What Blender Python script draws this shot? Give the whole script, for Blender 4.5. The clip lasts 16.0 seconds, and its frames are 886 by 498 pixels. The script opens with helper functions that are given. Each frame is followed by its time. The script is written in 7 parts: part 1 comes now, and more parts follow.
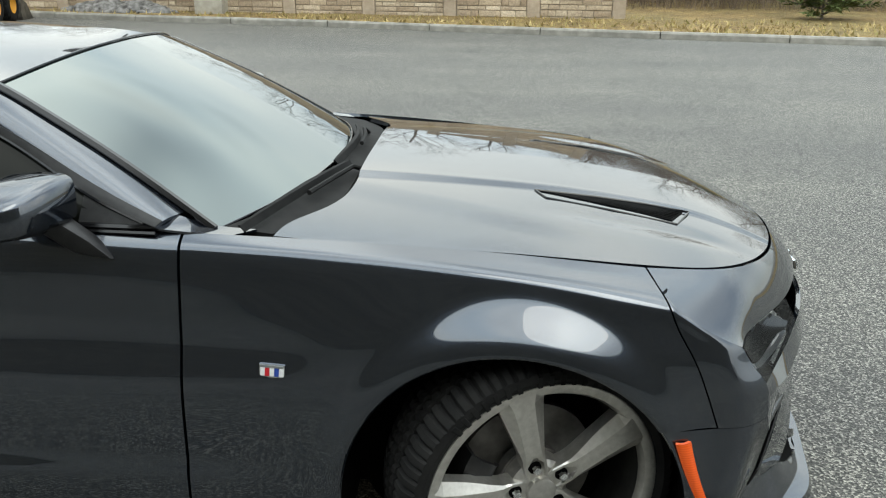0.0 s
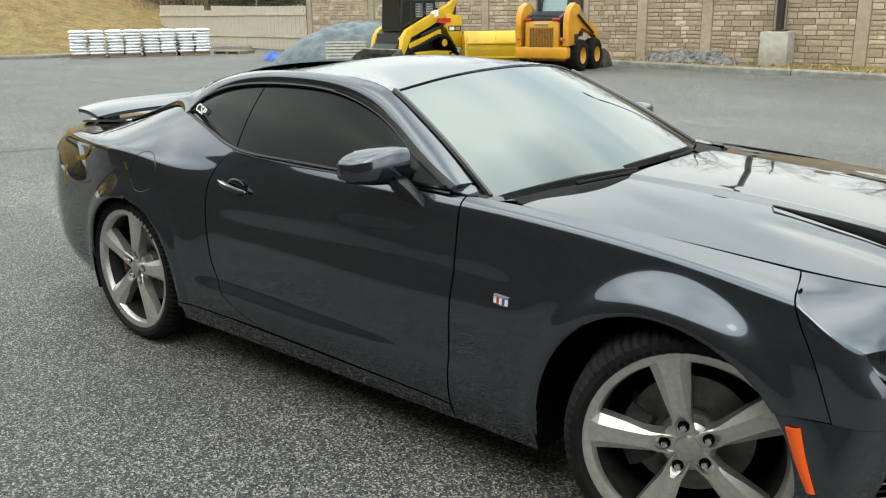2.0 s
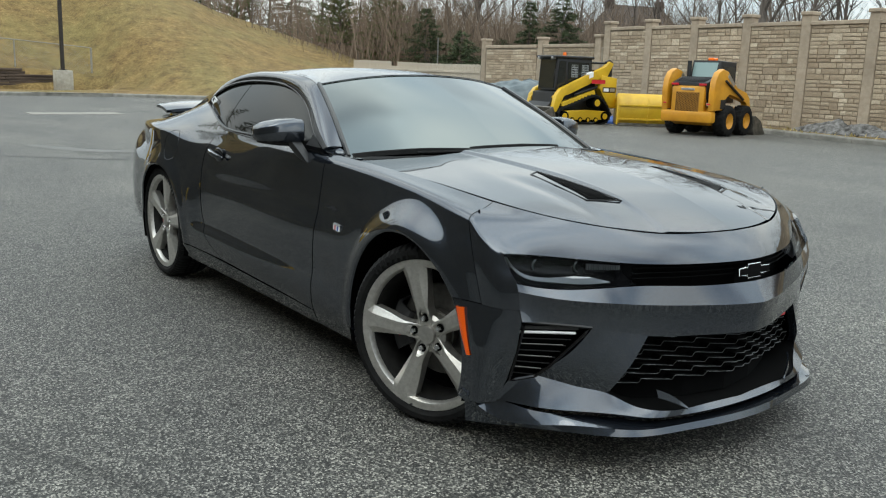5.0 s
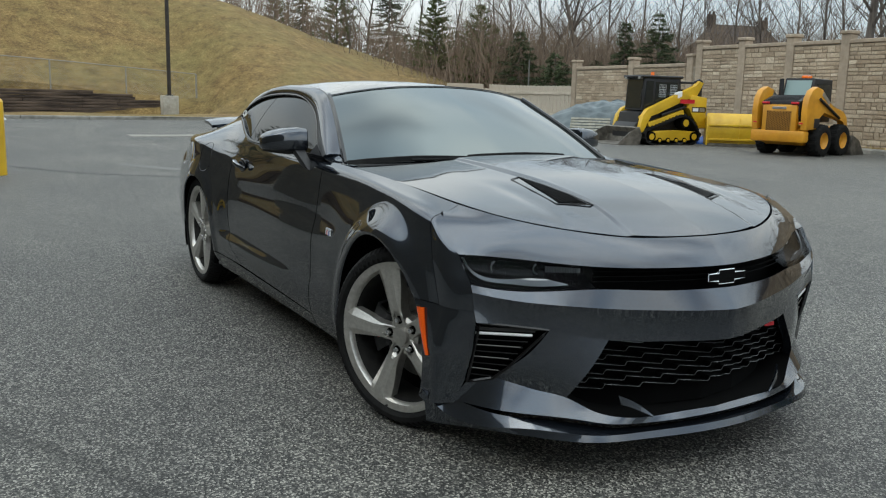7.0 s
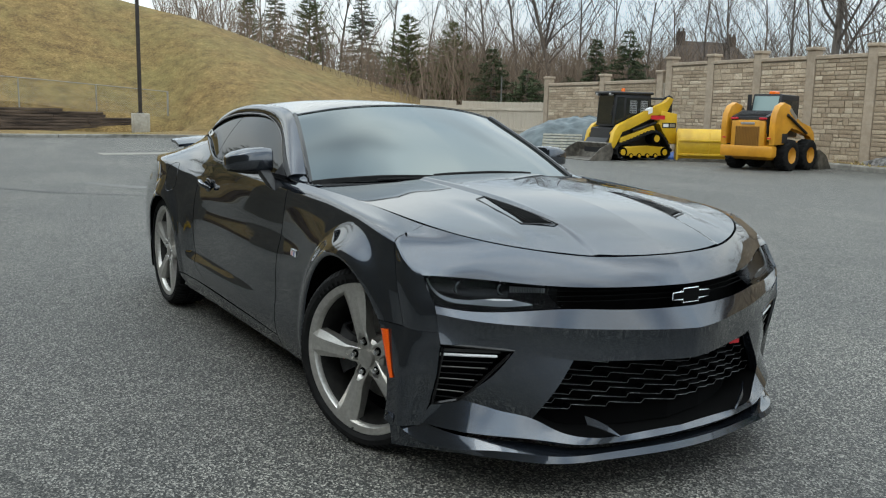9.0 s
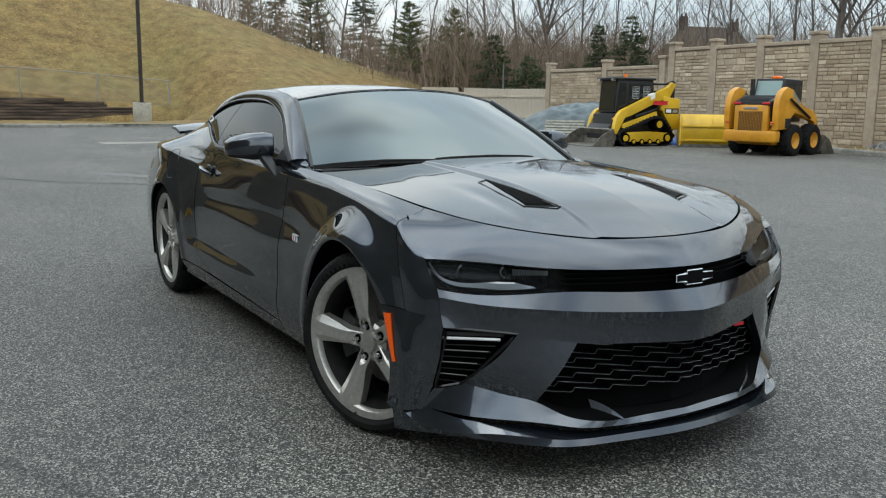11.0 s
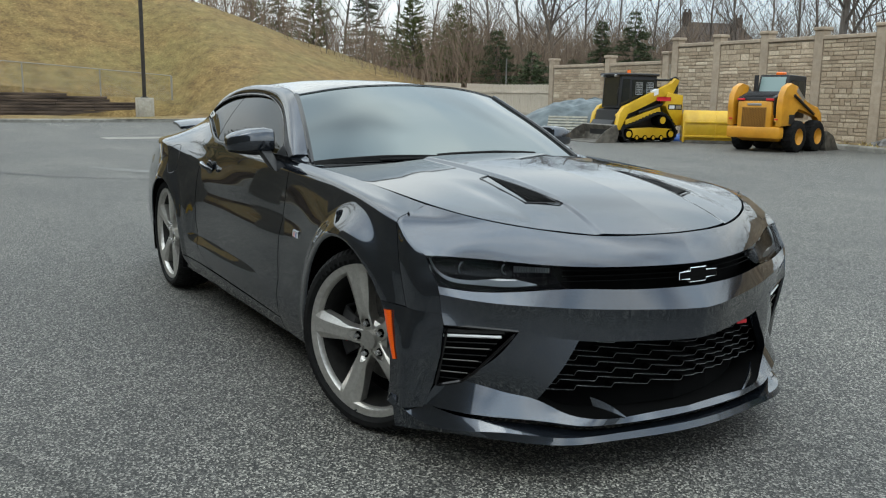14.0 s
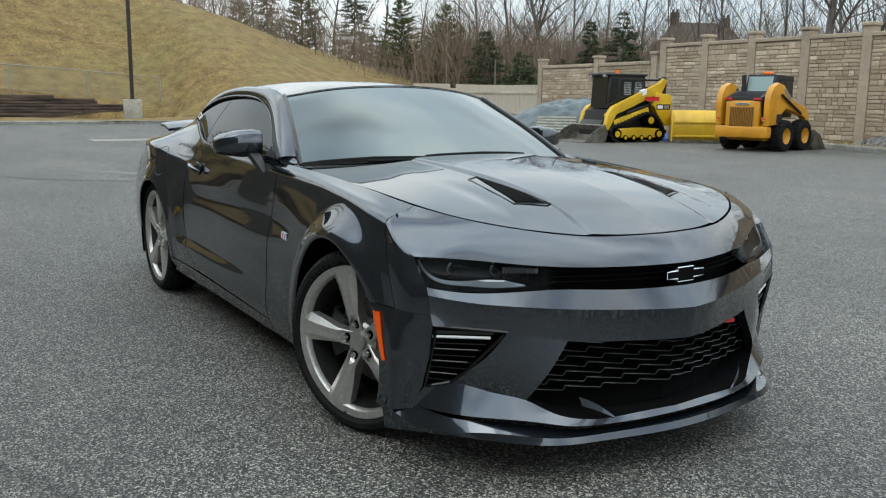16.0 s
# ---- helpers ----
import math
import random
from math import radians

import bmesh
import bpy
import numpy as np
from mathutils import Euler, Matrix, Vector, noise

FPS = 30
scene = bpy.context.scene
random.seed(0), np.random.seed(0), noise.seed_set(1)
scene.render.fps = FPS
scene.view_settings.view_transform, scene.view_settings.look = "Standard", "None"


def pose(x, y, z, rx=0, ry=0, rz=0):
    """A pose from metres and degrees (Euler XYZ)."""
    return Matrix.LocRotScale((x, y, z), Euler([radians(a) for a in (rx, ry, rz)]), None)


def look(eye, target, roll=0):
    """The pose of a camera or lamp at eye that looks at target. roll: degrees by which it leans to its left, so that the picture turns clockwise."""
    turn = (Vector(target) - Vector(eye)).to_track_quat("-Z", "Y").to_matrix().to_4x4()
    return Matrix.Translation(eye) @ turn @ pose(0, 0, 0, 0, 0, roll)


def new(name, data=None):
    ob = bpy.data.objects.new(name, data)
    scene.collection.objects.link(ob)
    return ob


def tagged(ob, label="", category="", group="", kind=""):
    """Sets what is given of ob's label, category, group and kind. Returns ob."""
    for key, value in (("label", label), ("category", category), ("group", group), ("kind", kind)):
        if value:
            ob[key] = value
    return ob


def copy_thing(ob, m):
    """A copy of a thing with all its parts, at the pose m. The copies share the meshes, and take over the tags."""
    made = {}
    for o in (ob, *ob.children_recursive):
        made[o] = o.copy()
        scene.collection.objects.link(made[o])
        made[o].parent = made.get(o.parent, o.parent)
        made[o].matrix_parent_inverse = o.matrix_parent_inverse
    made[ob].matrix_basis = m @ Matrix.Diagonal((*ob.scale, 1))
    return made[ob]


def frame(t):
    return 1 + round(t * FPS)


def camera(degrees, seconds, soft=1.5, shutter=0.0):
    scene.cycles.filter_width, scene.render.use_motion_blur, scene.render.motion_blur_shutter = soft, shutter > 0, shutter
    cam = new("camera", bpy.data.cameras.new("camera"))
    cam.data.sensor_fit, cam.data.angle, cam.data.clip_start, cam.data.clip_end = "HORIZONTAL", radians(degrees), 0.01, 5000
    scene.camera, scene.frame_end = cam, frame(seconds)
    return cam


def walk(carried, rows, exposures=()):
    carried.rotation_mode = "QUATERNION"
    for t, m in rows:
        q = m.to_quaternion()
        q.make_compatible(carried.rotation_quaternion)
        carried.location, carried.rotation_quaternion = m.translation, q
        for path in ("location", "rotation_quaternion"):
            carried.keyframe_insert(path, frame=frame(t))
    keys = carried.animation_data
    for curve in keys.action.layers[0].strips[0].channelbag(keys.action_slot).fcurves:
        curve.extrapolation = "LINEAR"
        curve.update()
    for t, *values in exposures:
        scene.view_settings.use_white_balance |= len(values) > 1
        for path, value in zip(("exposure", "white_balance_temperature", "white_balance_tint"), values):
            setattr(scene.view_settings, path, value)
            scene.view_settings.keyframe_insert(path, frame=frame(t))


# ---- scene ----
cam = camera(54.2, 16.0, 1.15)

PATH = [
    (0, (-0.122, -2.624, 1.553), (-0.227, -0.734, 0.908), 0.5),
    (0.5, (0.067, -2.653, 1.512), (-0.356, -0.829, 0.811), 1.2),
    (1, (0.27, -2.804, 1.528), (-0.527, -1.108, 0.827), -0.5),
    (1.5, (0.583, -2.927, 1.539), (-0.524, -1.367, 0.954), -1.8),
    (2, (0.923, -2.935, 1.532), (-0.336, -1.475, 1.0), -0.7),
    (2.5, (1.197, -3.022, 1.435), (-0.105, -1.599, 0.906), 0.3),
    (3, (1.488, -2.987, 1.43), (0.114, -1.616, 0.948), 0.4),
    (3.5, (1.787, -2.897, 1.403), (0.329, -1.611, 0.933), 0.5),
    (4, (2.072, -2.942, 1.347), (0.564, -1.707, 0.9), 0.8),
    (4.5, (2.332, -2.88, 1.357), (0.819, -1.622, 1.002), 1.7),
    (4.7, (2.441, -2.808, 1.343), (0.907, -1.58, 0.968), 1.7),
    (6.8, (2.815, -2.33, 1.262), (1.117, -1.336, 0.907), 1.8),
    (7, (2.863, -2.327, 1.263), (1.159, -1.34, 0.913), 1.4),
    (7.5, (2.879, -2.31, 1.27), (1.179, -1.315, 0.924), 0.8),
    (8, (2.867, -2.304, 1.275), (1.177, -1.285, 0.949), 1.0),
    (8.5, (2.863, -2.29, 1.278), (1.183, -1.251, 0.966), 1.2),
    (11, (2.851, -2.273, 1.258), (1.172, -1.242, 0.918), 0.8),
    (11.5, (2.841, -2.262, 1.254), (1.164, -1.234, 0.894), 0.9),
    (12, (2.837, -2.257, 1.254), (1.152, -1.242, 0.89), 0.6),
    (12.5, (2.838, -2.256, 1.258), (1.158, -1.233, 0.898), 0.7),
    (13, (2.833, -2.25, 1.256), (1.151, -1.227, 0.898), 0.6),
    (13.5, (2.835, -2.25, 1.257), (1.151, -1.231, 0.902), 0.6),
    (14, (2.834, -2.256, 1.257), (1.152, -1.23, 0.907), 0.9),
    (14.5, (2.83, -2.26, 1.257), (1.149, -1.231, 0.915), 0.8),
    (15, (2.837, -2.254, 1.259), (1.159, -1.22, 0.92), 0.8),
    (15.5, (2.832, -2.246, 1.256), (1.155, -1.212, 0.914), 0.7),
    (16, (2.837, -2.252, 1.259), (1.168, -1.207, 0.911), 0.7),
]
# The clip opens a little brighter than it goes on
EXPOSURES = [(0, 0.09, 6700, 4), (1.0, 0.22, 6800, 4), (1.5, 0.25, 6850, 4), (2.0, 0.13, 6850, 4), (2.5, 0.13, 6850, 4), (3.5, 0.1, 6700, 4), (4.0, 0.01, 6600, 4), (4.5, -0.16, 6550, 4), (7.0, -0.59, 6400, 5), (7.5, -0.57, 6400, 5), (8.5, -0.44, 6350, 5), (11.0, -0.46, 6350, 5), (12.0, -0.41, 6350, 5), (16.0, -0.4, 6350, 5)]
walk(cam, [(t, look(eye, target, roll)) for t, eye, target, roll in PATH], EXPOSURES)

# ---- light ----
world = bpy.data.worlds.new("overcast_sky")
scene.world = world
world.use_nodes = True


def build_world():
    nt = world.node_tree
    nt.nodes.clear()
    out = nt.nodes.new("ShaderNodeOutputWorld")
    sky_bg, cloud_bg = nt.nodes.new("ShaderNodeBackground"), nt.nodes.new("ShaderNodeBackground")
    mix = nt.nodes.new("ShaderNodeMixShader")
    sky = nt.nodes.new("ShaderNodeTexSky")
    sky.sky_type, sky.sun_disc = "NISHITA", False
    sky.sun_elevation, sky.sun_rotation = radians(42), radians(200)
    sky_bg.inputs["Strength"].default_value = 0.15
    nt.links.new(sky.outputs[0], sky_bg.inputs["Color"])
    coord, noise_a, ramp = nt.nodes.new("ShaderNodeTexCoord"), nt.nodes.new("ShaderNodeTexNoise"), nt.nodes.new("ShaderNodeValToRGB")
    flat = nt.nodes.new("ShaderNodeMapping")
    flat.inputs["Scale"].default_value = (1.0, 1.0, 1.8)
    nt.links.new(coord.outputs["Generated"], flat.inputs["Vector"])
    nt.links.new(flat.outputs[0], noise_a.inputs["Vector"])
    noise_a.inputs["Scale"].default_value, noise_a.inputs["Detail"].default_value = 1.7, 1.8
    noise_a.inputs["Roughness"].default_value = 0.5
    ramp.color_ramp.elements[0].position, ramp.color_ramp.elements[1].position = 0.30, 0.52
    ramp.color_ramp.elements[0].color = (0.40, 0.40, 0.40, 1)
    sky.ozone_density = 4.0
    nt.links.new(noise_a.outputs["Fac"], ramp.inputs["Fac"])
    noise_b, shade = nt.nodes.new("ShaderNodeTexNoise"), nt.nodes.new("ShaderNodeValToRGB")
    noise_b.inputs["Scale"].default_value, noise_b.inputs["Detail"].default_value = 2.2, 1.5
    nt.links.new(flat.outputs[0], noise_b.inputs["Vector"])
    shade.color_ramp.elements[0].position, shade.color_ramp.elements[0].color = 0.32, (0.62, 0.71, 0.80, 1)
    shade.color_ramp.elements[1].position, shade.color_ramp.elements[1].color = 0.66, (0.96, 0.99, 1.0, 1)
    nt.links.new(noise_b.outputs["Fac"], shade.inputs["Fac"])
    # An overcast sky is brighter overhead than at the horizon
    parts, lift = nt.nodes.new("ShaderNodeSeparateXYZ"), nt.nodes.new("ShaderNodeMath")
    nt.links.new(coord.outputs["Generated"], parts.inputs[0])
    lift.operation = "MULTIPLY_ADD"
    lift.inputs[1].default_value, lift.inputs[2].default_value = 2.6, 1.45
    nt.links.new(parts.outputs["Z"], lift.inputs[0])
    nt.links.new(lift.outputs[0], cloud_bg.inputs["Strength"])
    nt.links.new(shade.outputs[0], cloud_bg.inputs["Color"])
    nt.links.new(ramp.outputs[0], mix.inputs["Fac"])
    nt.links.new(sky_bg.outputs[0], mix.inputs[1])
    nt.links.new(cloud_bg.outputs[0], mix.inputs[2])
    nt.links.new(mix.outputs[0], out.inputs["Surface"])


build_world()
sun = new("sun", bpy.data.lights.new("sun", "SUN"))
sun.data.energy, sun.data.angle, sun.data.color = 0.6, radians(30), (1.0, 0.96, 0.9)
sun.matrix_world = look((0, 0, 30), (-8, 16, 6))


# ---- materials ----
def material(name, color, rough=0.6, metal=0.0, coat=0.0, spec=0.5):
    m = bpy.data.materials.new(name)
    m.use_nodes = True
    b = m.node_tree.nodes["Principled BSDF"]
    b.inputs["Base Color"].default_value = (*color, 1)
    b.inputs["Roughness"].default_value, b.inputs["Metallic"].default_value = rough, metal
    b.inputs["Coat Weight"].default_value, b.inputs["Coat Roughness"].default_value = coat, 0.045
    b.inputs["Specular IOR Level"].default_value = spec
    return m


def node(m, kind, **values):
    n = m.node_tree.nodes.new(kind)
    for key, value in values.items():
        n.inputs[key.replace("_", " ")].default_value = value
    return n


def place_of(m):
    """Object coordinates, in metres."""
    for n in m.node_tree.nodes:
        if n.bl_idname == "ShaderNodeTexCoord":
            return n.outputs["Object"]
    return m.node_tree.nodes.new("ShaderNodeTexCoord").outputs["Object"]


def ramp_of(m, source, stops):
    r = m.node_tree.nodes.new("ShaderNodeValToRGB")
    while len(r.color_ramp.elements) < len(stops):
        r.color_ramp.elements.new(0.5)
    for e, (at, c) in zip(r.color_ramp.elements, stops):
        e.position, e.color = at, (*c, 1) if len(c) == 3 else c
    m.node_tree.links.new(source, r.inputs["Fac"])
    return r.outputs[0]


def noise_of(m, scale, detail=4.0, rough=0.55, source=None, stretch=None):
    n = node(m, "ShaderNodeTexNoise", Scale=scale, Detail=detail, Roughness=rough)
    v = source or place_of(m)
    if stretch:
        mp = node(m, "ShaderNodeMapping", Scale=stretch)
        m.node_tree.links.new(v, mp.inputs["Vector"])
        v = mp.outputs[0]
    m.node_tree.links.new(v, n.inputs["Vector"])
    return n.outputs["Fac"]


def mix_of(m, fac, a, b, mode="MIX"):
    n = m.node_tree.nodes.new("ShaderNodeMix")
    n.data_type, n.blend_type = "RGBA", mode
    for socket, value in ((n.inputs[0], fac), (n.inputs[6], a), (n.inputs[7], b)):
        if isinstance(value, bpy.types.NodeSocket):
            m.node_tree.links.new(value, socket)
        else:
            socket.default_value = value if isinstance(value, float) else (*value, 1)
    return n.outputs[2]


def set_in(m, name, source):
    m.node_tree.links.new(source, m.node_tree.nodes["Principled BSDF"].inputs[name])
    return m


def bump_of(m, source, strength=0.3, distance=0.01):
    b = node(m, "ShaderNodeBump", Strength=strength, Distance=distance)
    m.node_tree.links.new(source, b.inputs["Height"])
    return set_in(m, "Normal", b.outputs[0])


def grained(name, a, b, scale, rough=0.7, metal=0.0, bump=0.0, distance=0.01, low=0.35, high=0.65, stretch=None, detail=5.0, coarse=None):
    """A surface whose colour runs from a to b with a noise of that scale, and a coarser stain."""
    m = material(name, a, rough, metal)
    n = noise_of(m, scale, detail, stretch=stretch)
    c = ramp_of(m, n, ((low, a), (high, b)))
    if coarse:
        c = mix_of(m, ramp_of(m, noise_of(m, coarse, 3), ((0.35, (0, 0, 0)), (0.7, (1, 1, 1)))), c, mix_of(m, 1.0, c, (0.72, 0.72, 0.72), "MULTIPLY"))
    set_in(m, "Base Color", c)
    if bump:
        bump_of(m, n, bump, distance)
    return m


def make_paint():
    """Dark grey flake under a clear coat; a thin film of dust dulls the coat in drifts."""
    m = material("grey_metallic_paint", (0.03, 0.032, 0.034), 0.21, 0.85, 1.0)
    b = m.node_tree.nodes["Principled BSDF"]
    b.inputs["Coat IOR"].default_value = 1.80
    b.inputs["Specular Tint"].default_value = (0.10, 0.11, 0.12, 1)
    flake = ramp_of(m, noise_of(m, 900, 2), ((0.3, (0.020, 0.0245, 0.0325)), (0.7, (0.054, 0.066, 0.088))))
    set_in(m, "Base Color", flake)
    film = ramp_of(m, noise_of(m, 7, 6), ((0.45, (0.022, 0.022, 0.022)), (0.8, (0.06, 0.06, 0.06))))
    set_in(m, "Coat Roughness", film)
    return m


def make_asphalt():
    m = material("worn_asphalt", (0.16, 0.16, 0.155), 0.66)
    nt = m.node_tree
    stones = node(m, "ShaderNodeTexVoronoi", Scale=150.0)
    nt.links.new(place_of(m), stones.inputs["Vector"])
    sep = nt.nodes.new("ShaderNodeSeparateColor")
    nt.links.new(stones.outputs["Color"], sep.inputs[0])
    stone = ramp_of(m, sep.outputs[0], ((0.0, (0.010, 0.0098, 0.009)), (0.42, (0.042, 0.0412, 0.038)), (0.72, (0.135, 0.131, 0.118)), (1.0, (0.43, 0.413, 0.366))))
    fine = ramp_of(m, noise_of(m, 300, 3), ((0.32, (0.35, 0.35, 0.35)), (0.68, (1.45, 1.45, 1.45))))
    c = mix_of(m, 1.0, stone, fine, "MULTIPLY")
    large = ramp_of(m, noise_of(m, 0.35, 5), ((0.3, (0.74, 0.75, 0.76)), (0.7, (1.12, 1.12, 1.1))))
    c = mix_of(m, 1.0, c, large, "MULTIPLY")
    drift = ramp_of(m, noise_of(m, 0.5, 6, stretch=(0.35, 1.6, 1)), ((0.42, (0.85, 0.85, 0.86)), (0.62, (1.08, 1.08, 1.06))))
    c = mix_of(m, 1.0, c, drift, "MULTIPLY")
    crack = node(m, "ShaderNodeTexVoronoi", Scale=0.22)
    crack.feature = "DISTANCE_TO_EDGE"
    warp = noise_of(m, 1.4, 6)
    vec = nt.nodes.new("ShaderNodeVectorMath")
    vec.operation = "ADD"
    nt.links.new(place_of(m), vec.inputs[0])
    nt.links.new(warp, vec.inputs[1])
    nt.links.new(vec.outputs[0], crack.inputs["Vector"])
    line = ramp_of(m, crack.outputs["Distance"], ((0.0, (0.55, 0.55, 0.55)), (0.012, (1, 1, 1))))
    patchy = ramp_of(m, noise_of(m, 0.12, 3), ((0.5, (0, 0, 0)), (0.6, (1, 1, 1))))
    c = mix_of(m, patchy, c, mix_of(m, 1.0, c, line, "MULTIPLY"))
    set_in(m, "Base Color", c)
    bump_of(m, stones.outputs["Distance"], 0.8, 0.006)
    return m


PAINT, ASPHALT = make_paint(), make_asphalt()
BLACK = grained("black_plastic", (0.005, 0.005, 0.006), (0.014, 0.014, 0.015), 40, 0.5)
GLOSS = material("gloss_black_trim", (0.004, 0.004, 0.0045), 0.16, 0.0, 0.0)
# Near-black for black parts, and for shade painted into openings and recesses
DARK = material("black_and_shade", (0.0015, 0.0015, 0.0015), 0.95, spec=0.1)
RUBBER = grained("tyre_rubber", (0.003, 0.003, 0.0032), (0.010, 0.0098, 0.0095), 22, 0.8, bump=0.15, distance=0.002, coarse=3)
RUBBER.node_tree.nodes["Principled BSDF"].inputs["Specular IOR Level"].default_value = 0.25
ALLOY = grained("machined_alloy", (0.57, 0.55, 0.515), (0.69, 0.67, 0.63), 60, 0.36, 0.85, coarse=5)
IRON = grained("brake_iron", (0.13, 0.125, 0.115), (0.20, 0.19, 0.18), 30, 0.45, 0.5)
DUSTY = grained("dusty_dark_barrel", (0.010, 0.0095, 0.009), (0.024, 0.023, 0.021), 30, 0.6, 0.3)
GRILLE_EDGE = material("pale_grille_edge", (0.16, 0.165, 0.17), 0.35, 0.4)
CHROME = material("chrome", (0.72, 0.73, 0.75), 0.08, 1.0)
SATIN = material("satin_silver", (0.55, 0.56, 0.57), 0.3, 0.9)
RED = material("red_enamel", (0.55, 0.02, 0.03), 0.3)
BLUE = material("blue_enamel", (0.03, 0.07, 0.35), 0.3)
WHITE = material("white_enamel", (0.8, 0.8, 0.8), 0.35)


def make_orange():
    m = material("amber_lens", (0.95, 0.13, 0.008), 0.22, 0.0, 0.6)
    ribs = node(m, "ShaderNodeTexWave", Scale=55.0)
    m.node_tree.links.new(place_of(m), ribs.inputs["Vector"])
    ribs.bands_direction = "Z"
    set_in(m, "Base Color", ramp_of(m, ribs.outputs["Fac"], ((0.0, (0.71, 0.080, 0.004)), (1.0, (0.80, 0.105, 0.006)))))
    return m


ORANGE = make_orange()


def make_glass(name, tint, rough=0.02, mixed=0.25):
    """Tinted glazing: a dark clear body under a sharp gloss."""
    m = material(name, tint, rough, 0.0, 0.0)
    b = m.node_tree.nodes["Principled BSDF"]
    b.inputs["Transmission Weight"].default_value = mixed
    b.inputs["IOR"].default_value = 1.5
    return m


SIDE_GLASS = make_glass("tinted_side_glass", (0.007, 0.0075, 0.006), 0.015, 0.0)
SIDE_GLASS.node_tree.nodes["Principled BSDF"].inputs["IOR"].default_value = 1.2
SCREEN_GLASS = make_glass("windscreen_glass", (0.004, 0.007, 0.007), 0.012, 0.0)
SCREEN_GLASS.node_tree.nodes["Principled BSDF"].inputs["IOR"].default_value = 2.25
SCREEN_GLASS.node_tree.nodes["Principled BSDF"].inputs["Specular Tint"].default_value = (0.88, 1.0, 1.0, 1)


def make_lens():
    """Thin clear plastic: see-through, with a gloss that grows at a slant."""
    m = bpy.data.materials.new("clear_lens")
    m.use_nodes = True
    nt = m.node_tree
    nt.nodes.clear()
    out, mix = nt.nodes.new("ShaderNodeOutputMaterial"), nt.nodes.new("ShaderNodeMixShader")
    clear, gloss, slant = nt.nodes.new("ShaderNodeBsdfTransparent"), nt.nodes.new("ShaderNodeBsdfGlossy"), nt.nodes.new("ShaderNodeFresnel")
    clear.inputs[0].default_value = (0.42, 0.44, 0.46, 1)
    gloss.inputs["Roughness"].default_value, slant.inputs[0].default_value = 0.03, 1.13
    for a, b in ((slant.outputs[0], mix.inputs[0]), (clear.outputs[0], mix.inputs[1]), (gloss.outputs[0], mix.inputs[2]), (mix.outputs[0], out.inputs["Surface"])):
        nt.links.new(a, b)
    return m


LENS = make_lens()


# ---- building blocks ----
def mesh_of(name, verts, faces, mat, smooth=35):
    me = bpy.data.meshes.new(name)
    me.from_pydata([tuple(float(c) for c in v) for v in verts], [], faces)
    me.materials.append(mat)
    if smooth:
        me.shade_smooth()
        me.set_sharp_from_angle(angle=radians(smooth))
    me.update()
    return me


def thing(name, label, category, group="", kind="", at=None):
    ob = tagged(new(name), label, category, group, kind)
    if at is not None:
        ob.matrix_world = at
    return ob


def attach(name, me, parent, label="", m=None):
    ob = new(name, me)
    ob.parent = parent
    if m is not None:
        ob.matrix_local = m
    return tagged(ob, label)


def part(name, bm, mat, parent, label="", smooth=35, m=None):
    """Links a bmesh as one mesh object under a thing or a part."""
    me = bpy.data.meshes.new(name)
    bm.to_mesh(me)
    bm.free()
    me.materials.append(mat)
    if smooth:
        me.shade_smooth()
        me.set_sharp_from_angle(angle=radians(smooth))
    return attach(name, me, parent, label, m)


def box(bm, lo, hi, bevel=0.0, m=None, segments=1):
    """A box between two corners, with bevelled edges."""
    lo, hi = Vector(lo), Vector(hi)
    t = Matrix.Translation((lo + hi) / 2) @ Matrix.Diagonal((*(hi - lo), 1))
    got = bmesh.ops.create_cube(bm, size=1, matrix=(m or Matrix()) @ t)
    if bevel:
        edges = list({e for v in got["verts"] for e in v.link_edges})
        bmesh.ops.bevel(bm, geom=edges, offset=bevel, segments=segments, affect="EDGES", profile=0.5)
    return bm


def boxed(lo, hi, bevel=0.0, m=None, segments=1):
    return box(bmesh.new(), lo, hi, bevel, m, segments)


def rod(bm, a, b, r, r2=None, sides=10):
    """A round bar from a to b."""
    a, b = Vector(a), Vector(b)
    turn = (b - a).to_track_quat("Z", "Y").to_matrix().to_4x4()
    bmesh.ops.create_cone(bm, cap_ends=True, segments=sides, radius1=r, radius2=r if r2 is None else r2, depth=(b - a).length, matrix=Matrix.Translation((a + b) / 2) @ turn)
    return bm


def tube(points, r, sides=8, closed=False):
    """A round cord through points, as verts and faces."""
    p = np.array(points, float)
    n = len(p)
    verts, faces = [], []
    for i in range(n):
        a, b = p[(i - 1) % n if closed else max(i - 1, 0)], p[(i + 1) % n if closed else min(i + 1, n - 1)]
        d = Vector(b - a).normalized()
        u = d.cross(Vector((0, 0, 1)) if abs(d.z) < 0.9 else Vector((1, 0, 0))).normalized()
        w = d.cross(u)
        rr = float(r[i] if hasattr(r, "__len__") else r)
        verts += [tuple(Vector(p[i]) + rr * (math.cos(t) * u + math.sin(t) * w)) for t in np.arange(sides) * 2 * math.pi / sides]
    for i in range(n if closed else n - 1):
        j = (i + 1) % n
        faces += [(i * sides + k, i * sides + (k + 1) % sides, j * sides + (k + 1) % sides, j * sides + k) for k in range(sides)]
    if not closed:
        faces += [tuple(range(sides))[::-1], tuple(range((n - 1) * sides, n * sides))]
    return verts, faces


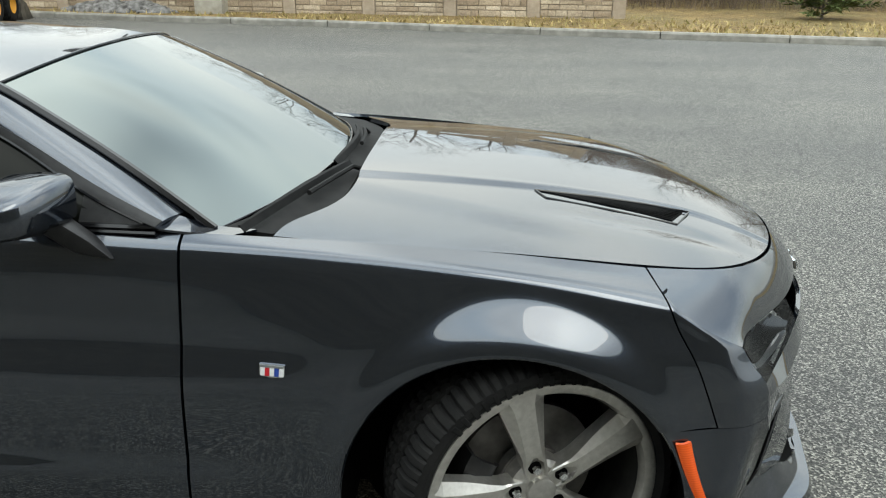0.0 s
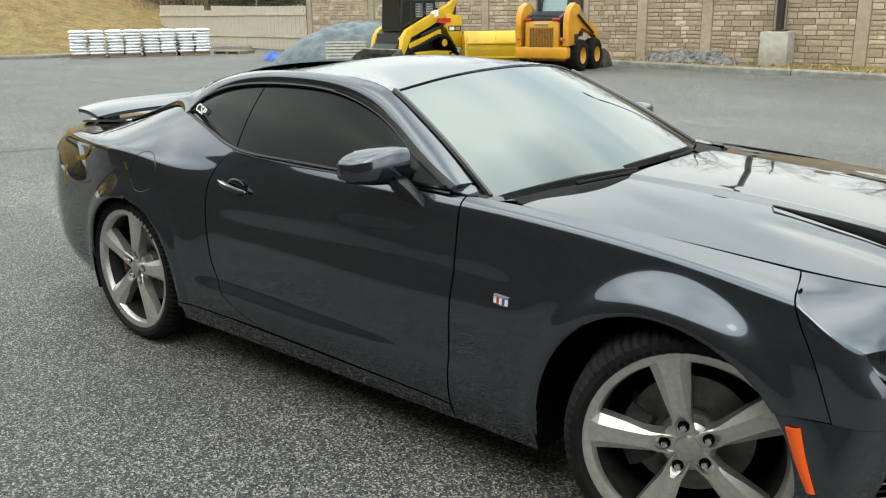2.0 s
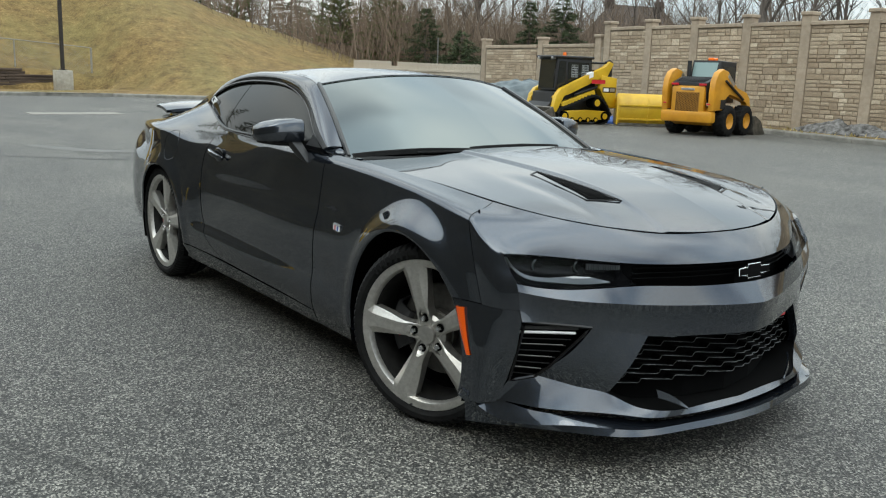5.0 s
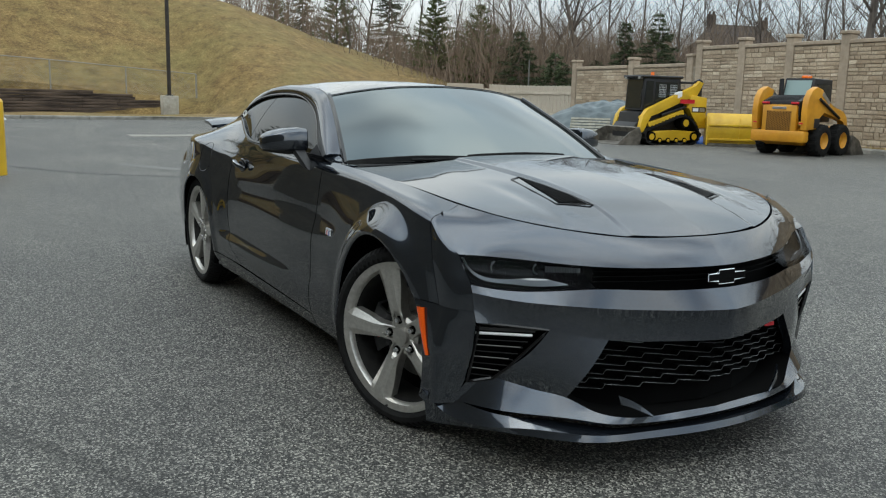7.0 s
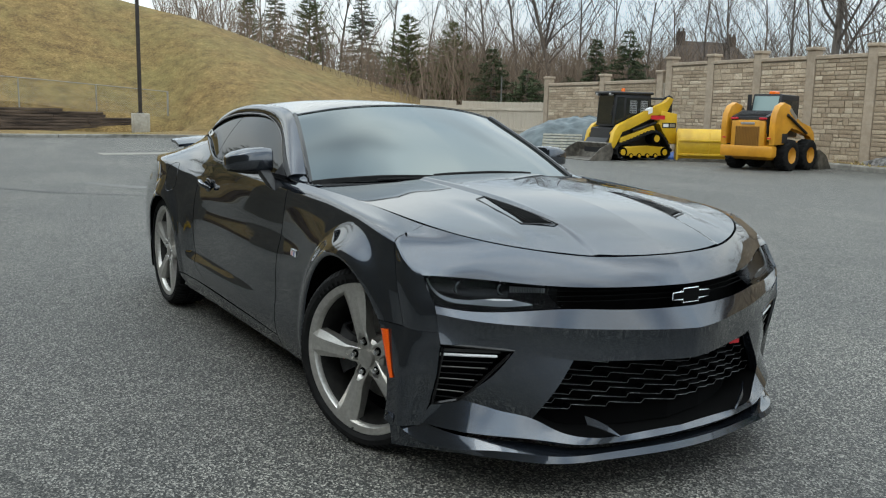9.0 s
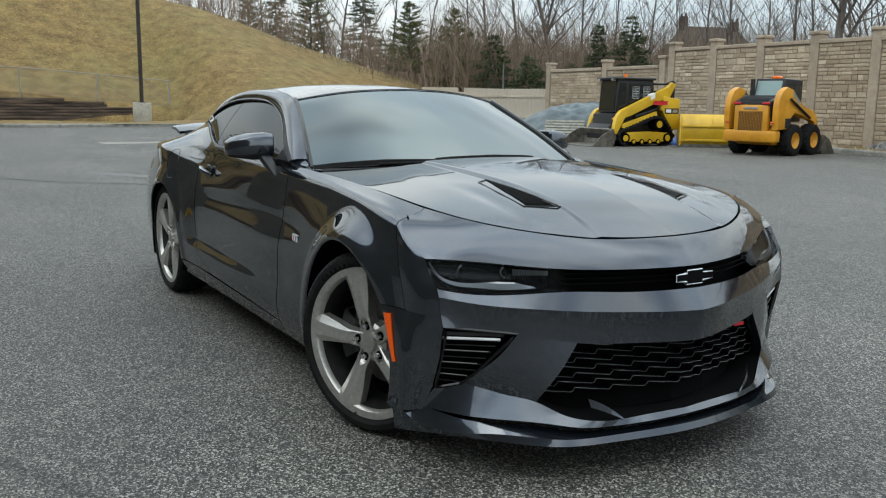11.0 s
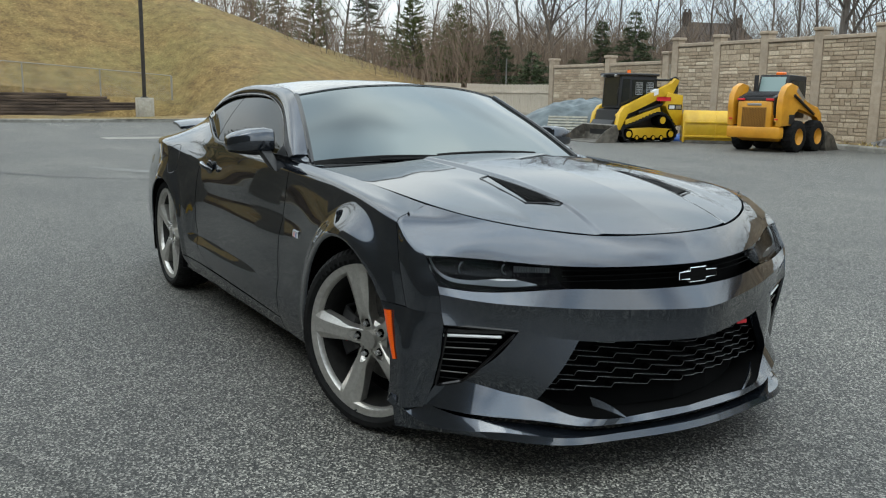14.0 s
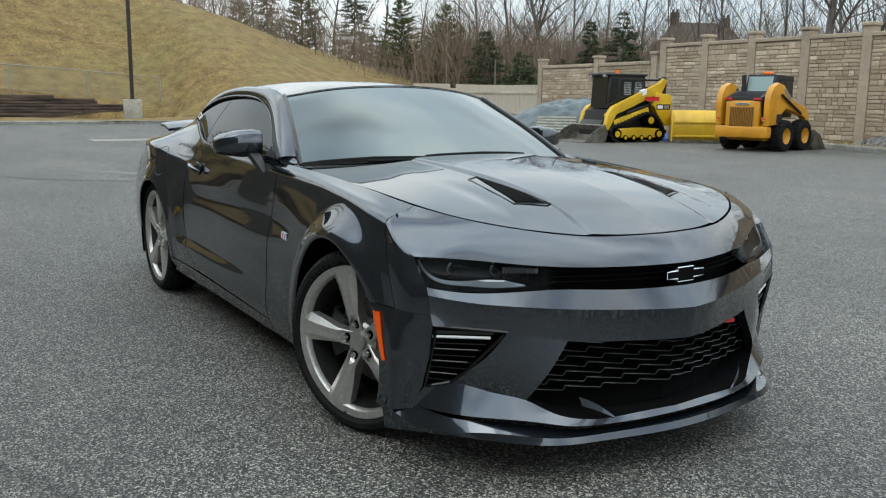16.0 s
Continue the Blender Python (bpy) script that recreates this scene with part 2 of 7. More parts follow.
def prism(bm, outline, y0, y1, m=None, bevel=0.0):
    """A plate: an outline in x and z, from y0 to y1."""
    m = m or Matrix()
    a = [bm.verts.new(m @ Vector((x, y0, z))) for x, z in outline]
    b = [bm.verts.new(m @ Vector((x, y1, z))) for x, z in outline]
    fs = [bm.faces.new(a), bm.faces.new(b[::-1])]
    n = len(a)
    for i in range(n):
        fs.append(bm.faces.new((a[i], b[i], b[(i + 1) % n], a[(i + 1) % n])))
    if bevel:
        bmesh.ops.bevel(bm, geom=list({e for f in fs[:2] for e in f.edges}), offset=bevel, segments=2, affect="EDGES", profile=0.5)
    bmesh.ops.recalc_face_normals(bm, faces=bm.faces[:])
    return bm


def lathe(profile, segments, m=None, wave=None):
    """A ring swept round the y axis from rows of (radius, y); wave(i, k) shifts the radius."""
    n = len(profile)
    verts, faces = [], []
    for k in range(segments):
        t = 2 * math.pi * k / segments
        for i, (r, y) in enumerate(profile):
            rr = r + (wave(i, k) if wave else 0)
            verts.append((rr * math.cos(t), y, rr * math.sin(t)))
    for k in range(segments):
        j = (k + 1) % segments
        faces += [(k * n + i, j * n + i, j * n + i + 1, k * n + i + 1) for i in range(n - 1)]
    return verts, faces


def spline(knots, values):
    """A natural cubic spline through values (rows) at knots; takes numbers or arrays."""
    x, v = np.array(knots, float), np.array(values, float)
    flat_in = v.ndim == 1
    v = v[:, None] if flat_in else v
    n, h = len(x), np.diff(x)
    a, r = np.eye(n), np.zeros_like(v)
    for i in range(1, n - 1):
        a[i, i - 1 : i + 2] = h[i - 1], 2 * (h[i - 1] + h[i]), h[i]
        r[i] = 6 * ((v[i + 1] - v[i]) / h[i] - (v[i] - v[i - 1]) / h[i - 1])
    s = np.linalg.solve(a, r)

    def at(q):
        q = np.asarray(q, float)
        i = np.clip(np.searchsorted(x, q) - 1, 0, n - 2)
        t0, t1, hh = (q - x[i])[..., None], (x[i + 1] - q)[..., None], h[i][..., None]
        got = s[i] * t1**3 / (6 * hh) + s[i + 1] * t0**3 / (6 * hh) + (v[i] / hh - s[i] * hh / 6) * t1 + (v[i + 1] / hh - s[i + 1] * hh / 6) * t0
        return got[..., 0] if flat_in else got

    return at


def line3(points, n):
    """n points along a smooth curve through points, even in length."""
    p = np.array(points, float)
    if len(p) == 2:
        return p[0] + np.linspace(0, 1, n)[:, None] * (p[1] - p[0])
    d = np.r_[0, np.cumsum(np.linalg.norm(np.diff(p, axis=0), axis=1))]
    f = spline(d, p)
    fine = f(np.linspace(0, d[-1], 400))
    e = np.r_[0, np.cumsum(np.linalg.norm(np.diff(fine, axis=0), axis=1))]
    return f(np.interp(np.linspace(0, e[-1], n), e, np.linspace(0, d[-1], 400)))


def loft(curves, n, m):
    """A grid of n by m points through curves, each a list of points."""
    c = np.array([line3(k, n) for k in curves])
    if len(c) == 2:
        t = np.linspace(0, 1, m)[None, :, None]
        return c[0][:, None] * (1 - t) + c[1][:, None] * t
    gap = np.r_[0, np.cumsum(np.linalg.norm(np.diff(c, axis=0), axis=2).mean(1))]
    f = spline(gap, c.reshape(len(c), -1))
    return f(np.linspace(0, gap[-1], m)).reshape(m, n, 3).transpose(1, 0, 2)


CORE = np.array((-1.4, 0.0, 0.5))


def sheet(grid, lip=0.012, core=CORE):
    """Verts and faces of a grid, with an inward lip round its edge."""
    n, m = grid.shape[:2]
    du, dv = np.gradient(grid, axis=0), np.gradient(grid, axis=1)
    normal = np.cross(du, dv)
    normal /= np.linalg.norm(normal, axis=2, keepdims=True) + 1e-9
    out = float((normal * (grid - core)).sum()) > 0
    verts = [tuple(p) for p in grid.reshape(-1, 3)]
    faces = []
    for i in range(n - 1):
        for j in range(m - 1):
            f = (i * m + j, (i + 1) * m + j, (i + 1) * m + j + 1, i * m + j + 1)
            faces.append(f if out else f[::-1])
    if lip:
        ring = [(i, 0) for i in range(n)] + [(n - 1, j) for j in range(1, m)] + [(i, m - 1) for i in range(n - 2, -1, -1)] + [(0, j) for j in range(m - 2, 0, -1)]
        base = len(verts)
        sign = 1 if out else -1
        verts += [tuple(grid[i, j] - sign * lip * normal[i, j]) for i, j in ring]
        for k in range(len(ring)):
            a, b = ring[k], ring[(k + 1) % len(ring)]
            f = (a[0] * m + a[1], base + k, base + (k + 1) % len(ring), b[0] * m + b[1])
            faces.append(f if out else f[::-1])
    return verts, faces


def mirrored(verts, faces):
    return [(x, -y, z) for x, y, z in verts], [f[::-1] for f in faces]


def pair(name, verts, faces, mat, parent, label="", smooth=35):
    """A part of the near side and its mirror image on the far side."""
    a = attach(name, mesh_of(name, verts, faces, mat, smooth), parent, label)
    b = attach(name, mesh_of(name, *mirrored(verts, faces), mat, smooth), parent, label)
    return a, b


def whole(grid):
    """A grid from the right edge to the middle, carried on to the left edge."""
    other = grid[::-1].copy()
    other[..., 1] *= -1
    return np.concatenate([grid, other[1:]], 0)

import functools


# ---- the car ----
car = thing("car", "dark grey metallic sports coupe parked on worn asphalt, front wheels turned", "car")
ARCH_F, ARCH_R = (-0.06, 0.345, 0.39), (-2.755, 0.345, 0.37)
STATION = [-3.84, -3.62, -3.25, -2.81, -2.45, -2.15, -1.5, -0.85, -0.45, 0.0, 0.25, 0.42]
RING = [0.0, 0.08, 0.24, 0.44, 0.60, 0.71, 0.755, 0.785, 0.83]
# Height and half width of the lines that run along the flank, sill first
FLANK = [
    ([0.30, 0.25, 0.23, 0.22, 0.20, 0.19, 0.185, 0.185, 0.19, 0.20, 0.20, 0.20], [0.66, 0.76, 0.84, 0.885, 0.885, 0.87, 0.862, 0.865, 0.878, 0.90, 0.90, 0.88]),
    ([0.36, 0.32, 0.30, 0.29, 0.275, 0.268, 0.262, 0.26, 0.265, 0.28, 0.28, 0.28], [0.70, 0.80, 0.875, 0.915, 0.912, 0.902, 0.895, 0.895, 0.905, 0.92, 0.925, 0.915]),
    ([0.50, 0.47, 0.46, 0.46, 0.455, 0.44, 0.41, 0.395, 0.40, 0.42, 0.42, 0.41], [0.73, 0.825, 0.897, 0.936, 0.934, 0.926, 0.916, 0.908, 0.913, 0.932, 0.936, 0.915]),
    ([0.66, 0.64, 0.64, 0.65, 0.64, 0.63, 0.62, 0.62, 0.62, 0.60, 0.60, 0.58], [0.73, 0.82, 0.895, 0.94, 0.922, 0.904, 0.899, 0.898, 0.908, 0.936, 0.930, 0.900]),
    ([0.80, 0.80, 0.80, 0.80, 0.79, 0.785, 0.785, 0.785, 0.775, 0.75, 0.74, 0.72], [0.70, 0.785, 0.86, 0.912, 0.886, 0.868, 0.862, 0.862, 0.882, 0.920, 0.912, 0.882]),
    # The crest of the shoulder, held tight by a line just below and one just inside it
    ([0.865, 0.890, 0.908, 0.910, 0.893, 0.890, 0.900, 0.890, 0.880, 0.848, 0.815, 0.775], [0.665, 0.735, 0.835, 0.895, 0.856, 0.834, 0.842, 0.846, 0.856, 0.878, 0.886, 0.868]),
    ([0.91, 0.928, 0.945, 0.944, 0.925, 0.927, 0.937, 0.927, 0.917, 0.885, 0.85, 0.81], [0.62, 0.71, 0.810, 0.870, 0.828, 0.815, 0.830, 0.835, 0.841, 0.856, 0.862, 0.850]),
    ([0.918, 0.937, 0.960, 0.980, 0.960, 0.947, 0.950, 0.939, 0.927, 0.893, 0.861, 0.823], [0.59, 0.66, 0.745, 0.800, 0.800, 0.806, 0.823, 0.824, 0.824, 0.822, 0.810, 0.78]),
    ([0.94, 0.96, 0.995, 1.10, 1.09, 1.005, 0.972, 0.955, 0.938, 0.905, 0.878, 0.845], [0.50, 0.53, 0.56, 0.59, 0.695, 0.775, 0.808, 0.80, 0.785, 0.764, 0.742, 0.67]),
]
flank_z = [spline(STATION, z) for z, _ in FLANK]
flank_w = [spline(STATION, w) for _, w in FLANK]


def step(a, b, x):
    """A smooth step from 0 at a to 1 at b; a may be above b."""
    t = min(max((x - a) / (b - a), 0), 1)
    return t * t * (3 - 2 * t)


@functools.lru_cache(maxsize=None)
def ring_at(x):
    z, w = spline(RING, [f(x) for f in flank_z]), spline(RING, [f(x) for f in flank_w])
    v = np.linspace(0, 0.83, 120)
    return z, w, z(v), v


def flank(x, v):
    """A point of the right flank at x and the height parameter v (0 at the sill, 0.83 at the top)."""
    x = round(float(x), 5)
    z, w = (float(f(v)) for f in ring_at(x)[:2])
    for cx, cz, r in (ARCH_F, ARCH_R):
        d = math.hypot(x - cx, z - cz) - r
        if z > 0.2:
            # The flared arch: a flat lip, then a shelf that falls back into the side
            crown = math.exp(-(((x - cx - 0.03) / 0.24) ** 2)) * step(0.45, 0.70, z)
            w += (0.009 + (0.027 if cx > -1 else 0.016) * crown) * (1 - step(0.018, 0.085 + 0.055 * crown, d)) - 0.006 * (1 - step(-0.001, 0.007, d)) - 0.006 * crown * (1 - step(0.05, 0.16, d))
    # The hollow above the lower crease, and the ledge below it that runs out to the sill
    along = step(-2.34, -2.10, x) * (1 - 0.7 * step(-1.75, -0.85, x)) * (1 - step(-0.80, -0.55, x))
    ridge = 0.437 + 0.012 * step(-1.5, -2.1, x)
    w -= along * 0.025 * (math.exp(-(((z - ridge) / 0.21) ** 2)) if z > ridge else 1 - step(0.0, 0.058, ridge - z))
    # A soft hollow under the shoulder line
    w -= 0.006 * math.exp(-(((z - 0.70) / 0.05) ** 2)) * step(-2.3, -1.9, x) * (1 - step(-0.7, -0.4, x))
    return (x, -float(w), float(z))


def at_height(x, z):
    """The height parameter at which the flank at x has the height z."""
    _, _, zs, v = ring_at(round(float(x), 5))
    return float(np.interp(z, zs, v))


def flank_grid(columns, rows):
    """columns: rows of (x at the bottom, x at the top, low height, high height); None is the top edge."""
    out = []
    for xa, xb, lo, hi in columns:
        va, vb = at_height(xa, lo), 0.83 if hi is None else at_height(xb, hi)
        line = []
        for s in np.linspace(0, 1, rows):
            x = xa + (xb - xa) * s
            line.append(flank(x, va + (vb - va) * s))
        out.append(line)
    return np.array(out)


def arch_z(x, arch, floor=0.345):
    cx, cz, r = arch
    return max(floor, cz + math.sqrt(max(r * r - (x - cx) ** 2, 0)))


def cosine(a, b, n):
    return a + (b - a) * (1 - np.cos(np.linspace(0, math.pi, n))) / 2


def build_flank():
    # Front fender: behind the wheel, over the wheel, and the tongue ahead of it
    xs = np.r_[np.linspace(-0.808, -0.452, 24), cosine(-0.45, 0.262, 44), np.linspace(0.275, 0.392, 8)]
    cols = []
    for x in xs:
        low = arch_z(x, ARCH_F) if x < 0.262 else 0.5675
        cols.append((x, x if x < 0 else x * (1 - 0.40 * (x / 0.392) ** 0.8), max(low, 0.345), None))
    upper = sheet(flank_grid(cols, 56), 0.012)
    pair("front_fender", *upper, PAINT, car)
    lower = sheet(flank_grid([(x, x, 0.19, 0.347) for x in np.linspace(-0.808, -0.447, 24)], 14), 0.03)
    pair("fender_skirt", *lower, PAINT, car)
    # Door: its rear edge leans and curves under
    rear = spline([0.26, 0.31, 0.42, 0.59, 0.84, 0.92, 1.0], [-1.72, -1.88, -2.075, -2.15, -2.175, -2.14, -2.07])
    n, m = 44, 64
    grid = np.zeros((n, m, 3))
    for i, u in enumerate(np.linspace(0, 1, n)):
        for j, s in enumerate(np.linspace(0, 1, m)):
            top = 0.9745 + 0.018 * u**2
            z = (0.252 + 0.035 * u) * (1 - s) + top * s
            x = -0.815 + (float(rear(min(max(z, 0.26), 0.995))) + 0.004 + 0.815) * u
            v = at_height(x, z)
            grid[i, j] = flank(x, v if s < 0.999 else 0.83)
    pair("door", *sheet(grid, 0.014), PAINT, car)
    # Rocker below the door
    n = 50
    grid = []
    for x in np.linspace(-0.815, -2.40, n):
        u = min((x + 0.815) / (-1.25), 1.0)
        hi = 0.247 + 0.035 * max(u, 0)
        grid.append([flank(x, at_height(x, 0.175) + (at_height(x, hi) - at_height(x, 0.175)) * s) for s in np.linspace(0, 1, 8)])
    pair("rocker_panel", *sheet(np.array(grid), 0.03), PAINT, car)
    # Rear quarter: between the door's rear edge and the rear wheel, over it, and on to the tail
    n, m = 30, 60
    grid = np.zeros((n, m, 3))
    for i, u in enumerate(np.linspace(0, 1, n)):
        for j, s in enumerate(np.linspace(0, 1, m)):
            z0 = 0.288
            z = z0 + (1.0 - z0) * s
            xa = float(rear(min(max(z, 0.26), 0.995))) - 0.004
            x = xa + (-2.384 - xa) * u
            v = at_height(x, z) if z < 0.93 else at_height(x, 0.93) + (0.83 - at_height(x, 0.93)) * (z - 0.93) / 0.07
            grid[i, j] = flank(x, v)
    pair("quarter_front", *sheet(grid, 0.012), PAINT, car)
    cols = [(x, x, arch_z(x, ARCH_R), None) for x in cosine(-2.384, -3.125, 34)] + [(x, x, 0.345, None) for x in np.linspace(-3.16, -3.84, 24)]
    pair("quarter_panel", *sheet(flank_grid(cols, 50), 0.012), PAINT, car)
    pair("rear_bumper_side", *sheet(flank_grid([(x, x, 0.235, 0.343) for x in np.linspace(-3.12, -3.84, 16)], 8), 0.02), PAINT, car)
    # Tail: a rounded end wall
    edge = [flank(-3.84, v) for v in np.linspace(0.0, 0.83, 30)]
    tail = []
    for s in np.linspace(0, 1, 16):
        tail.append([(-3.84 - 0.11 * math.sin(s * math.pi / 2) ** 0.8, p[1] * (1 - s), p[2]) for p in edge])
    attach("rear_fascia", mesh_of("rear_fascia", *sheet(whole(np.array(tail)), 0.01), PAINT), car)
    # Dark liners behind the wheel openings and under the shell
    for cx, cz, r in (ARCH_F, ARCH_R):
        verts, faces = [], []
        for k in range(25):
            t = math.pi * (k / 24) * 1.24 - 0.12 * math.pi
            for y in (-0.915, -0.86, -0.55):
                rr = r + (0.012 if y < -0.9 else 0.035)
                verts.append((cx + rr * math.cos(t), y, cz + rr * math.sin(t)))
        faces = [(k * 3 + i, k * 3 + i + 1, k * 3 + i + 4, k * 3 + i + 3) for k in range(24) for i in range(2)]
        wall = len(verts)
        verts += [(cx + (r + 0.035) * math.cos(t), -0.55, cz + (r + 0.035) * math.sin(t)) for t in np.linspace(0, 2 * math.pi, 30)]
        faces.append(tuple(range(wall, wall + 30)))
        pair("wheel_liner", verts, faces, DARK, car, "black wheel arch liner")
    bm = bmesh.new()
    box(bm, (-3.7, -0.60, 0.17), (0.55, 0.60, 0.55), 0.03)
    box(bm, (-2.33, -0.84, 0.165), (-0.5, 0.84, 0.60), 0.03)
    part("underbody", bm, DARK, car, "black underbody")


build_flank()

HOOD_MID = spline([-0.62, -0.5, -0.1, 0.2, 0.4, 0.55, 0.70, 0.80], [0.988, 0.984, 0.957, 0.926, 0.892, 0.850, 0.788, 0.735])
HOOD_EDGE = spline([-0.70, -0.6, -0.2, 0.2, 0.4, 0.55, 0.70, 0.80], [0.952, 0.944, 0.921, 0.884, 0.846, 0.793, 0.72, 0.66])


def hood_z(x, y):
    """Height of the bonnet's skin: a crowned sheet with a raised middle and a soft channel beside it."""
    y = abs(y)
    t = 1 - (y / 0.76) ** 2
    z = float(HOOD_EDGE(x)) + (float(HOOD_MID(x)) - float(HOOD_EDGE(x))) * t
    # The shoulder that sweeps from the cowl out along the edge
    half = float(np.interp(x, [-0.6, -0.32, -0.06, 0.18, 0.5], [0.40, 0.50, 0.58, 0.63, 0.65]))
    z += 0.004 * (1 - step(half - 0.07, half + 0.07, y)) * (1 - step(0.02, 0.34, x))
    # A shallow valley outside each vent
    z -= 0.006 * math.exp(-(((y - 0.475) / 0.045) ** 2)) * step(-0.05, 0.2, x) * (1 - step(0.35, 0.62, x))
    # The raised middle between the vents, with a keel along the centre line
    dome = float(np.interp(x, [-0.5, -0.1, 0.45, 0.7], [0.33, 0.31, 0.285, 0.30]))
    z += (0.010 - 0.004 * step(0.3, 0.7, x)) * (1 - step(dome - 0.012, dome + 0.022, y))
    z += 0.007 * max(0.0, 1 - y / 0.27) * step(-0.5, 0.1, x)
    return z


SEAM = [(-0.615, 0.755), (-0.585, 0.783), (-0.53, 0.79), (-0.22, 0.775), (0.02, 0.762), (0.21, 0.742), (0.37, 0.69), (0.475, 0.605), (0.555, 0.50), (0.64, 0.33), (0.69, 0.14), (0.703, 0.0)]


def build_hood():
    """The bonnet, from its rear edge at the cowl to the seam round its front."""
    side = line3([(x, y, 0) for x, y in SEAM], 140)
    back = spline([0.0, 0.3, 0.46, 0.60, 0.70, 0.79], [-0.478, -0.480, -0.486, -0.532, -0.592, -0.612])
    grid = []
    ys = np.r_[np.linspace(0.781, 0.70, 12), np.linspace(0.69, 0, 104)]
    for y in ys:
        front = float(np.interp(y, side[::-1, 1][: 120], side[::-1, 0][: 120])) if y < 0.775 else -0.3
        rear = float(back(y))
        tuck = max(y - 0.005, 0.0)
        grid.append([(x, -tuck, hood_z(x, tuck)) for x in rear + (front + 0.001 - rear) * np.linspace(0, 1, 70)])
    attach("bonnet", mesh_of("bonnet", *sheet(whole(np.array(grid)), 0.016), PAINT), car, "long sculpted bonnet with two louvred vents")
    for s in (-1, 1):
        vent = [(0.0, 0.324), (0.028, 0.380), (0.20, 0.403), (0.372, 0.413), (0.428, 0.292), (0.30, 0.303), (0.164, 0.313)]
        hole = [(0.012, 0.330), (0.10, 0.352), (0.20, 0.372), (0.362, 0.398), (0.408, 0.302), (0.30, 0.311), (0.164, 0.320)]
        # A flat near-black plate on the skin, painted as the opening's shade
        bm = bmesh.new()
        top = [bm.verts.new((x, s * y, hood_z(x, y) + 0.003)) for x, y in hole]
        low = [bm.verts.new((x, s * y, hood_z(x, y) - 0.01)) for x, y in hole]
        bm.faces.new(top)
        for i in range(len(hole)):
            bm.faces.new((top[i], low[i], low[(i + 1) % 7], top[(i + 1) % 7]))
        bmesh.ops.recalc_face_normals(bm, faces=bm.faces[:])
        insert = part("bonnet_vent", bm, DARK, car, "black louvred bonnet vent", smooth=0)
        loop = np.concatenate([line3([(x, s * y, hood_z(x, y) + 0.0015) for x, y in (vent[i], vent[(i + 1) % 7])], 6)[:-1] for i in range(7)])
        attach("vent_rim", mesh_of("vent_rim", *tube(loop, 0.0028, 6, True), GLOSS), insert)
        for k in range(6):
            (xa, ya), (xb, yb) = (0.165 + 0.012 * k, 0.356 - 0.006 * k), (0.362 + 0.0085 * k, 0.388 - 0.0155 * k)
            bm = bmesh.new()
            vs = [bm.verts.new((x, s * y, hood_z(x, y) + h)) for x, y, h in ((xa, ya, 0.002), (xb, yb, 0.006), (xb, yb - 0.006, 0.0035), (xa, ya - 0.003, 0.001))]
            bm.faces.new(vs)
            bmesh.ops.solidify(bm, geom=bm.faces[:], thickness=0.002)
            part("louvre", bm, DUSTY, insert, smooth=0)


build_hood()


def right(points):
    return [(x, -y, z) for x, y, z in points]


# Lines across the nose, outer end first, middle last
NOSE_SEAM = [(x, y, hood_z(x, y)) for x, y in ((0.222, 0.743), (0.376, 0.692), (0.482, 0.607), (0.563, 0.50), (0.648, 0.33), (0.698, 0.14), (0.711, 0.0))]
NOSE_MID = [(0.262, 0.835, 0.850), (0.405, 0.79, 0.800), (0.53, 0.69, 0.790), (0.625, 0.52, 0.777), (0.705, 0.33, 0.765), (0.755, 0.14, 0.752), (0.765, 0.0, 0.750)]
NOSE_LIP = [(0.440, 0.862, 0.743), (0.475, 0.77, 0.736), (0.555, 0.64, 0.725), (0.655, 0.472, 0.711), (0.735, 0.29, 0.706), (0.783, 0.12, 0.706), (0.797, 0.0, 0.706)]
BAR_TOP = [(0.505, 0.8525, 0.652), (0.540, 0.775, 0.636), (0.605, 0.645, 0.630), (0.695, 0.465, 0.640), (0.765, 0.29, 0.635), (0.808, 0.12, 0.633), (0.822, 0.0, 0.633)]
BAR_EDGE = [(0.514, 0.851, 0.627), (0.580, 0.75, 0.607), (0.655, 0.60, 0.590), (0.735, 0.42, 0.577), (0.800, 0.24, 0.569), (0.850, 0.08, 0.565), (0.864, 0.0, 0.564)]
BAR_LOW = [(0.530, 0.8425, 0.528), (0.575, 0.73, 0.517), (0.632, 0.62, 0.503), (0.715, 0.44, 0.468), (0.785, 0.24, 0.458), (0.832, 0.08, 0.454), (0.845, 0.0, 0.453)]
SILL_TOP = [(0.470, 0.838, 0.306), (0.520, 0.757, 0.326), (0.594, 0.663, 0.296), (0.668, 0.562, 0.270), (0.718, 0.483, 0.226), (0.768, 0.404, 0.208), (0.796, 0.20, 0.199), (0.808, 0.0, 0.196)]
LIP = [(0.440, 0.872, 0.240), (0.560, 0.772, 0.226), (0.655, 0.655, 0.219), (0.730, 0.530, 0.205), (0.764, 0.455, 0.192), (0.790, 0.345, 0.184), (0.820, 0.14, 0.182), (0.826, 0.0, 0.182)]
BLADE = [(0.366, 0.944, 0.256), (0.415, 0.908, 0.205), (0.468, 0.860, 0.172), (0.625, 0.69, 0.167), (0.775, 0.52, 0.166), (0.822, 0.35, 0.166), (0.864, 0.09, 0.168), (0.868, 0.0, 0.168)]


def fender_edge(s):
    """A point of the fender's front edge, from its foot (0) to the bonnet seam (1)."""
    va = at_height(0.392, 0.565)
    q = flank(0.392 - 0.1568 * s, va + (0.83 - va) * s)
    return (q[0] + 0.0045, -q[1], q[2])


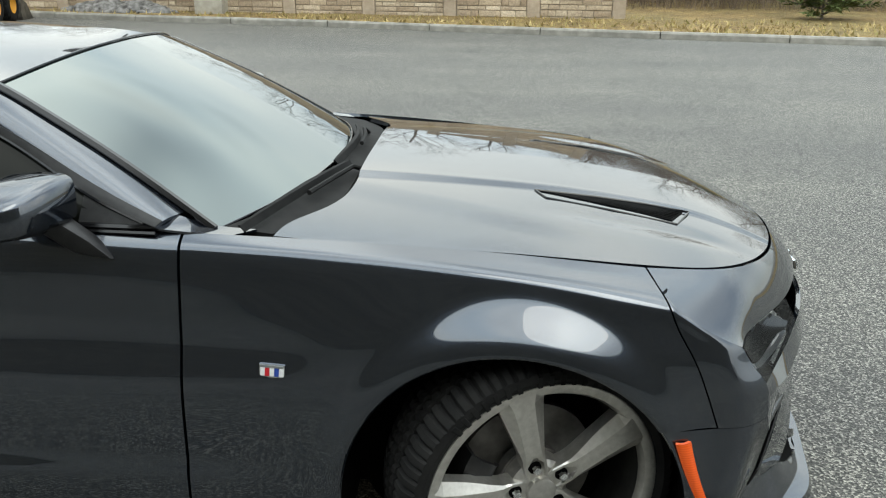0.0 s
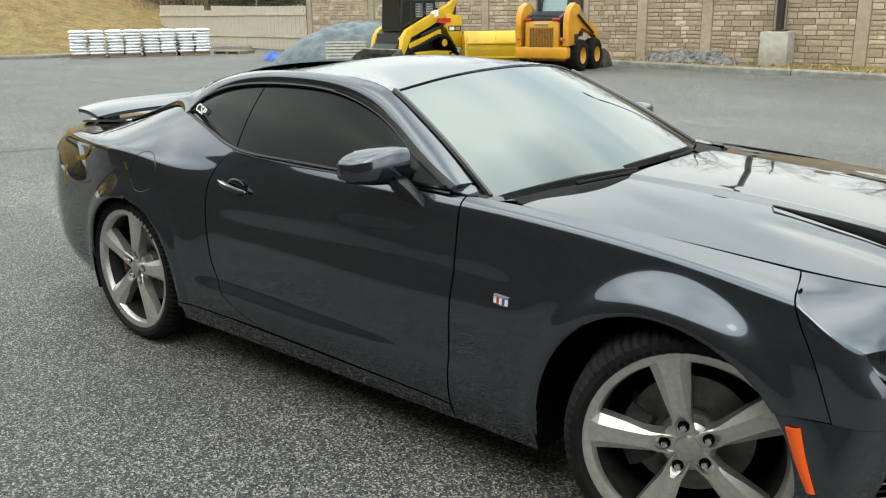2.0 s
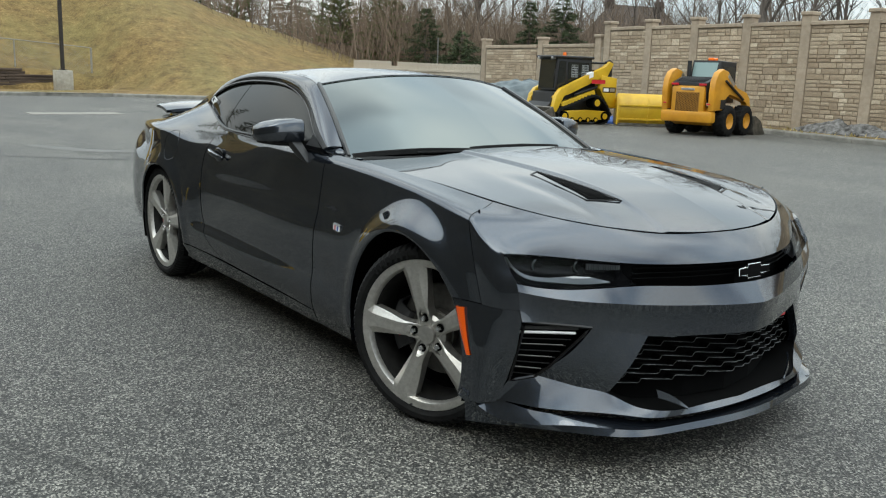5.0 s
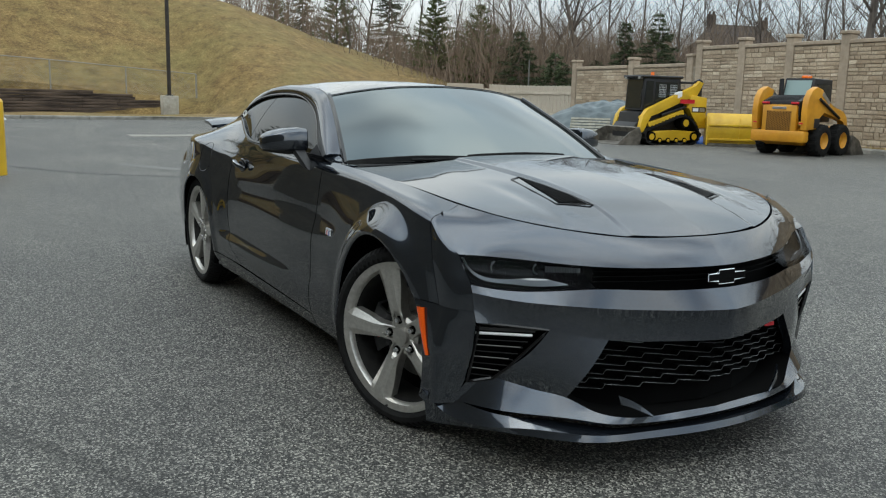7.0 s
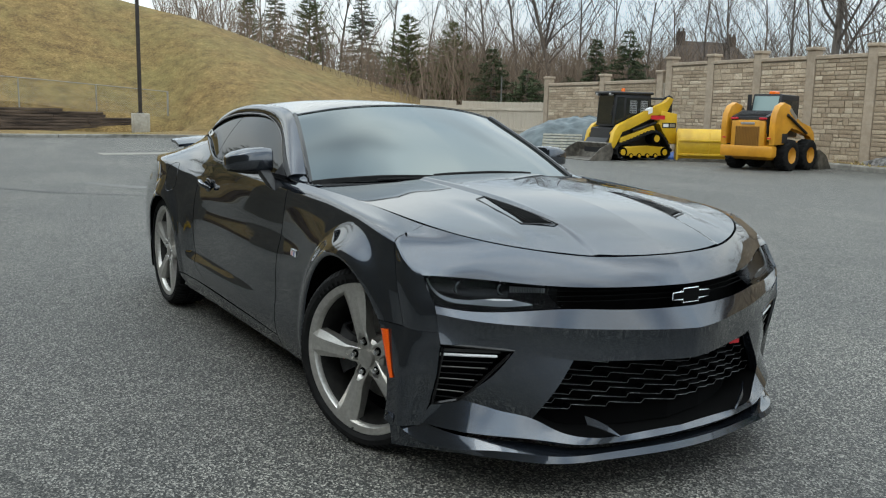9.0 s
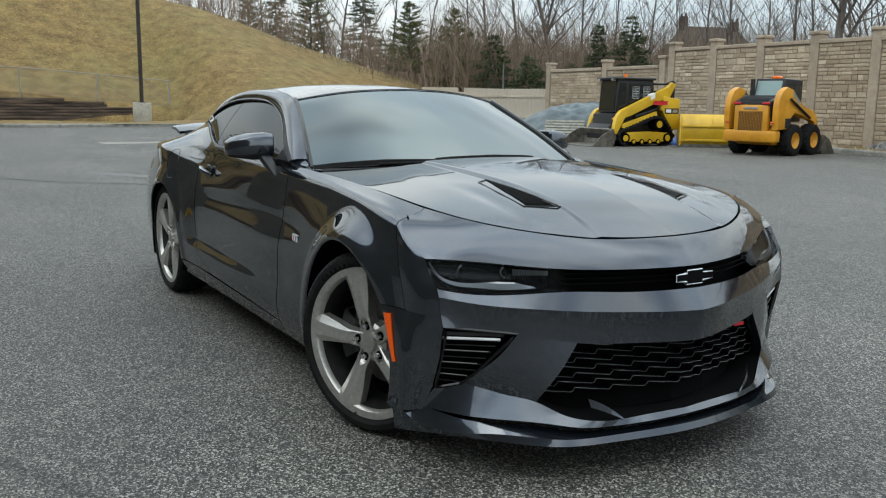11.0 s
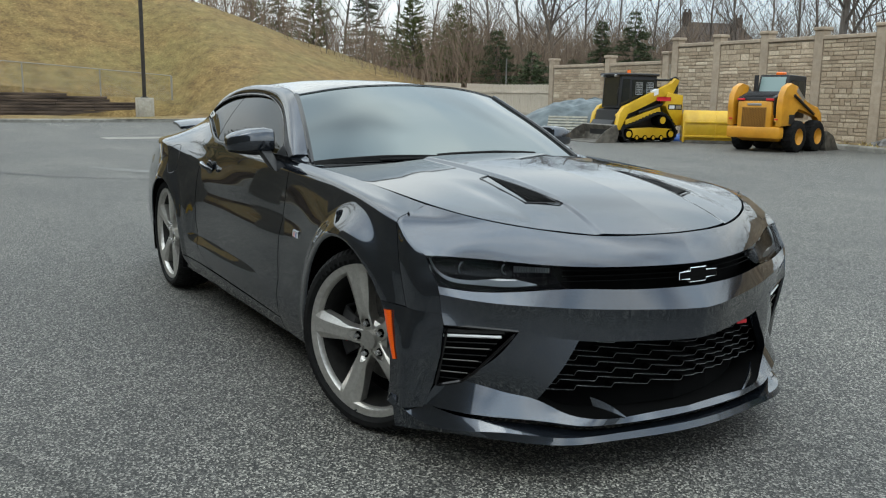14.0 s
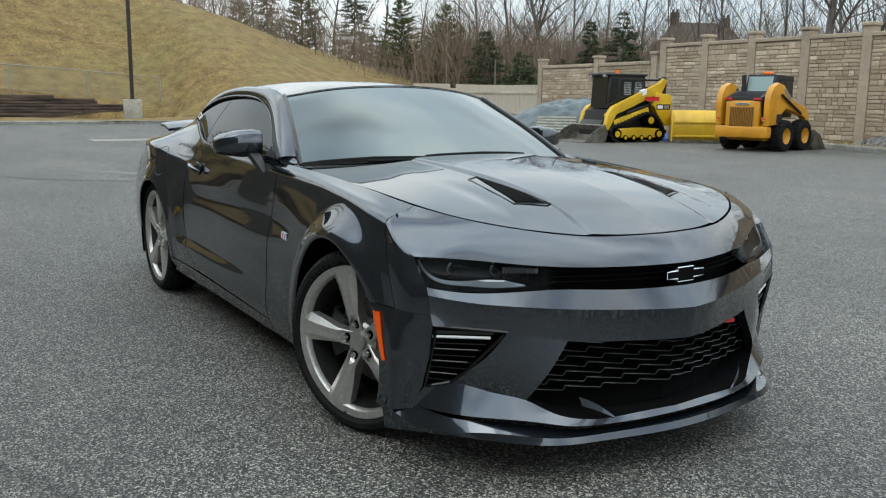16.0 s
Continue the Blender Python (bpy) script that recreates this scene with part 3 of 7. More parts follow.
NOSE_SEAM[0] = fender_edge(1.0)
for i in range(1, 7):
    p, q = np.array(NOSE_SEAM[i]), np.array(NOSE_LIP[i])
    out = np.array((0.62, 0.30 * p[1], 0.72))
    NOSE_MID[i] = tuple((p + q) / 2 + (0.016 if i == 1 else 0.010 if i == 2 else 0.0065) * out)
NOSE_MID[0] = fender_edge(0.86)


def nose_grid(n, m):
    """The panel between the bonnet seam and the lamps, its three lines matched point by point."""
    rows = [spline(range(7), right(k))(np.linspace(0, 6, n)) for k in (NOSE_SEAM, NOSE_MID, NOSE_LIP)]
    t = np.linspace(0, 1, m)[None, :, None]
    a, b, c = (r[:, None] for r in rows)
    grid = (1 - t) * (1 - 2 * t) * a + 4 * t * (1 - t) * b + t * (2 * t - 1) * c
    fade = np.clip(1 - np.linspace(0, 6, n) / 1.4, 0, 1)[:, None, None] ** 2
    return grid + fade * (nose_side(m) - grid[0])[None]


def nose_side(m):
    """The panel's outer edge, along the fender and then down to the lamp's corner."""
    return line3(right([fender_edge(1.0), fender_edge(0.93), fender_edge(0.86), (0.352, 0.882, 0.790), NOSE_LIP[0]]), m)


def build_nose():
    n = 60
    attach("nose_panel", mesh_of("nose_panel", *sheet(whole(nose_grid(n, 22)), 0.014), PAINT), car)
    attach("bumper_bar", mesh_of("bumper_bar", *sheet(whole(loft([right(BAR_TOP), right(BAR_EDGE)], n, 8)), 0.012), PAINT), car)
    mid = [(x - 0.004, y, z) for x, y, z in ((np.array(BAR_EDGE) + BAR_LOW) / 2)]
    attach("bumper_face", mesh_of("bumper_face", *sheet(whole(loft([right(BAR_EDGE), right(mid), right(BAR_LOW)], n, 12)), 0.02), PAINT), car)
    attach("lower_fascia", mesh_of("lower_fascia", *sheet(whole(loft([right(SILL_TOP), right(LIP)], n, 6)), 0.012), PAINT), car)
    # Pillar between the side vent and the lower grille
    grid = loft([right([(0.634, 0.618, 0.503), (0.60, 0.675, 0.42), (0.550, 0.738, 0.355), (0.520, 0.757, 0.326)]), right([(0.676, 0.530, 0.486), (0.657, 0.586, 0.400), (0.623, 0.637, 0.333), (0.595, 0.662, 0.297)]), right([(0.718, 0.435, 0.468), (0.708, 0.49, 0.38), (0.688, 0.540, 0.31), (0.668, 0.562, 0.270)])], 18, 14)
    pair("bumper_pillar", *sheet(grid, 0.03), PAINT, car)
    # Added near-black sheet: painted shade behind the pillar
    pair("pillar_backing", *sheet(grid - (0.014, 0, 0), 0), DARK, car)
    # Cheek: from the wheel opening round to the lamp and the side vent
    edge = np.array([fender_edge(t) for t in np.linspace(0.0, 0.86, 40)])
    low_front = line3([(0.522, 0.848, 0.562), (0.517, 0.851, 0.60), (0.505, 0.853, 0.652), (0.475, 0.858, 0.69), (0.440, 0.862, 0.743)], 40)
    up_front = nose_side(60)[::-1] * (1, -1, 1)
    front = np.concatenate([low_front, up_front[1:][up_front[1:, 2] < edge[-1, 2] + 0.001]])
    foot = np.array([(0.445, 0.868, 0.228), (0.470, 0.846, 0.31), (0.508, 0.842, 0.42), (0.528, 0.843, 0.53), (0.522, 0.848, 0.562)])

    def cheek_row(z):
        """From the fender's edge round to the crease beside the lamp and the vent, at one height."""
        p0 = np.array([np.interp(z, edge[:, 2], edge[:, k]) for k in range(3)])
        p0[2] = z
        if z < edge[0, 2]:
            p0[1] = np.interp(z, [0.228, 0.42, edge[0, 2]], [0.934, 0.938, edge[0, 1]])
        line = front if z > 0.562 else foot
        p3 = np.array([np.interp(z, line[:, 2], line[:, k]) for k in range(3)])
        p3[2] = z
        reach = float(np.linalg.norm(p3 - p0))
        p1, p2 = p0 + reach * 0.55 * np.array((0.999, -0.02, 0)), p3 - reach * 0.34 * np.array((0.80, -0.60, 0))
        return [(1 - u) ** 3 * p0 + 3 * u * (1 - u) ** 2 * p1 + 3 * u * u * (1 - u) * p2 + u**3 * p3 for u in np.linspace(0, 1, 14)]

    grid = np.array([cheek_row(z) for z in np.linspace(edge[0, 2] + 0.0004, edge[-1, 2], 30)])
    grid[..., 1] *= -1
    pair("cheek_upper", *sheet(grid, 0.012), PAINT, car)
    grid = []
    for z in np.linspace(edge[0, 2] - 0.0004, 0.228, 26):
        row = np.array(cheek_row(z))
        xa = ARCH_F[0] + math.sqrt(max(ARCH_F[2] ** 2 - (z - ARCH_F[1]) ** 2, 0)) + 0.006
        xa = min(xa, row[0, 0] - 0.02)
        lead = [(xa + (row[0, 0] - xa) * t, np.interp(t, [0, 1], [0.936, row[0, 1]]), z) for t in np.linspace(0, 1, 8)[:-1]]
        grid.append(np.concatenate([lead, row]))
    grid = np.array(grid)
    grid[..., 1] *= -1
    pair("cheek_lower", *sheet(grid, 0.02), PAINT, car)
    # Splitter blade, a thin plate under the lip with a folded upright edge
    root = [(0.32, 0.93, 0.262), (0.405, 0.885, 0.250), *((x - 0.028, y - 0.01, z - 0.024) for x, y, z in LIP[1:])]
    blade = attach("splitter", mesh_of("splitter", *sheet(whole(loft([right(BLADE), right(root)], 70, 5)), 0.022), PAINT, 25), car, "grey front splitter blade")
    low = [(x + (0.008 if y < 0.85 else -0.006), y + (0.003 if y < 0.85 else -0.016), 0.145) for x, y, z in BLADE]
    attach("splitter_edge", mesh_of("splitter_edge", *sheet(whole(loft([right(BLADE), right(low)], 70, 4)), 0.004), PAINT, 25), blade)
    # Near-black sheets painted as the shade behind the openings
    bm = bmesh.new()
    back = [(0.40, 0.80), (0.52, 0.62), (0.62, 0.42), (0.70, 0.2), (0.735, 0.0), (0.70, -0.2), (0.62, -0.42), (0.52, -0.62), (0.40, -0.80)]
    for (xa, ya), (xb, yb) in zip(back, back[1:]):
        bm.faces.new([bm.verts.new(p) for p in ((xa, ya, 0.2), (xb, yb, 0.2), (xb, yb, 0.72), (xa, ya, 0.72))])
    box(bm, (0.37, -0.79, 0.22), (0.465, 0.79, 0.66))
    part("grille_shade_sheet", bm, DARK, car, smooth=0)
    # The opening's floor, its shade put into a near-black colour
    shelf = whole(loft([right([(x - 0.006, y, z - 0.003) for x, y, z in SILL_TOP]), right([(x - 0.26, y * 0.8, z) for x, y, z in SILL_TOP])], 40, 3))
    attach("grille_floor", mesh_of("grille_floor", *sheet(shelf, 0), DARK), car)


build_nose()


# ---- cabin ----
RAIL = [(-0.775, 0.752, 0.952), (-1.0, 0.688, 1.085), (-1.20, 0.632, 1.187), (-1.325, 0.603, 1.244), (-1.6, 0.580, 1.288), (-1.95, 0.572, 1.298), (-2.3, 0.562, 1.272), (-2.6, 0.556, 1.200), (-2.9, 0.556, 1.095), (-3.22, 0.556, 1.0)]
PANE_TOP = [(-0.868, 0.812, 0.966), (-0.98, 0.785, 1.006), (-1.10, 0.745, 1.062), (-1.25, 0.69, 1.135), (-1.40, 0.652, 1.187), (-1.6, 0.624, 1.230), (-1.9, 0.612, 1.246), (-2.19, 0.620, 1.233), (-2.37, 0.642, 1.197), (-2.47, 0.664, 1.150), (-2.535, 0.684, 1.098)]
PANE_LOW = [(-0.868, 0.812, 0.966), (-1.4, 0.810, 0.973), (-1.75, 0.806, 0.978), (-2.06, 0.792, 0.993), (-2.30, 0.742, 1.045), (-2.535, 0.684, 1.098)]


def build_cabin():
    screen_bottom = [(-0.755, 0.745, 0.950), (-0.668, 0.55, 0.958), (-0.600, 0.28, 0.967), (-0.575, 0.0, 0.970)]
    screen_top = [(-1.318, 0.598, 1.246), (-1.265, 0.40, 1.281), (-1.235, 0.2, 1.300), (-1.225, 0.0, 1.306)]
    def between(s, bulge):
        a, b = line3(right(screen_bottom), 30), line3(right(screen_top), 30)
        q = a + (b - a) * s
        q[:, 2] += bulge * math.sin(math.pi * s)
        return q
    grid = np.array([between(s, 0.022) for s in np.linspace(0, 1, 24)]).transpose(1, 0, 2)
    side = spline([-r[0] for r in RAIL], RAIL)
    keep = (1 - np.linspace(0, 1, 30))[:, None] ** 3
    for j in range(24):
        q = np.array(side(-grid[0, j, 0]))
        grid[:, j] += keep * (np.array((q[0], -q[1] + 0.001, q[2] + 0.002)) - grid[0, j])
    attach("windscreen", mesh_of("windscreen", *sheet(whole(grid), 0.006), SCREEN_GLASS), car, "raked windscreen reflecting a cloudy sky")
    for s in (0, 1):
        edge = whole(grid)[:, -1 if s else 0] + (0.002, 0, 0.003)
        attach("screen_seal", mesh_of("screen_seal", *tube(edge, 0.003, 6), GLOSS), car)
    pair("screen_side_seal", *tube(grid[0] + (0.002, 0.004, 0.006), 0.011, 6), GLOSS, car, "black seal along the windscreen's edge")
    # Roof skin from the screen to the rear window
    mid = spline([-1.225, -1.5, -1.8, -2.2, -2.5], [1.310, 1.338, 1.347, 1.330, 1.296])
    rail = spline([-r[0] for r in RAIL], RAIL)
    def across(x, x0, z0, n=26):
        a = rail(-x)
        q = []
        for t in np.linspace(0, 1, n):
            y = a[1] * (1 - t)
            q.append((a[0] + (x0 - a[0]) * (1 - (y / a[1]) ** 2), -y, a[2] + (z0 - a[2]) * (1 - (abs(y) / a[1]) ** 2.3)))
        return q
    grid = np.array([across(-1.332 - s * 1.02, -1.236 - s * 1.26, float(mid(-1.236 - s * 1.24))) for s in np.linspace(0, 1, 34)]).transpose(1, 0, 2)
    attach("roof", mesh_of("roof", *sheet(whole(grid), 0.012), PAINT), car)
    grid = np.array([across(-2.36 - s * 0.84, -2.50 - s * 0.83, 1.292 - 0.262 * s + 0.03 * math.sin(math.pi * s)) for s in np.linspace(0, 1, 24)]).transpose(1, 0, 2)
    attach("rear_window", mesh_of("rear_window", *sheet(whole(grid), 0.006), SCREEN_GLASS), car, "dark tinted rear window")
    # Pillars and roof side between the panes and the rail
    low = PANE_TOP + [(-2.63, 0.648, 1.107), (-2.81, 0.592, 1.098), (-3.0, 0.572, 1.05), (-3.22, 0.559, 0.997)]
    tops = right([(x, y + 0.004, z + 0.002) for x, y, z in low])
    a, b = line3(tops, 90), line3(right([(x, y + 0.003, z) for x, y, z in RAIL]), 90)
    # The two lines are matched by their place along the car
    rx = np.interp(-a[:, 0], -b[:, 0], np.arange(90.0))
    blend = np.linspace(0, 1, 90)
    bb = np.stack([np.interp(np.clip(rx * 0.55 + blend * 89 * 0.45, 0, 89), np.arange(90.0), b[:, k]) for k in range(3)], 1)
    grid = np.zeros((90, 9, 3))
    for j, s in enumerate(np.linspace(0, 1, 9)):
        grid[:, j] = a + (bb - a) * s
        grid[:, j, 1] -= 0.016 * math.sin(math.pi * s)
        grid[:, j, 2] += 0.008 * math.sin(math.pi * s)
    pair("roof_side", *sheet(grid, 0.01), PAINT, car)
    wedge = np.zeros((30, 4, 3))
    for i in range(30):
        for j in range(4):
            s = (0.10 + 0.24 * (1 - i / 29)) * j / 3
            wedge[i, j] = a[i] + (bb[i] - a[i]) * s + np.array((0, -0.016, 0.008)) * math.sin(math.pi * s) + (0, -0.003, 0.002)
    pair("pillar_trim", *sheet(wedge, 0.004), BLACK, car, "black trim beside the windscreen pillar")
    # Panes: a front one that ends at the rear edge of the door, and a fixed one behind
    up, dn = line3(right(PANE_TOP), 80), line3(right(PANE_LOW), 80)
    up, dn = up[np.argsort(-up[:, 0])], dn[np.argsort(-dn[:, 0])]
    def pane(x0, x1, n=40):
        g = []
        for x in np.linspace(x0, x1, n):
            t = np.array([np.interp(-x, -up[:, 0], up[:, k]) for k in range(3)])
            l = np.array([np.interp(-x, -dn[:, 0], dn[:, k]) for k in range(3)])
            row = []
            for s in np.linspace(0, 1, 12):
                q = l + (t - l) * s
                row.append((q[0], q[1] + 0.012 - 0.014 * math.sin(math.pi * s), q[2]))
            g.append(row)
        return np.array(g)
    pair("side_window", *sheet(pane(-0.885, -2.055), 0.005), SIDE_GLASS, car, "dark tinted side window")
    pair("quarter_window", *sheet(pane(-2.063, -2.525, 20), 0.005), SIDE_GLASS, car, "dark tinted quarter window")
    loop = np.concatenate([line3(right(PANE_TOP), 60), line3(right(PANE_LOW), 50)[::-1][1:-1]])
    pair("window_trim", *tube(loop, 0.008, 6, True), GLOSS, car, "gloss black window surround")
    loop = line3(right([(x, y + 0.004, z - 0.012) for x, y, z in PANE_LOW[:4]]), 30)
    pair("belt_strip", *tube(loop, 0.006, 6), GLOSS, car)
    # Corner piece between the fender, the door and the foot of the pillar
    corner = loft([right([(-0.880, 0.817, 0.968), (-0.80, 0.803, 0.956), (-0.70, 0.790, 0.947)]), right([(-0.850, 0.760, 0.988), (-0.775, 0.742, 0.958), (-0.66, 0.735, 0.945)])], 12, 4)
    pair("pillar_corner", *sheet(corner, 0.006), PAINT, car)
    # Sail behind the mirror
    bm = bmesh.new()
    bm.faces.new([bm.verts.new(p) for p in right([(-0.885, 0.812, 0.972), (-1.045, 0.811, 0.976), (-1.045, 0.767, 1.030)])])
    me = bmesh.ops.solidify(bm, geom=bm.faces[:], thickness=0.006)
    v, f = [tuple(q.co) for q in bm.verts], None
    bm.verts.index_update()
    f = [tuple(q.index for q in face.verts) for face in bm.faces]
    bm.free()
    pair("mirror_sail", v, f, BLACK, car, smooth=0)
    # Boot lid and spoiler
    deck = [[(-3.22 - 0.03 * (1 - (y / 0.56) ** 2), -y, 1.0 + 0.03 * (1 - (y / 0.56) ** 2)), (-3.5, -y * 0.99, 0.985 + 0.02 * (1 - (y / 0.56) ** 2)), (-3.86 - 0.08 * (1 - (y / 0.56) ** 2), -y * 0.92, 0.952 + 0.02 * (1 - (y / 0.56) ** 2))] for y in np.linspace(0.565, 0, 16)]
    grid = np.array([line3(q, 16) for q in deck])
    attach("boot_lid", mesh_of("boot_lid", *sheet(whole(grid), 0.012), PAINT), car)
    top = [[(-3.49 - 0.06 * (1 - (y / 0.62) ** 2), -y, 1.006 + 0.02 * (1 - (y / 0.62) ** 4)), (-3.59 - 0.08 * (1 - (y / 0.62) ** 2), -y, 1.030 + 0.02 * (1 - (y / 0.62) ** 4)), (-3.70 - 0.10 * (1 - (y / 0.62) ** 2), -y, 1.036 + 0.028 * (1 - (y / 0.62) ** 4))] for y in np.linspace(0.615, 0, 18)]
    grid = np.array([line3(q, 10) for q in top])
    wing = attach("spoiler", mesh_of("spoiler", *sheet(whole(grid), 0.020), PAINT, 30), car, "grey boot lid spoiler blade")
    for s in (-1, 1):
        part("spoiler_foot", boxed((-3.66, s * 0.50 - 0.035, 0.95), (-3.53, s * 0.50 + 0.035, 1.014), 0.012), BLACK, wing)


build_cabin()


# ---- wheels ----
def build_wheel(side):
    """A wheel about its hub, its outer face towards -y for the near side."""
    hub = thing("wheel", "", "")
    del_keys = [k for k in hub.keys()]
    for k in del_keys:
        del hub[k]
    R, W = 0.352, 0.125
    profile = [(0.276, -0.085), (0.291, -0.108), (0.308, -0.120), (0.328, -0.118), (0.341, -0.104), (0.349, -0.088), (R, -0.060), (R, -0.046), (0.337, -0.044), (0.337, -0.036), (R, -0.034), (R, -0.008), (0.337, -0.006), (0.337, 0.004), (R, 0.006), (R, 0.030), (0.337, 0.032), (0.337, 0.042), (R, 0.044), (0.343, 0.085), (0.330, 0.112), (0.29, 0.12), (0.262, 0.09)]

    def groove(i, k):
        if 3 <= i <= 7 and k % 4 == 0:
            return -0.010 if i > 3 else -0.004
        if 16 <= i <= 19 and k % 4 == 2:
            return -0.010
        if i in (10, 11, 14, 15) and k % 4 == (1 if i in (10, 14) else 2):
            return -0.008
        return 0.0

    tyre = attach("tyre", mesh_of("tyre", *lathe(profile, 300, wave=groove), RUBBER, 30), hub, "black tyre with a ribbed tread")
    for k in range(14):
        t0 = math.radians(58 + 5.2 * k + (4 if k > 6 else 0))
        bm = bmesh.new()
        box(bm, (-0.006, -0.1213, 0.294), (0.006, -0.1185, 0.322), 0.001, m=Matrix.Rotation(t0 - math.pi / 2, 4, "Y"))
        part("lettering_bar", bm, RUBBER, tyre, smooth=0)
    barrel = [(0.284, -0.094), (0.292, -0.106), (0.290, -0.1105), (0.284, -0.1105), (0.266, -0.1035), (0.260, -0.094), (0.257, -0.082)]
    attach("rim", mesh_of("rim", *lathe(barrel, 96), ALLOY), hub, "machined silver rim")
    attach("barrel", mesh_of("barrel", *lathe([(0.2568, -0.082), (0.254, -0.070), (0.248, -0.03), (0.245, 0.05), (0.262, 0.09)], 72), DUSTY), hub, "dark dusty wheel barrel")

    # A spoke: a trough for the nut at its root, then a flat face between two falling facets
    def spoke():
        verts = []
        rows = ((0.036, 0.026, 0.024, 0.019, 0.010, 0.003, -0.082), (0.050, 0.029, 0.027, 0.021, 0.013, 0.003, -0.086), (0.078, 0.029, 0.026, 0.020, 0.014, 0.003, -0.091), (0.091, 0.028, 0.023, 0.010, 0.004, 0.005, -0.093),
                (0.100, 0.028, 0.021, 0.006, 0.0, 0.005, -0.095), (0.125, 0.032, 0.020, 0.004, 0.0, 0.008, -0.098), (0.170, 0.041, 0.021, 0.003, 0.0, 0.014, -0.101), (0.215, 0.049, 0.023, 0.003, 0.0, 0.017, -0.104), (0.250, 0.055, 0.026, 0.003, 0.0, 0.016, -0.106), (0.274, 0.060, 0.034, 0.004, 0.0, 0.006, -0.107))
        for r, half, flat, inner, valley, drop, front in rows:
            section = [(-half, front + 0.050), (-half, front + drop), (-flat, front), (-inner, front), (-inner * 0.85, front + valley), (inner * 0.85, front + valley), (inner, front), (flat, front), (half, front + drop), (half, front + 0.050)]
            verts += [(t, y, r) for t, y in section]
        faces = [(i * 10 + j, i * 10 + j + 1, (i + 1) * 10 + j + 1, (i + 1) * 10 + j) for i in range(len(rows) - 1) for j in range(9)]
        return verts, faces

    me = mesh_of("spoke", *spoke(), ALLOY, 9)
    for k in range(5):
        attach("spoke", me, hub, "", Matrix.Rotation(2 * math.pi * k / 5, 4, "Y"))
    star = lathe([(0.0, -0.078), (0.030, -0.080), (0.060, -0.078), (0.074, -0.068), (0.078, -0.03)], 60)
    attach("hub_plate", mesh_of("hub_plate", *star, ALLOY, 25), hub)
    attach("centre_cap", mesh_of("centre_cap", *lathe([(0.0, -0.097), (0.028, -0.096), (0.035, -0.093), (0.037, -0.078)], 40), ALLOY, 25), hub, "round silver centre cap")
    for k in range(5):
        t = 2 * math.pi * k / 5
        c = (0.063 * math.sin(t), 0, 0.063 * math.cos(t))
        # A near-black disc painted as the shade round each nut
        bm = bmesh.new()
        rod(bm, (c[0], -0.070, c[2]), (c[0], -0.0795, c[2]), 0.0165, sides=18)
        pocket = part("lug_pocket", bm, DARK, hub)
        bm = bmesh.new()
        rod(bm, (c[0], -0.078, c[2]), (c[0], -0.096, c[2]), 0.0112, 0.0095, sides=6)
        part("lug_nut", bm, CHROME, pocket)
    bm = bmesh.new()
    rod(bm, (0, 0.012, 0), (0, 0.035, 0), 0.178, sides=64)
    rod(bm, (0, -0.03, 0), (0, 0.0, 0), 0.085, sides=32)
    part("brake_disc", bm, IRON, hub, "grey iron brake disc")
    bm = bmesh.new()
    rod(bm, (0.22 * math.cos(2.1), -0.104, -0.262), (0.22 * math.cos(2.1), -0.118, -0.262), 0.004)
    part("valve", bm, BLACK, hub)
    # Added near-black disc, painted as the shade deep in the wheel
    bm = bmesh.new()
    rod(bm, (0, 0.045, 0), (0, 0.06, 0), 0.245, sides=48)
    part("shade_disc", bm, DARK, hub, "near-black disc painted as the shade inside the wheel")
    if side < 0:
        hub.name = "wheel"
    return hub


def build_caliper(hub):
    rows = []
    for t in np.linspace(math.radians(148), math.radians(212), 9):
        rows.append([(r * math.cos(t), y, r * math.sin(t)) for r, y in ((0.105, -0.035), (0.12, -0.052), (0.165, -0.056), (0.19, -0.045), (0.195, 0.03))])
    verts, faces = sheet(np.array(rows), 0.012, np.array((0, 0.2, 0)))
    cal = attach("brake_caliper", mesh_of("brake_caliper", verts, faces, BLACK), hub, "black brake caliper with red lettering")
    for k in range(5):
        t = math.radians(168 + 6 * k)
        bm = boxed((-0.0045, -0.0578, -0.006), (0.0045, -0.0555, 0.006), 0.0, Matrix.Translation((0.150 * math.cos(t), 0, 0.150 * math.sin(t))) @ Matrix.Rotation(-t, 4, "Y"))
        part("lettering_bar", bm, RED, cal, smooth=0)


STEER, SPIN_F, SPIN_R = 20.0, -14.0, 10.0
near_front = build_wheel(-1)
build_caliper(near_front)
TURNS = [(-0.012, -0.775, STEER, SPIN_F), (-2.812, -0.785, 0.0, SPIN_R), (0.0, 0.775, STEER + 180, 5.0), (-2.812, 0.785, 180.0, 0.0)]
for k, (x, y, turn, spin) in enumerate(TURNS):
    w = near_front if k == 0 else copy_thing(near_front, Matrix())
    w.parent = car
    w.matrix_local = pose(x, y, 0.351, 0, 0, turn) @ pose(0, 0, 0, 0, spin, 0)
    for child in w.children:
        if child.name.startswith("brake_caliper"):
            child.matrix_local = pose(0, 0, 0, 0, -spin, 0)


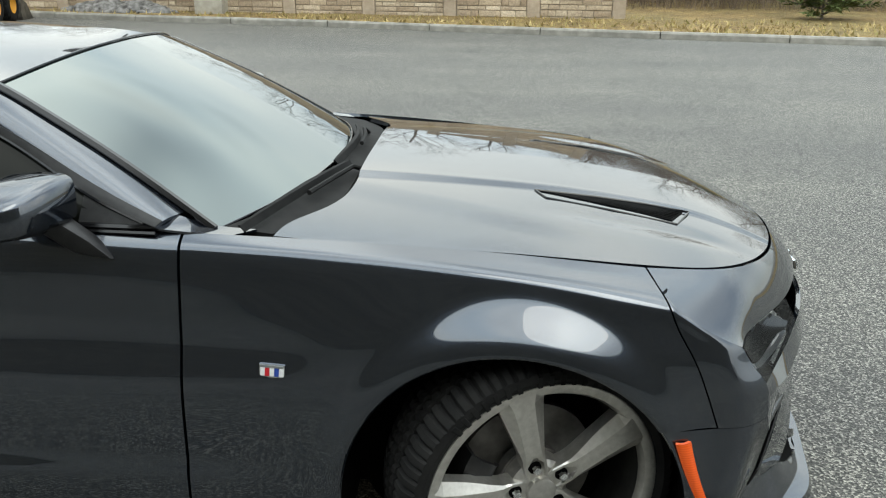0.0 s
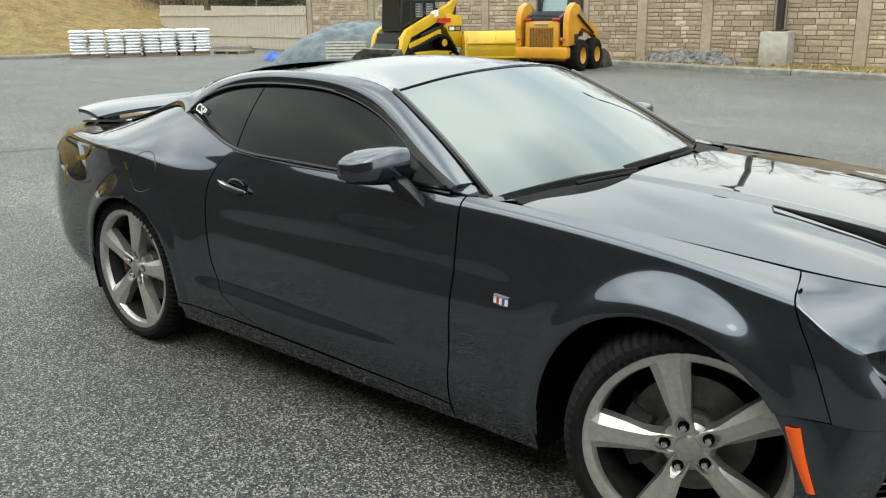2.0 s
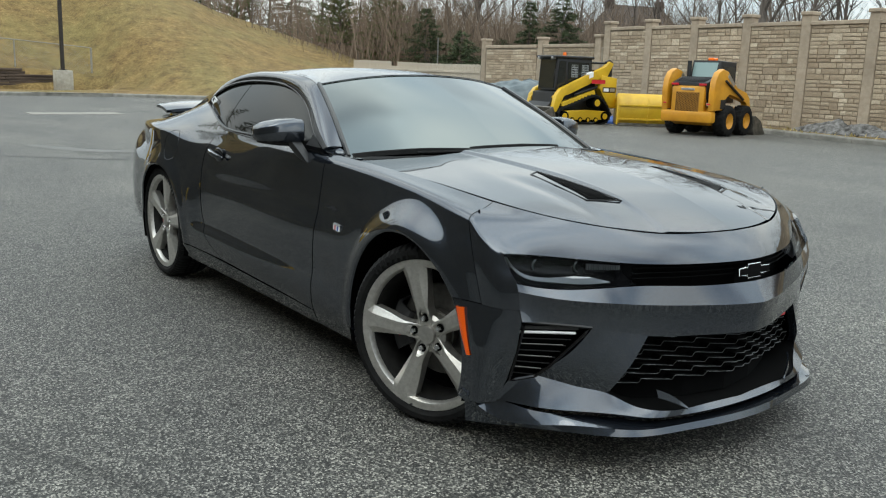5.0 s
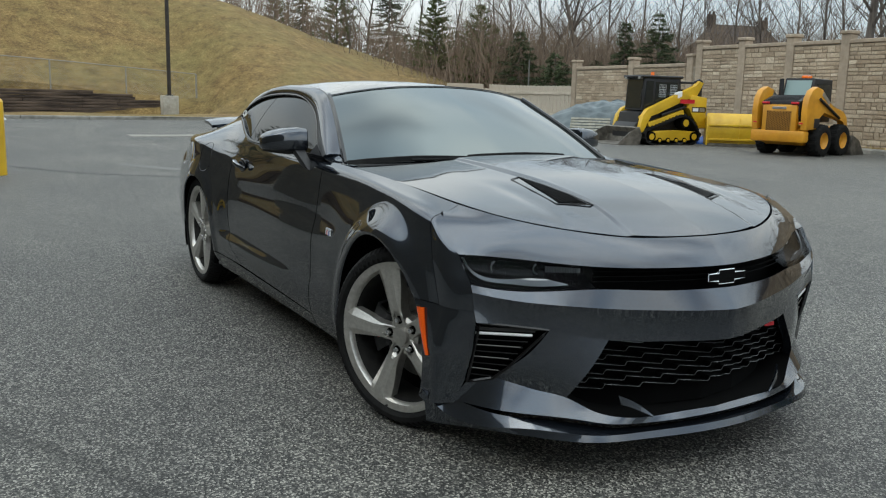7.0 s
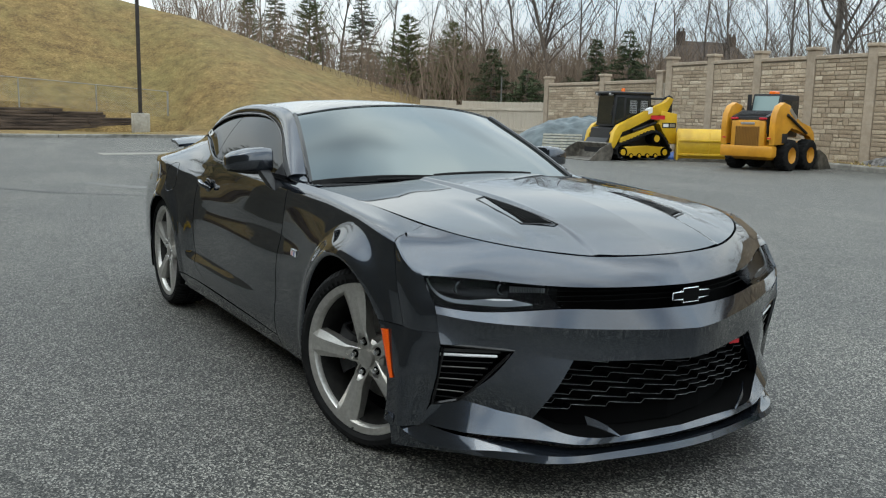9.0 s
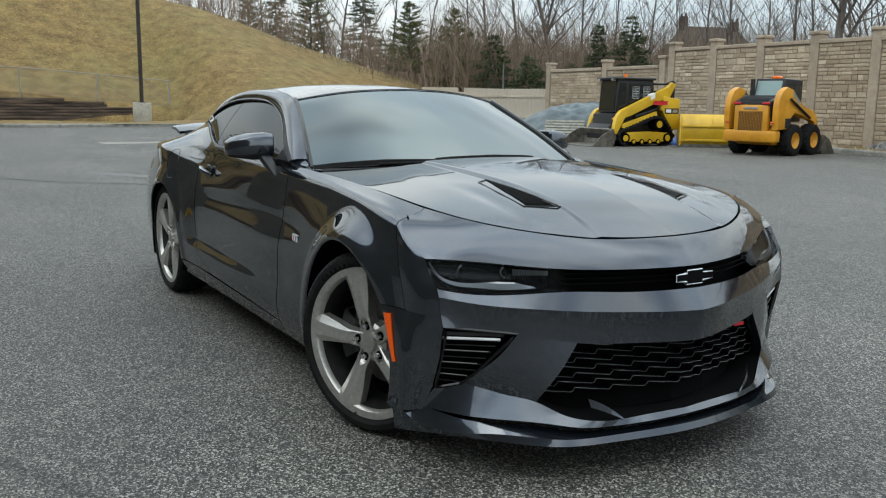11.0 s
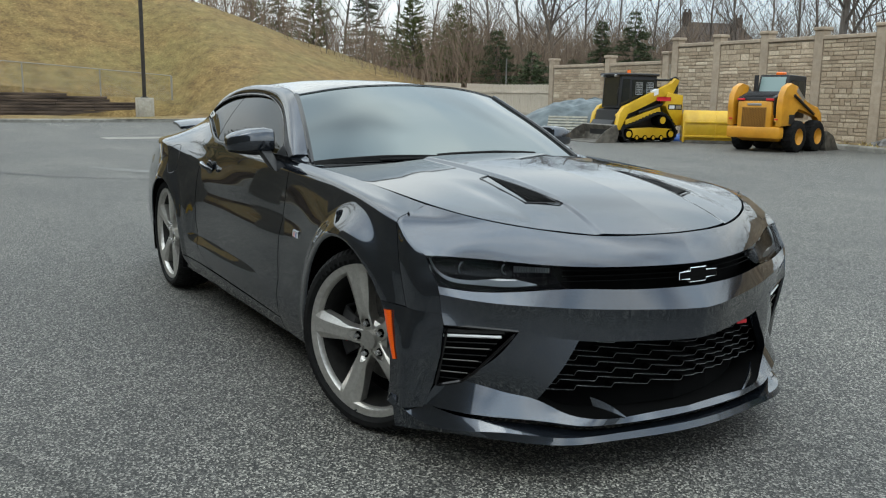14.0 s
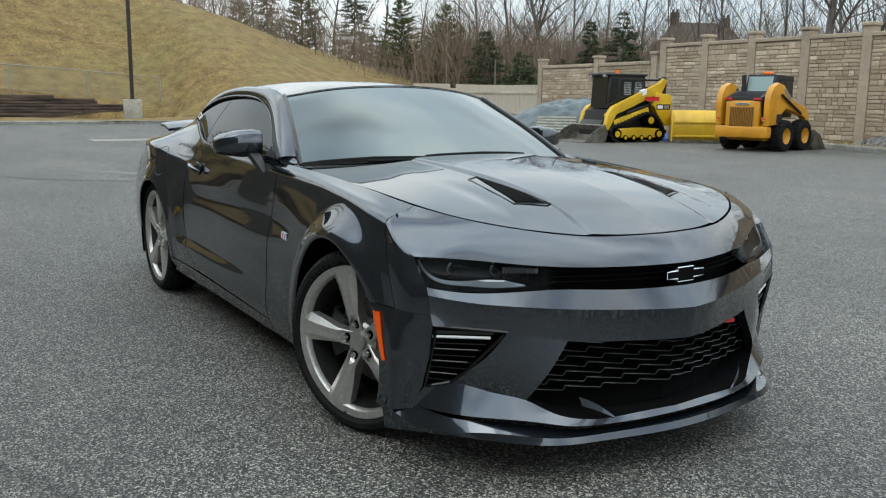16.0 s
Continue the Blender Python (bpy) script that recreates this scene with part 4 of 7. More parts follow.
# ---- trim of the car ----
def build_trim():
    # Door mirrors: a shell, a mirror glass, a foot and a lower cap
    def shell(rows):
        g = []
        for y, xc, zc, rx, rz in rows:
            ring = []
            for k in range(20):
                t = 2 * math.pi * k / 20
                c, s = math.cos(t), math.sin(t)
                ring.append((xc + rx * math.copysign(abs(c) ** 0.5, c), -y, zc + rz * math.copysign(abs(s) ** 0.38, s)))
            g.append(ring + [ring[0]])
        return np.array(g)
    body = shell([(0.818, -1.105, 1.035, 0.004, 0.004), (0.819, -1.105, 1.037, 0.062, 0.050), (0.826, -1.107, 1.037, 0.072, 0.056), (0.86, -1.112, 1.038, 0.076, 0.058), (0.92, -1.125, 1.036, 0.076, 0.053), (0.975, -1.14, 1.029, 0.068, 0.044), (1.004, -1.155, 1.022, 0.050, 0.033), (1.012, -1.165, 1.018, 0.026, 0.020), (1.014, -1.17, 1.016, 0.003, 0.003)])
    core = np.array((-1.12, -0.93, 1.03))
    for s, (v, f) in ((1, sheet(body, 0, core)), (-1, mirrored(*sheet(body, 0, core)))):
        shell_ob = attach("mirror", mesh_of("mirror", v, f, PAINT, 38), car, "grey door mirror on a black foot")
        rings = [[(-1.165, 0.832, 0.998), (-1.045, 0.832, 0.992), (-1.045, 0.885, 0.990), (-1.165, 0.885, 0.996)], [(-1.095, 0.828, 0.962), (-1.00, 0.828, 0.955), (-1.00, 0.872, 0.952), (-1.095, 0.872, 0.960)], [(-1.045, 0.818, 0.915), (-0.955, 0.818, 0.900), (-0.955, 0.852, 0.900), (-1.045, 0.853, 0.913)]]
        arm = bmesh.new()
        rows = [[arm.verts.new((x, -y * s, z)) for x, y, z in r] for r in rings]
        for lo, hi in zip(rows, rows[1:]):
            for i in range(4):
                arm.faces.new((lo[i], lo[(i + 1) % 4], hi[(i + 1) % 4], hi[i]))
        arm.faces.new(rows[0])
        arm.faces.new(rows[-1])
        bmesh.ops.bevel(arm, geom=arm.edges[:], offset=0.008, segments=2, affect="EDGES", profile=0.5)
        bmesh.ops.recalc_face_normals(arm, faces=arm.faces[:])
        part("mirror_foot", arm, BLACK, shell_ob, "black mirror foot", 40)
        cap = tube([(x, -y * s, z) for x, y, z in line3([(-1.085, 0.845, 0.985), (-1.12, 0.92, 0.984), (-1.165, 1.0, 0.992)], 12)], np.linspace(0.020, 0.012, 12), 10)
        attach("mirror_underside", mesh_of("mirror_underside", *cap, GLOSS, 60), shell_ob)
        bm = bmesh.new()
        rod(bm, (-1.176, -0.93 * s, 1.035), (-1.181, -0.93 * s, 1.035), 0.047, sides=24)
        part("mirror_glass", bm, CHROME, shell_ob, m=Matrix.Translation((0, 0, 0)))
    # Door handles
    for s in (1, -1):
        bowl = bmesh.new()
        bmesh.ops.create_uvsphere(bowl, u_segments=20, v_segments=10, radius=1, matrix=Matrix.Translation((-1.985, -0.853 * s, 0.842)) @ Matrix.Diagonal((0.062, 0.010, 0.040, 1)))
        pocket = part("handle_recess", bowl, GLOSS, car, smooth=60)
        path = line3([(-2.075, -0.866 * s, 0.858), (-2.03, -0.884 * s, 0.857), (-1.95, -0.884 * s, 0.842), (-1.905, -0.864 * s, 0.832)], 14)
        handle = tube(path, [0.006, 0.011, 0.013, 0.014, 0.014, 0.014, 0.014, 0.014, 0.014, 0.013, 0.013, 0.012, 0.010, 0.006], 10)
        attach("door_handle", mesh_of("door_handle", *handle, PAINT, 60), pocket)
        chrome = tube(path + np.array((0, -0.009 * s, 0.009)), 0.003, 6)
        attach("handle_strip", mesh_of("handle_strip", *chrome, CHROME, 60), pocket)
    # Fuel flap ring on the near flank
    ring = [flank(-2.62 + 0.088 * math.cos(t), at_height(-2.62 + 0.088 * math.cos(t), 0.845 + 0.088 * math.sin(t))) for t in np.linspace(0, 2 * math.pi, 40)[:-1]]
    attach("fuel_flap", mesh_of("fuel_flap", *tube(np.array(ring) + (0, 0.0005, 0), 0.0022, 5, True), GLOSS), car, "round fuel filler flap")
    # Fender badge: a plate with three stripes
    for s in (1, -1):
        c = flank(-0.60, at_height(-0.60, 0.664))
        m = Matrix.Translation((c[0], (c[1] - 0.002) * s, c[2])) @ Matrix.Rotation(math.radians(4), 4, "Y") @ Matrix.Diagonal((0.72, 1, 0.72, 1))
        plate = prism(bmesh.new(), [(-0.040, 0.022), (0.040, 0.022), (0.040, -0.012), (0.034, -0.019), (0.0, -0.024), (-0.034, -0.019), (-0.040, -0.012)], -0.004, 0.004, m)
        badge = part("fender_badge", plate, CHROME, car, "small badge of red, white and blue stripes", smooth=0)
        for k, mat in enumerate((WHITE, RED, WHITE, BLUE, WHITE)):
            x0 = -0.036 + 0.0148 * k
            part("badge_stripe", boxed((x0, -0.0062, -0.0165), (x0 + 0.0136, 0.0062, 0.010), 0, m), mat, badge, smooth=0)
        part("badge_bar", boxed((-0.036, -0.0060, 0.0125), (0.036, 0.0060, 0.0195), 0, m), SATIN, badge, smooth=0)
    # Side marker lamps ahead of the wheel
    grid = []
    for s in np.linspace(0, 1, 14):
        z = 0.541 - 0.155 * s
        xa = 0.298 + 0.066 * s - 0.004 * math.sin(math.pi * s)
        w = 0.035 - 0.014 * s
        grid.append([(xa + w * t, -(0.9415 + 0.004 * math.sin(math.pi * t)) + 0.008 * t * t * (1 - s), z + 0.004 * t) for t in np.linspace(0, 1, 6)])
    pair("side_marker", *sheet(np.array(grid), 0.008), ORANGE, car, "orange side marker lamp")
    # Wipers and the black cowl panel
    cowl = loft([right([(-0.735, 0.735, 0.948), (-0.655, 0.55, 0.952), (-0.590, 0.28, 0.960), (-0.565, 0.0, 0.962)]), right([(-0.625, 0.735, 0.934), (-0.53, 0.55, 0.940), (-0.50, 0.28, 0.952), (-0.493, 0.0, 0.955)])], 24, 4)
    attach("cowl_panel", mesh_of("cowl_panel", *sheet(whole(cowl), 0.01), RUBBER), car, "black plastic cowl panel")
    for line in ([(-0.692, -0.775, 0.962), (-0.640, -0.60, 0.974), (-0.580, -0.37, 0.982), (-0.535, -0.19, 0.984)], [(-0.572, -0.22, 0.990), (-0.560, 0.02, 0.992), (-0.570, 0.20, 0.990), (-0.600, 0.36, 0.986)]):
        low = line3(line, 16)
        tall = np.interp(np.arange(16), [0, 2, 8, 13, 15], [0.004, 0.008, 0.012, 0.008, 0.004])[:, None]
        grid = np.stack([low, low + tall * (0.2, 0, 1.0), low + tall * (1.1, 0, 0.8), low + (0.016, 0, -0.012)], 1)
        w = attach("wiper", mesh_of("wiper", *sheet(grid, 0.003, np.array((-1.0, 0, 0.6))), RUBBER, 30), car, "black wiper lying along the foot of the screen")
        arm = low[7:] + (0.030, 0, -0.006)
        arm[-1] += (0.02, 0, -0.02)
        attach("wiper_arm", mesh_of("wiper_arm", *tube(arm, 0.007, 6), RUBBER), w)
    # White lettering stuck on the near quarter window
    curve = bpy.data.curves.new("window_sticker", "FONT")
    curve.body, curve.size, curve.extrude, curve.align_x, curve.align_y = "CSP", 0.052, 0.0008, "CENTER", "CENTER"
    text = bpy.data.objects.new("window_sticker", curve)
    bpy.context.scene.collection.objects.link(text)
    me = bpy.data.meshes.new_from_object(text.evaluated_get(bpy.context.evaluated_depsgraph_get()))
    bpy.data.objects.remove(text)
    me.materials.clear()
    me.materials.append(WHITE)
    m = Matrix.Translation((-2.405, -0.7045, 1.120)) @ Matrix.Rotation(math.radians(58), 4, "X") @ Matrix.Rotation(math.radians(-20), 4, "Z")
    attach("window_sticker", me, car, "white letter sticker on the quarter window", m)


def build_front():
    # Headlamps: dark housing, lamp rings, a light strip and a smoked lens
    outer_top, outer_low = np.array(NOSE_LIP[:4]), np.array(BAR_TOP[:4])
    n = 26
    top, low = line3(right(outer_top), n), line3(right(outer_low), n)
    grid = np.array([[t + (b - t) * s + np.array((-0.020 - 0.045 * math.sin(math.pi * s), 0, 0)) for s in np.linspace(0, 1, 8)] for t, b in zip(top, low)])
    v, f = sheet(grid, 0)
    for m, (vv, ff) in ((1, (v, f)), (-1, mirrored(v, f))):
        lamp = attach("headlamp", mesh_of("headlamp", vv, ff, GLOSS), car, "smoked headlamp with a silver light strip")
        strip = line3([(0.425, 0.840, 0.733), (0.455, 0.836, 0.700), (0.492, 0.812, 0.668), (0.545, 0.735, 0.652), (0.600, 0.640, 0.645), (0.645, 0.555, 0.652)], 24)
        g = np.array([[(x - 0.006, -y * m, z + 0.0), (x - 0.012, -y * m, z + h)] for (x, y, z), h in zip(strip, np.interp(np.arange(24), [0, 6, 11, 16, 19, 23], [0.014, 0.012, 0.013, 0.026, 0.024, 0.002]))])
        vs, fs = sheet(g, 0.004)
        attach("light_strip", mesh_of("light_strip", vs, fs, SATIN), lamp, "silver daytime light strip")
        for y, r in ((0.715, 0.032), (0.60, 0.025)):
            x = float(np.interp(-y, top[:, 1] if top[0, 1] < top[-1, 1] else top[::-1, 1], top[:, 0])) - 0.045
            ring = [(x + 0.02 * math.cos(t) * 0, -(y + r * math.sin(t)) * m, 0.692 + r * 0.8 * math.cos(t)) for t in np.linspace(0, 2 * math.pi, 29)[:-1]]
            attach("lamp_ring", mesh_of("lamp_ring", *tube(ring, 0.003, 6, True), SATIN), lamp)
            bm = bmesh.new()
            bmesh.ops.create_uvsphere(bm, u_segments=18, v_segments=10, radius=r * 0.7, matrix=Matrix.Translation((x - 0.012, -y * m, 0.692)))
            part("projector", bm, GLOSS, lamp, smooth=60)
        for k in range(14):
            y = 0.592 - 0.0075 * k
            x = 0.578 + (0.592 - y) * 0.55 - 0.018
            part("reflector_rib", boxed((x, -y * m - 0.0026, 0.684), (x + 0.006, -y * m + 0.0026, 0.704 - 0.0004 * k), 0), SATIN, lamp, smooth=0)
        g = np.array([[t + (b - t) * s + np.array((0.001, 0, 0)) for s in np.linspace(0.02, 0.98, 8)] for t, b in zip(top, low)])
        vs, fs = sheet(g, 0)
        if m < 0:
            vs, fs = mirrored(vs, fs)
        lens = attach("lens", mesh_of("lens", vs, fs, LENS), lamp, "clear headlamp lens")
        lens.visible_shadow = False
    # Upper grille: a black slot with a honeycomb behind, and a cross-shaped emblem
    for k in range(3):
        z = 0.655 + 0.018 * k
        bar = [(float(np.interp(abs(y), [0, 0.12, 0.29, 0.47], [0.80, 0.785, 0.742, 0.672])) - 0.028, y, z) for y in np.linspace(-0.46, 0.46, 40)]
        attach("grille_bar", mesh_of("grille_bar", *tube(bar, 0.003, 5), DARK), car)
    emblem_m = Matrix.Translation((0.808, 0, 0.668)) @ Matrix.Rotation(math.radians(-14), 4, "Y") @ Matrix.Rotation(math.radians(90), 4, "Z")
    cross = [(-0.088, 0.013), (-0.036, 0.013), (-0.034, 0.026), (0.042, 0.026), (0.040, 0.013), (0.092, 0.013), (0.086, -0.013), (0.034, -0.013), (0.032, -0.026), (-0.044, -0.026), (-0.042, -0.013), (-0.094, -0.013)]
    emblem = part("grille_emblem", prism(bmesh.new(), cross, -0.006, 0.004, emblem_m, 0.002), CHROME, car, "black cross-shaped emblem with a chrome edge", smooth=0)
    part("emblem_face", prism(bmesh.new(), [(x * 0.965, z * 0.86) for x, z in cross], -0.0075, -0.005, emblem_m), DARK, emblem, smooth=0)
    # Lower grille: stepped wavy bars
    low_x = lambda y: 0.835 - 0.30 * abs(y) ** 1.25 - 0.06
    for k in range(7):
        z0 = 0.288 + 0.0262 * k
        reach = float(np.interp(z0, [0.27, 0.46], [0.555, 0.43]))
        pts = []
        for y in np.linspace(-reach, reach, 221):
            q = (y + 0.06 * (k % 2)) / 0.135
            tilt = (q - math.floor(q))
            z = z0 + 0.017 * ((0.5 - tilt) if tilt < 0.955 else (tilt - 0.955) * 21.2 - 0.455) + 0.003 * math.sin(q * 2 * math.pi)
            pts.append((low_x(y) + 0.012 * math.sin(q * 2 * math.pi), y, z))
        bars = np.array(pts)
        g = np.stack([bars, bars + (-0.035, 0, -0.002)], 1)
        attach("grille_bar", mesh_of("grille_bar", *sheet(g, 0.004, np.array((0, 0, 0.2))), DARK, 20), car)
        # A thin paler cord along the front edge of each bar
        attach("grille_edge", mesh_of("grille_edge", *tube(bars + (0.001, 0, 0.001), 0.0009, 4), GRILLE_EDGE), car)
    # Painted tow-hook cover on the lower sill, and a red badge high in the grille
    part("red_badge", boxed((low_x(0.36) + 0.022, 0.335, 0.428), (low_x(0.36) + 0.028, 0.385, 0.442), 0.001), RED, car, smooth=0)
    fin = loft([[(0.742, -0.398, 0.276), (0.768, -0.365, 0.262), (0.800, -0.288, 0.206)], [(0.752, -0.392, 0.246), (0.774, -0.362, 0.236), (0.803, -0.290, 0.203)]], 12, 3)
    attach("lip_fin", mesh_of("lip_fin", *sheet(fin, 0.006, np.array((0.5, -0.3, 0.2))), PAINT), car)
    fin = fin.copy()
    fin[..., 1] *= -1
    attach("lip_fin", mesh_of("lip_fin", *sheet(fin, 0.006, np.array((0.5, 0.3, 0.2))), PAINT), car)
    # Side vents: a flat near-black sheet as the pocket's shade, slats and a bright strip
    for m in (1, -1):
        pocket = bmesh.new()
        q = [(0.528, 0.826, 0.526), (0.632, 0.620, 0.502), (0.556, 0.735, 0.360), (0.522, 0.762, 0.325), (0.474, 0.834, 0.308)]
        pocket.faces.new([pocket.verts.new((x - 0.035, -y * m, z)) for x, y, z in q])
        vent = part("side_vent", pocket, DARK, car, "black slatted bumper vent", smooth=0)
        loop = np.concatenate([line3([(x - 0.002, -y * m, z) for x, y, z in (q[i], q[(i + 1) % 5])], 8)[:-1] for i in range(5)])
        attach("vent_rim", mesh_of("vent_rim", *tube(loop, 0.006, 6, True), GLOSS), vent)
        for k in range(9):
            s = (k + 0.7) / 9.6
            z = 0.520 - 0.205 * s
            o = np.array((float(np.interp(z, [0.308, 0.526], [0.470, 0.522])), 0.832, z + 0.004))
            i = np.array((float(np.interp(z, [0.292, 0.335, 0.502, 0.52], [0.520, 0.552, 0.632, 0.612])), float(np.interp(z, [0.292, 0.335, 0.502, 0.52], [0.774, 0.738, 0.620, 0.66])), z - 0.004))
            i = o + (i - o) * 0.86
            big = k == 1
            a, b = o - (0.008, 0, 0), i - (0.008, 0, 0)
            slat = np.array([[(x, -y * m, zz + h), (x - 0.03, -y * m, zz + h - 0.002)] for h in (0,) for x, y, zz in line3([a, b], 8)])
            attach("slat", mesh_of("slat", *sheet(slat, 0.011 if k in (0,) else 0.004, np.array((0.3, 0, 0.2))), DUSTY if k == 0 else GLOSS), vent)
            if k in (1, 3, 5, 7):
                attach("bright_strip", mesh_of("bright_strip", *tube([(x, -y * m, zz) for x, y, zz in line3([a + (0.002, 0, 0), a + (b - a) * (1.0 - 0.02 * k) + (0.002, 0, 0)], 6)], 0.005 if big else 0.0016, 6), WHITE if big else IRON), vent)


build_trim()
build_front()


# ---- materials of the place ----
CONCRETE = grained("pale_concrete", (0.36, 0.335, 0.28), (0.47, 0.44, 0.375), 7, 0.85, bump=0.2, distance=0.004, coarse=1.3)
KERB_STONE = grained("kerb_concrete", (0.20, 0.19, 0.165), (0.31, 0.295, 0.26), 5, 0.9, bump=0.3, distance=0.006, coarse=0.8)


def make_stone(name, tones):
    """Split-face stone: each piece takes its own tone, with a grain and dirt over it."""
    m = material(name, tones[0], 0.9)
    info = m.node_tree.nodes.new("ShaderNodeObjectInfo")
    geo = m.node_tree.nodes.new("ShaderNodeNewGeometry")
    add = m.node_tree.nodes.new("ShaderNodeMath")
    add.operation = "FRACT"
    both = m.node_tree.nodes.new("ShaderNodeMath")
    m.node_tree.links.new(info.outputs["Random"], both.inputs[0])
    m.node_tree.links.new(geo.outputs["Random Per Island"], both.inputs[1])
    m.node_tree.links.new(both.outputs[0], add.inputs[0])
    tone = ramp_of(m, add.outputs[0], [(i / (len(tones) - 1), t) for i, t in enumerate(tones)])
    grain = ramp_of(m, noise_of(m, 26, 5), ((0.3, (0.72, 0.72, 0.72)), (0.7, (1.2, 1.2, 1.2))))
    c = mix_of(m, 1.0, tone, grain, "MULTIPLY")
    stain = ramp_of(m, noise_of(m, 0.6, 4, stretch=(1, 1, 0.35)), ((0.35, (0.80, 0.80, 0.78)), (0.7, (1.06, 1.06, 1.06))))
    set_in(m, "Base Color", mix_of(m, 1.0, c, stain, "MULTIPLY"))
    return bump_of(m, noise_of(m, 18, 6), 0.5, 0.02)


STONE = make_stone("split_face_stone", [(0.315, 0.240, 0.165), (0.40, 0.315, 0.225), (0.49, 0.395, 0.285), (0.35, 0.268, 0.185), (0.60, 0.50, 0.375)])
MORTAR = grained("mortar", (0.28, 0.24, 0.185), (0.34, 0.295, 0.235), 8, 0.95, bump=0.3)
PILLAR = grained("cast_pillar", (0.345, 0.275, 0.20), (0.425, 0.345, 0.258), 9, 0.9, bump=0.35, distance=0.01, coarse=0.7)
VINYL = grained("beige_fence_board", (0.46, 0.40, 0.32), (0.54, 0.475, 0.385), 2.5, 0.65, coarse=0.5)


def make_grass():
    """Dormant turf: straw with green growing through in drifts, and darker matted tufts."""
    m = material("dormant_grass", (0.2, 0.16, 0.06), 0.95)
    fine = ramp_of(m, noise_of(m, 12, 12, 0.9, stretch=(1, 0.6, 1)), ((0.34, (0.060, 0.038, 0.012)), (0.5, (0.215, 0.143, 0.048)), (0.68, (0.52, 0.375, 0.165))))
    green = ramp_of(m, noise_of(m, 14, 12, 0.9, stretch=(1, 0.7, 1)), ((0.34, (0.055, 0.046, 0.012)), (0.66, (0.34, 0.285, 0.105))))
    drift = ramp_of(m, noise_of(m, 0.30, 7, 0.68), ((0.42, (0, 0, 0)), (0.66, (0.75, 0.75, 0.75))))
    tuft = ramp_of(m, noise_of(m, 2.6, 8, 0.78, stretch=(0.7, 0.5, 0.9)), ((0.36, (0.52, 0.48, 0.42)), (0.62, (1.10, 1.08, 1.05))))
    set_in(m, "Base Color", mix_of(m, 1.0, mix_of(m, drift, fine, green), tuft, "MULTIPLY"))
    return bump_of(m, noise_of(m, 4.5, 10, 0.8), 0.7, 0.12)


GRASS = make_grass()
BLADE_MAT = make_stone("grass_blades", [(0.30, 0.225, 0.085), (0.42, 0.32, 0.14), (0.25, 0.215, 0.075), (0.50, 0.39, 0.19), (0.36, 0.265, 0.10)])


def build_ground():
    n = 40
    verts = [(-240 + 480 * i / n, -200 + 480 * j / n, 0.0) for i in range(n + 1) for j in range(n + 1)]
    faces = [(i * (n + 1) + j, (i + 1) * (n + 1) + j, (i + 1) * (n + 1) + j + 1, i * (n + 1) + j + 1) for i in range(n) for j in range(n)]
    tagged(new("ground", mesh_of("ground", verts, faces, ASPHALT, 0)), "worn grey asphalt lot with pale aggregate and faint cracks", "ground", kind="structure")


build_ground()

# Kerb lines: along the wall, and along the foot of the hill
KERB_WALL = [(60, 6.0), (25, 11.2), (9, 13.9), (3.5, 15.0), (-2.3, 16.5), (-6.5, 17.55), (-10.2, 18.3), (-11.6, 18.9), (-14, 19.6), (-20, 20.6), (-26.6, 21.6), (-31.5, 21.0), (-33.2, 18.5)]
KERB_HILL = [(-33.2, 18.5), (-31.4, 14.5), (-31.0, 12.2), (-33.0, 8.0), (-33.4, 3.0), (-34.0, -2.0), (-35.5, -14.0), (-38.0, -40.0), (-40.0, -90.0)]


def kerb(points, name, label, inward):
    """Kerb stones end to end along a line, each a piece of its own."""
    line = line3([(x, y, 0) for x, y in points], 400)
    d = np.r_[0, np.cumsum(np.linalg.norm(np.diff(line, axis=0), axis=1))]
    base = thing(name, label, "kerb", kind="structure")
    k = 0.0
    while k < d[-1] - 2.4:
        a = np.array([np.interp(k, d, line[:, i]) for i in range(3)])
        b = np.array([np.interp(k + 2.39, d, line[:, i]) for i in range(3)])
        t = (b - a) / np.linalg.norm(b - a)
        side = np.array((-t[1], t[0], 0)) * inward
        prof = [(0, -0.05), (0.004, 0.10), (0.03, 0.135), (0.15, 0.14), (0.16, -0.05)]
        verts = [tuple(p + side * o + np.array((0, 0, z))) for p in (a, b - t * 0.012) for o, z in prof]
        faces = [(i, i + 1, i + 6, i + 5) for i in range(4)] + [(0, 1, 2, 3, 4), (9, 8, 7, 6, 5)]
        attach("kerb_stone", mesh_of("kerb_stone", verts, faces, KERB_STONE, 0), base)
        k += 2.4


kerb(KERB_WALL, "kerb", "weathered concrete kerb along the grass verge", -1)
kerb(KERB_HILL, "kerb", "weathered concrete kerb at the foot of the hill", -1)


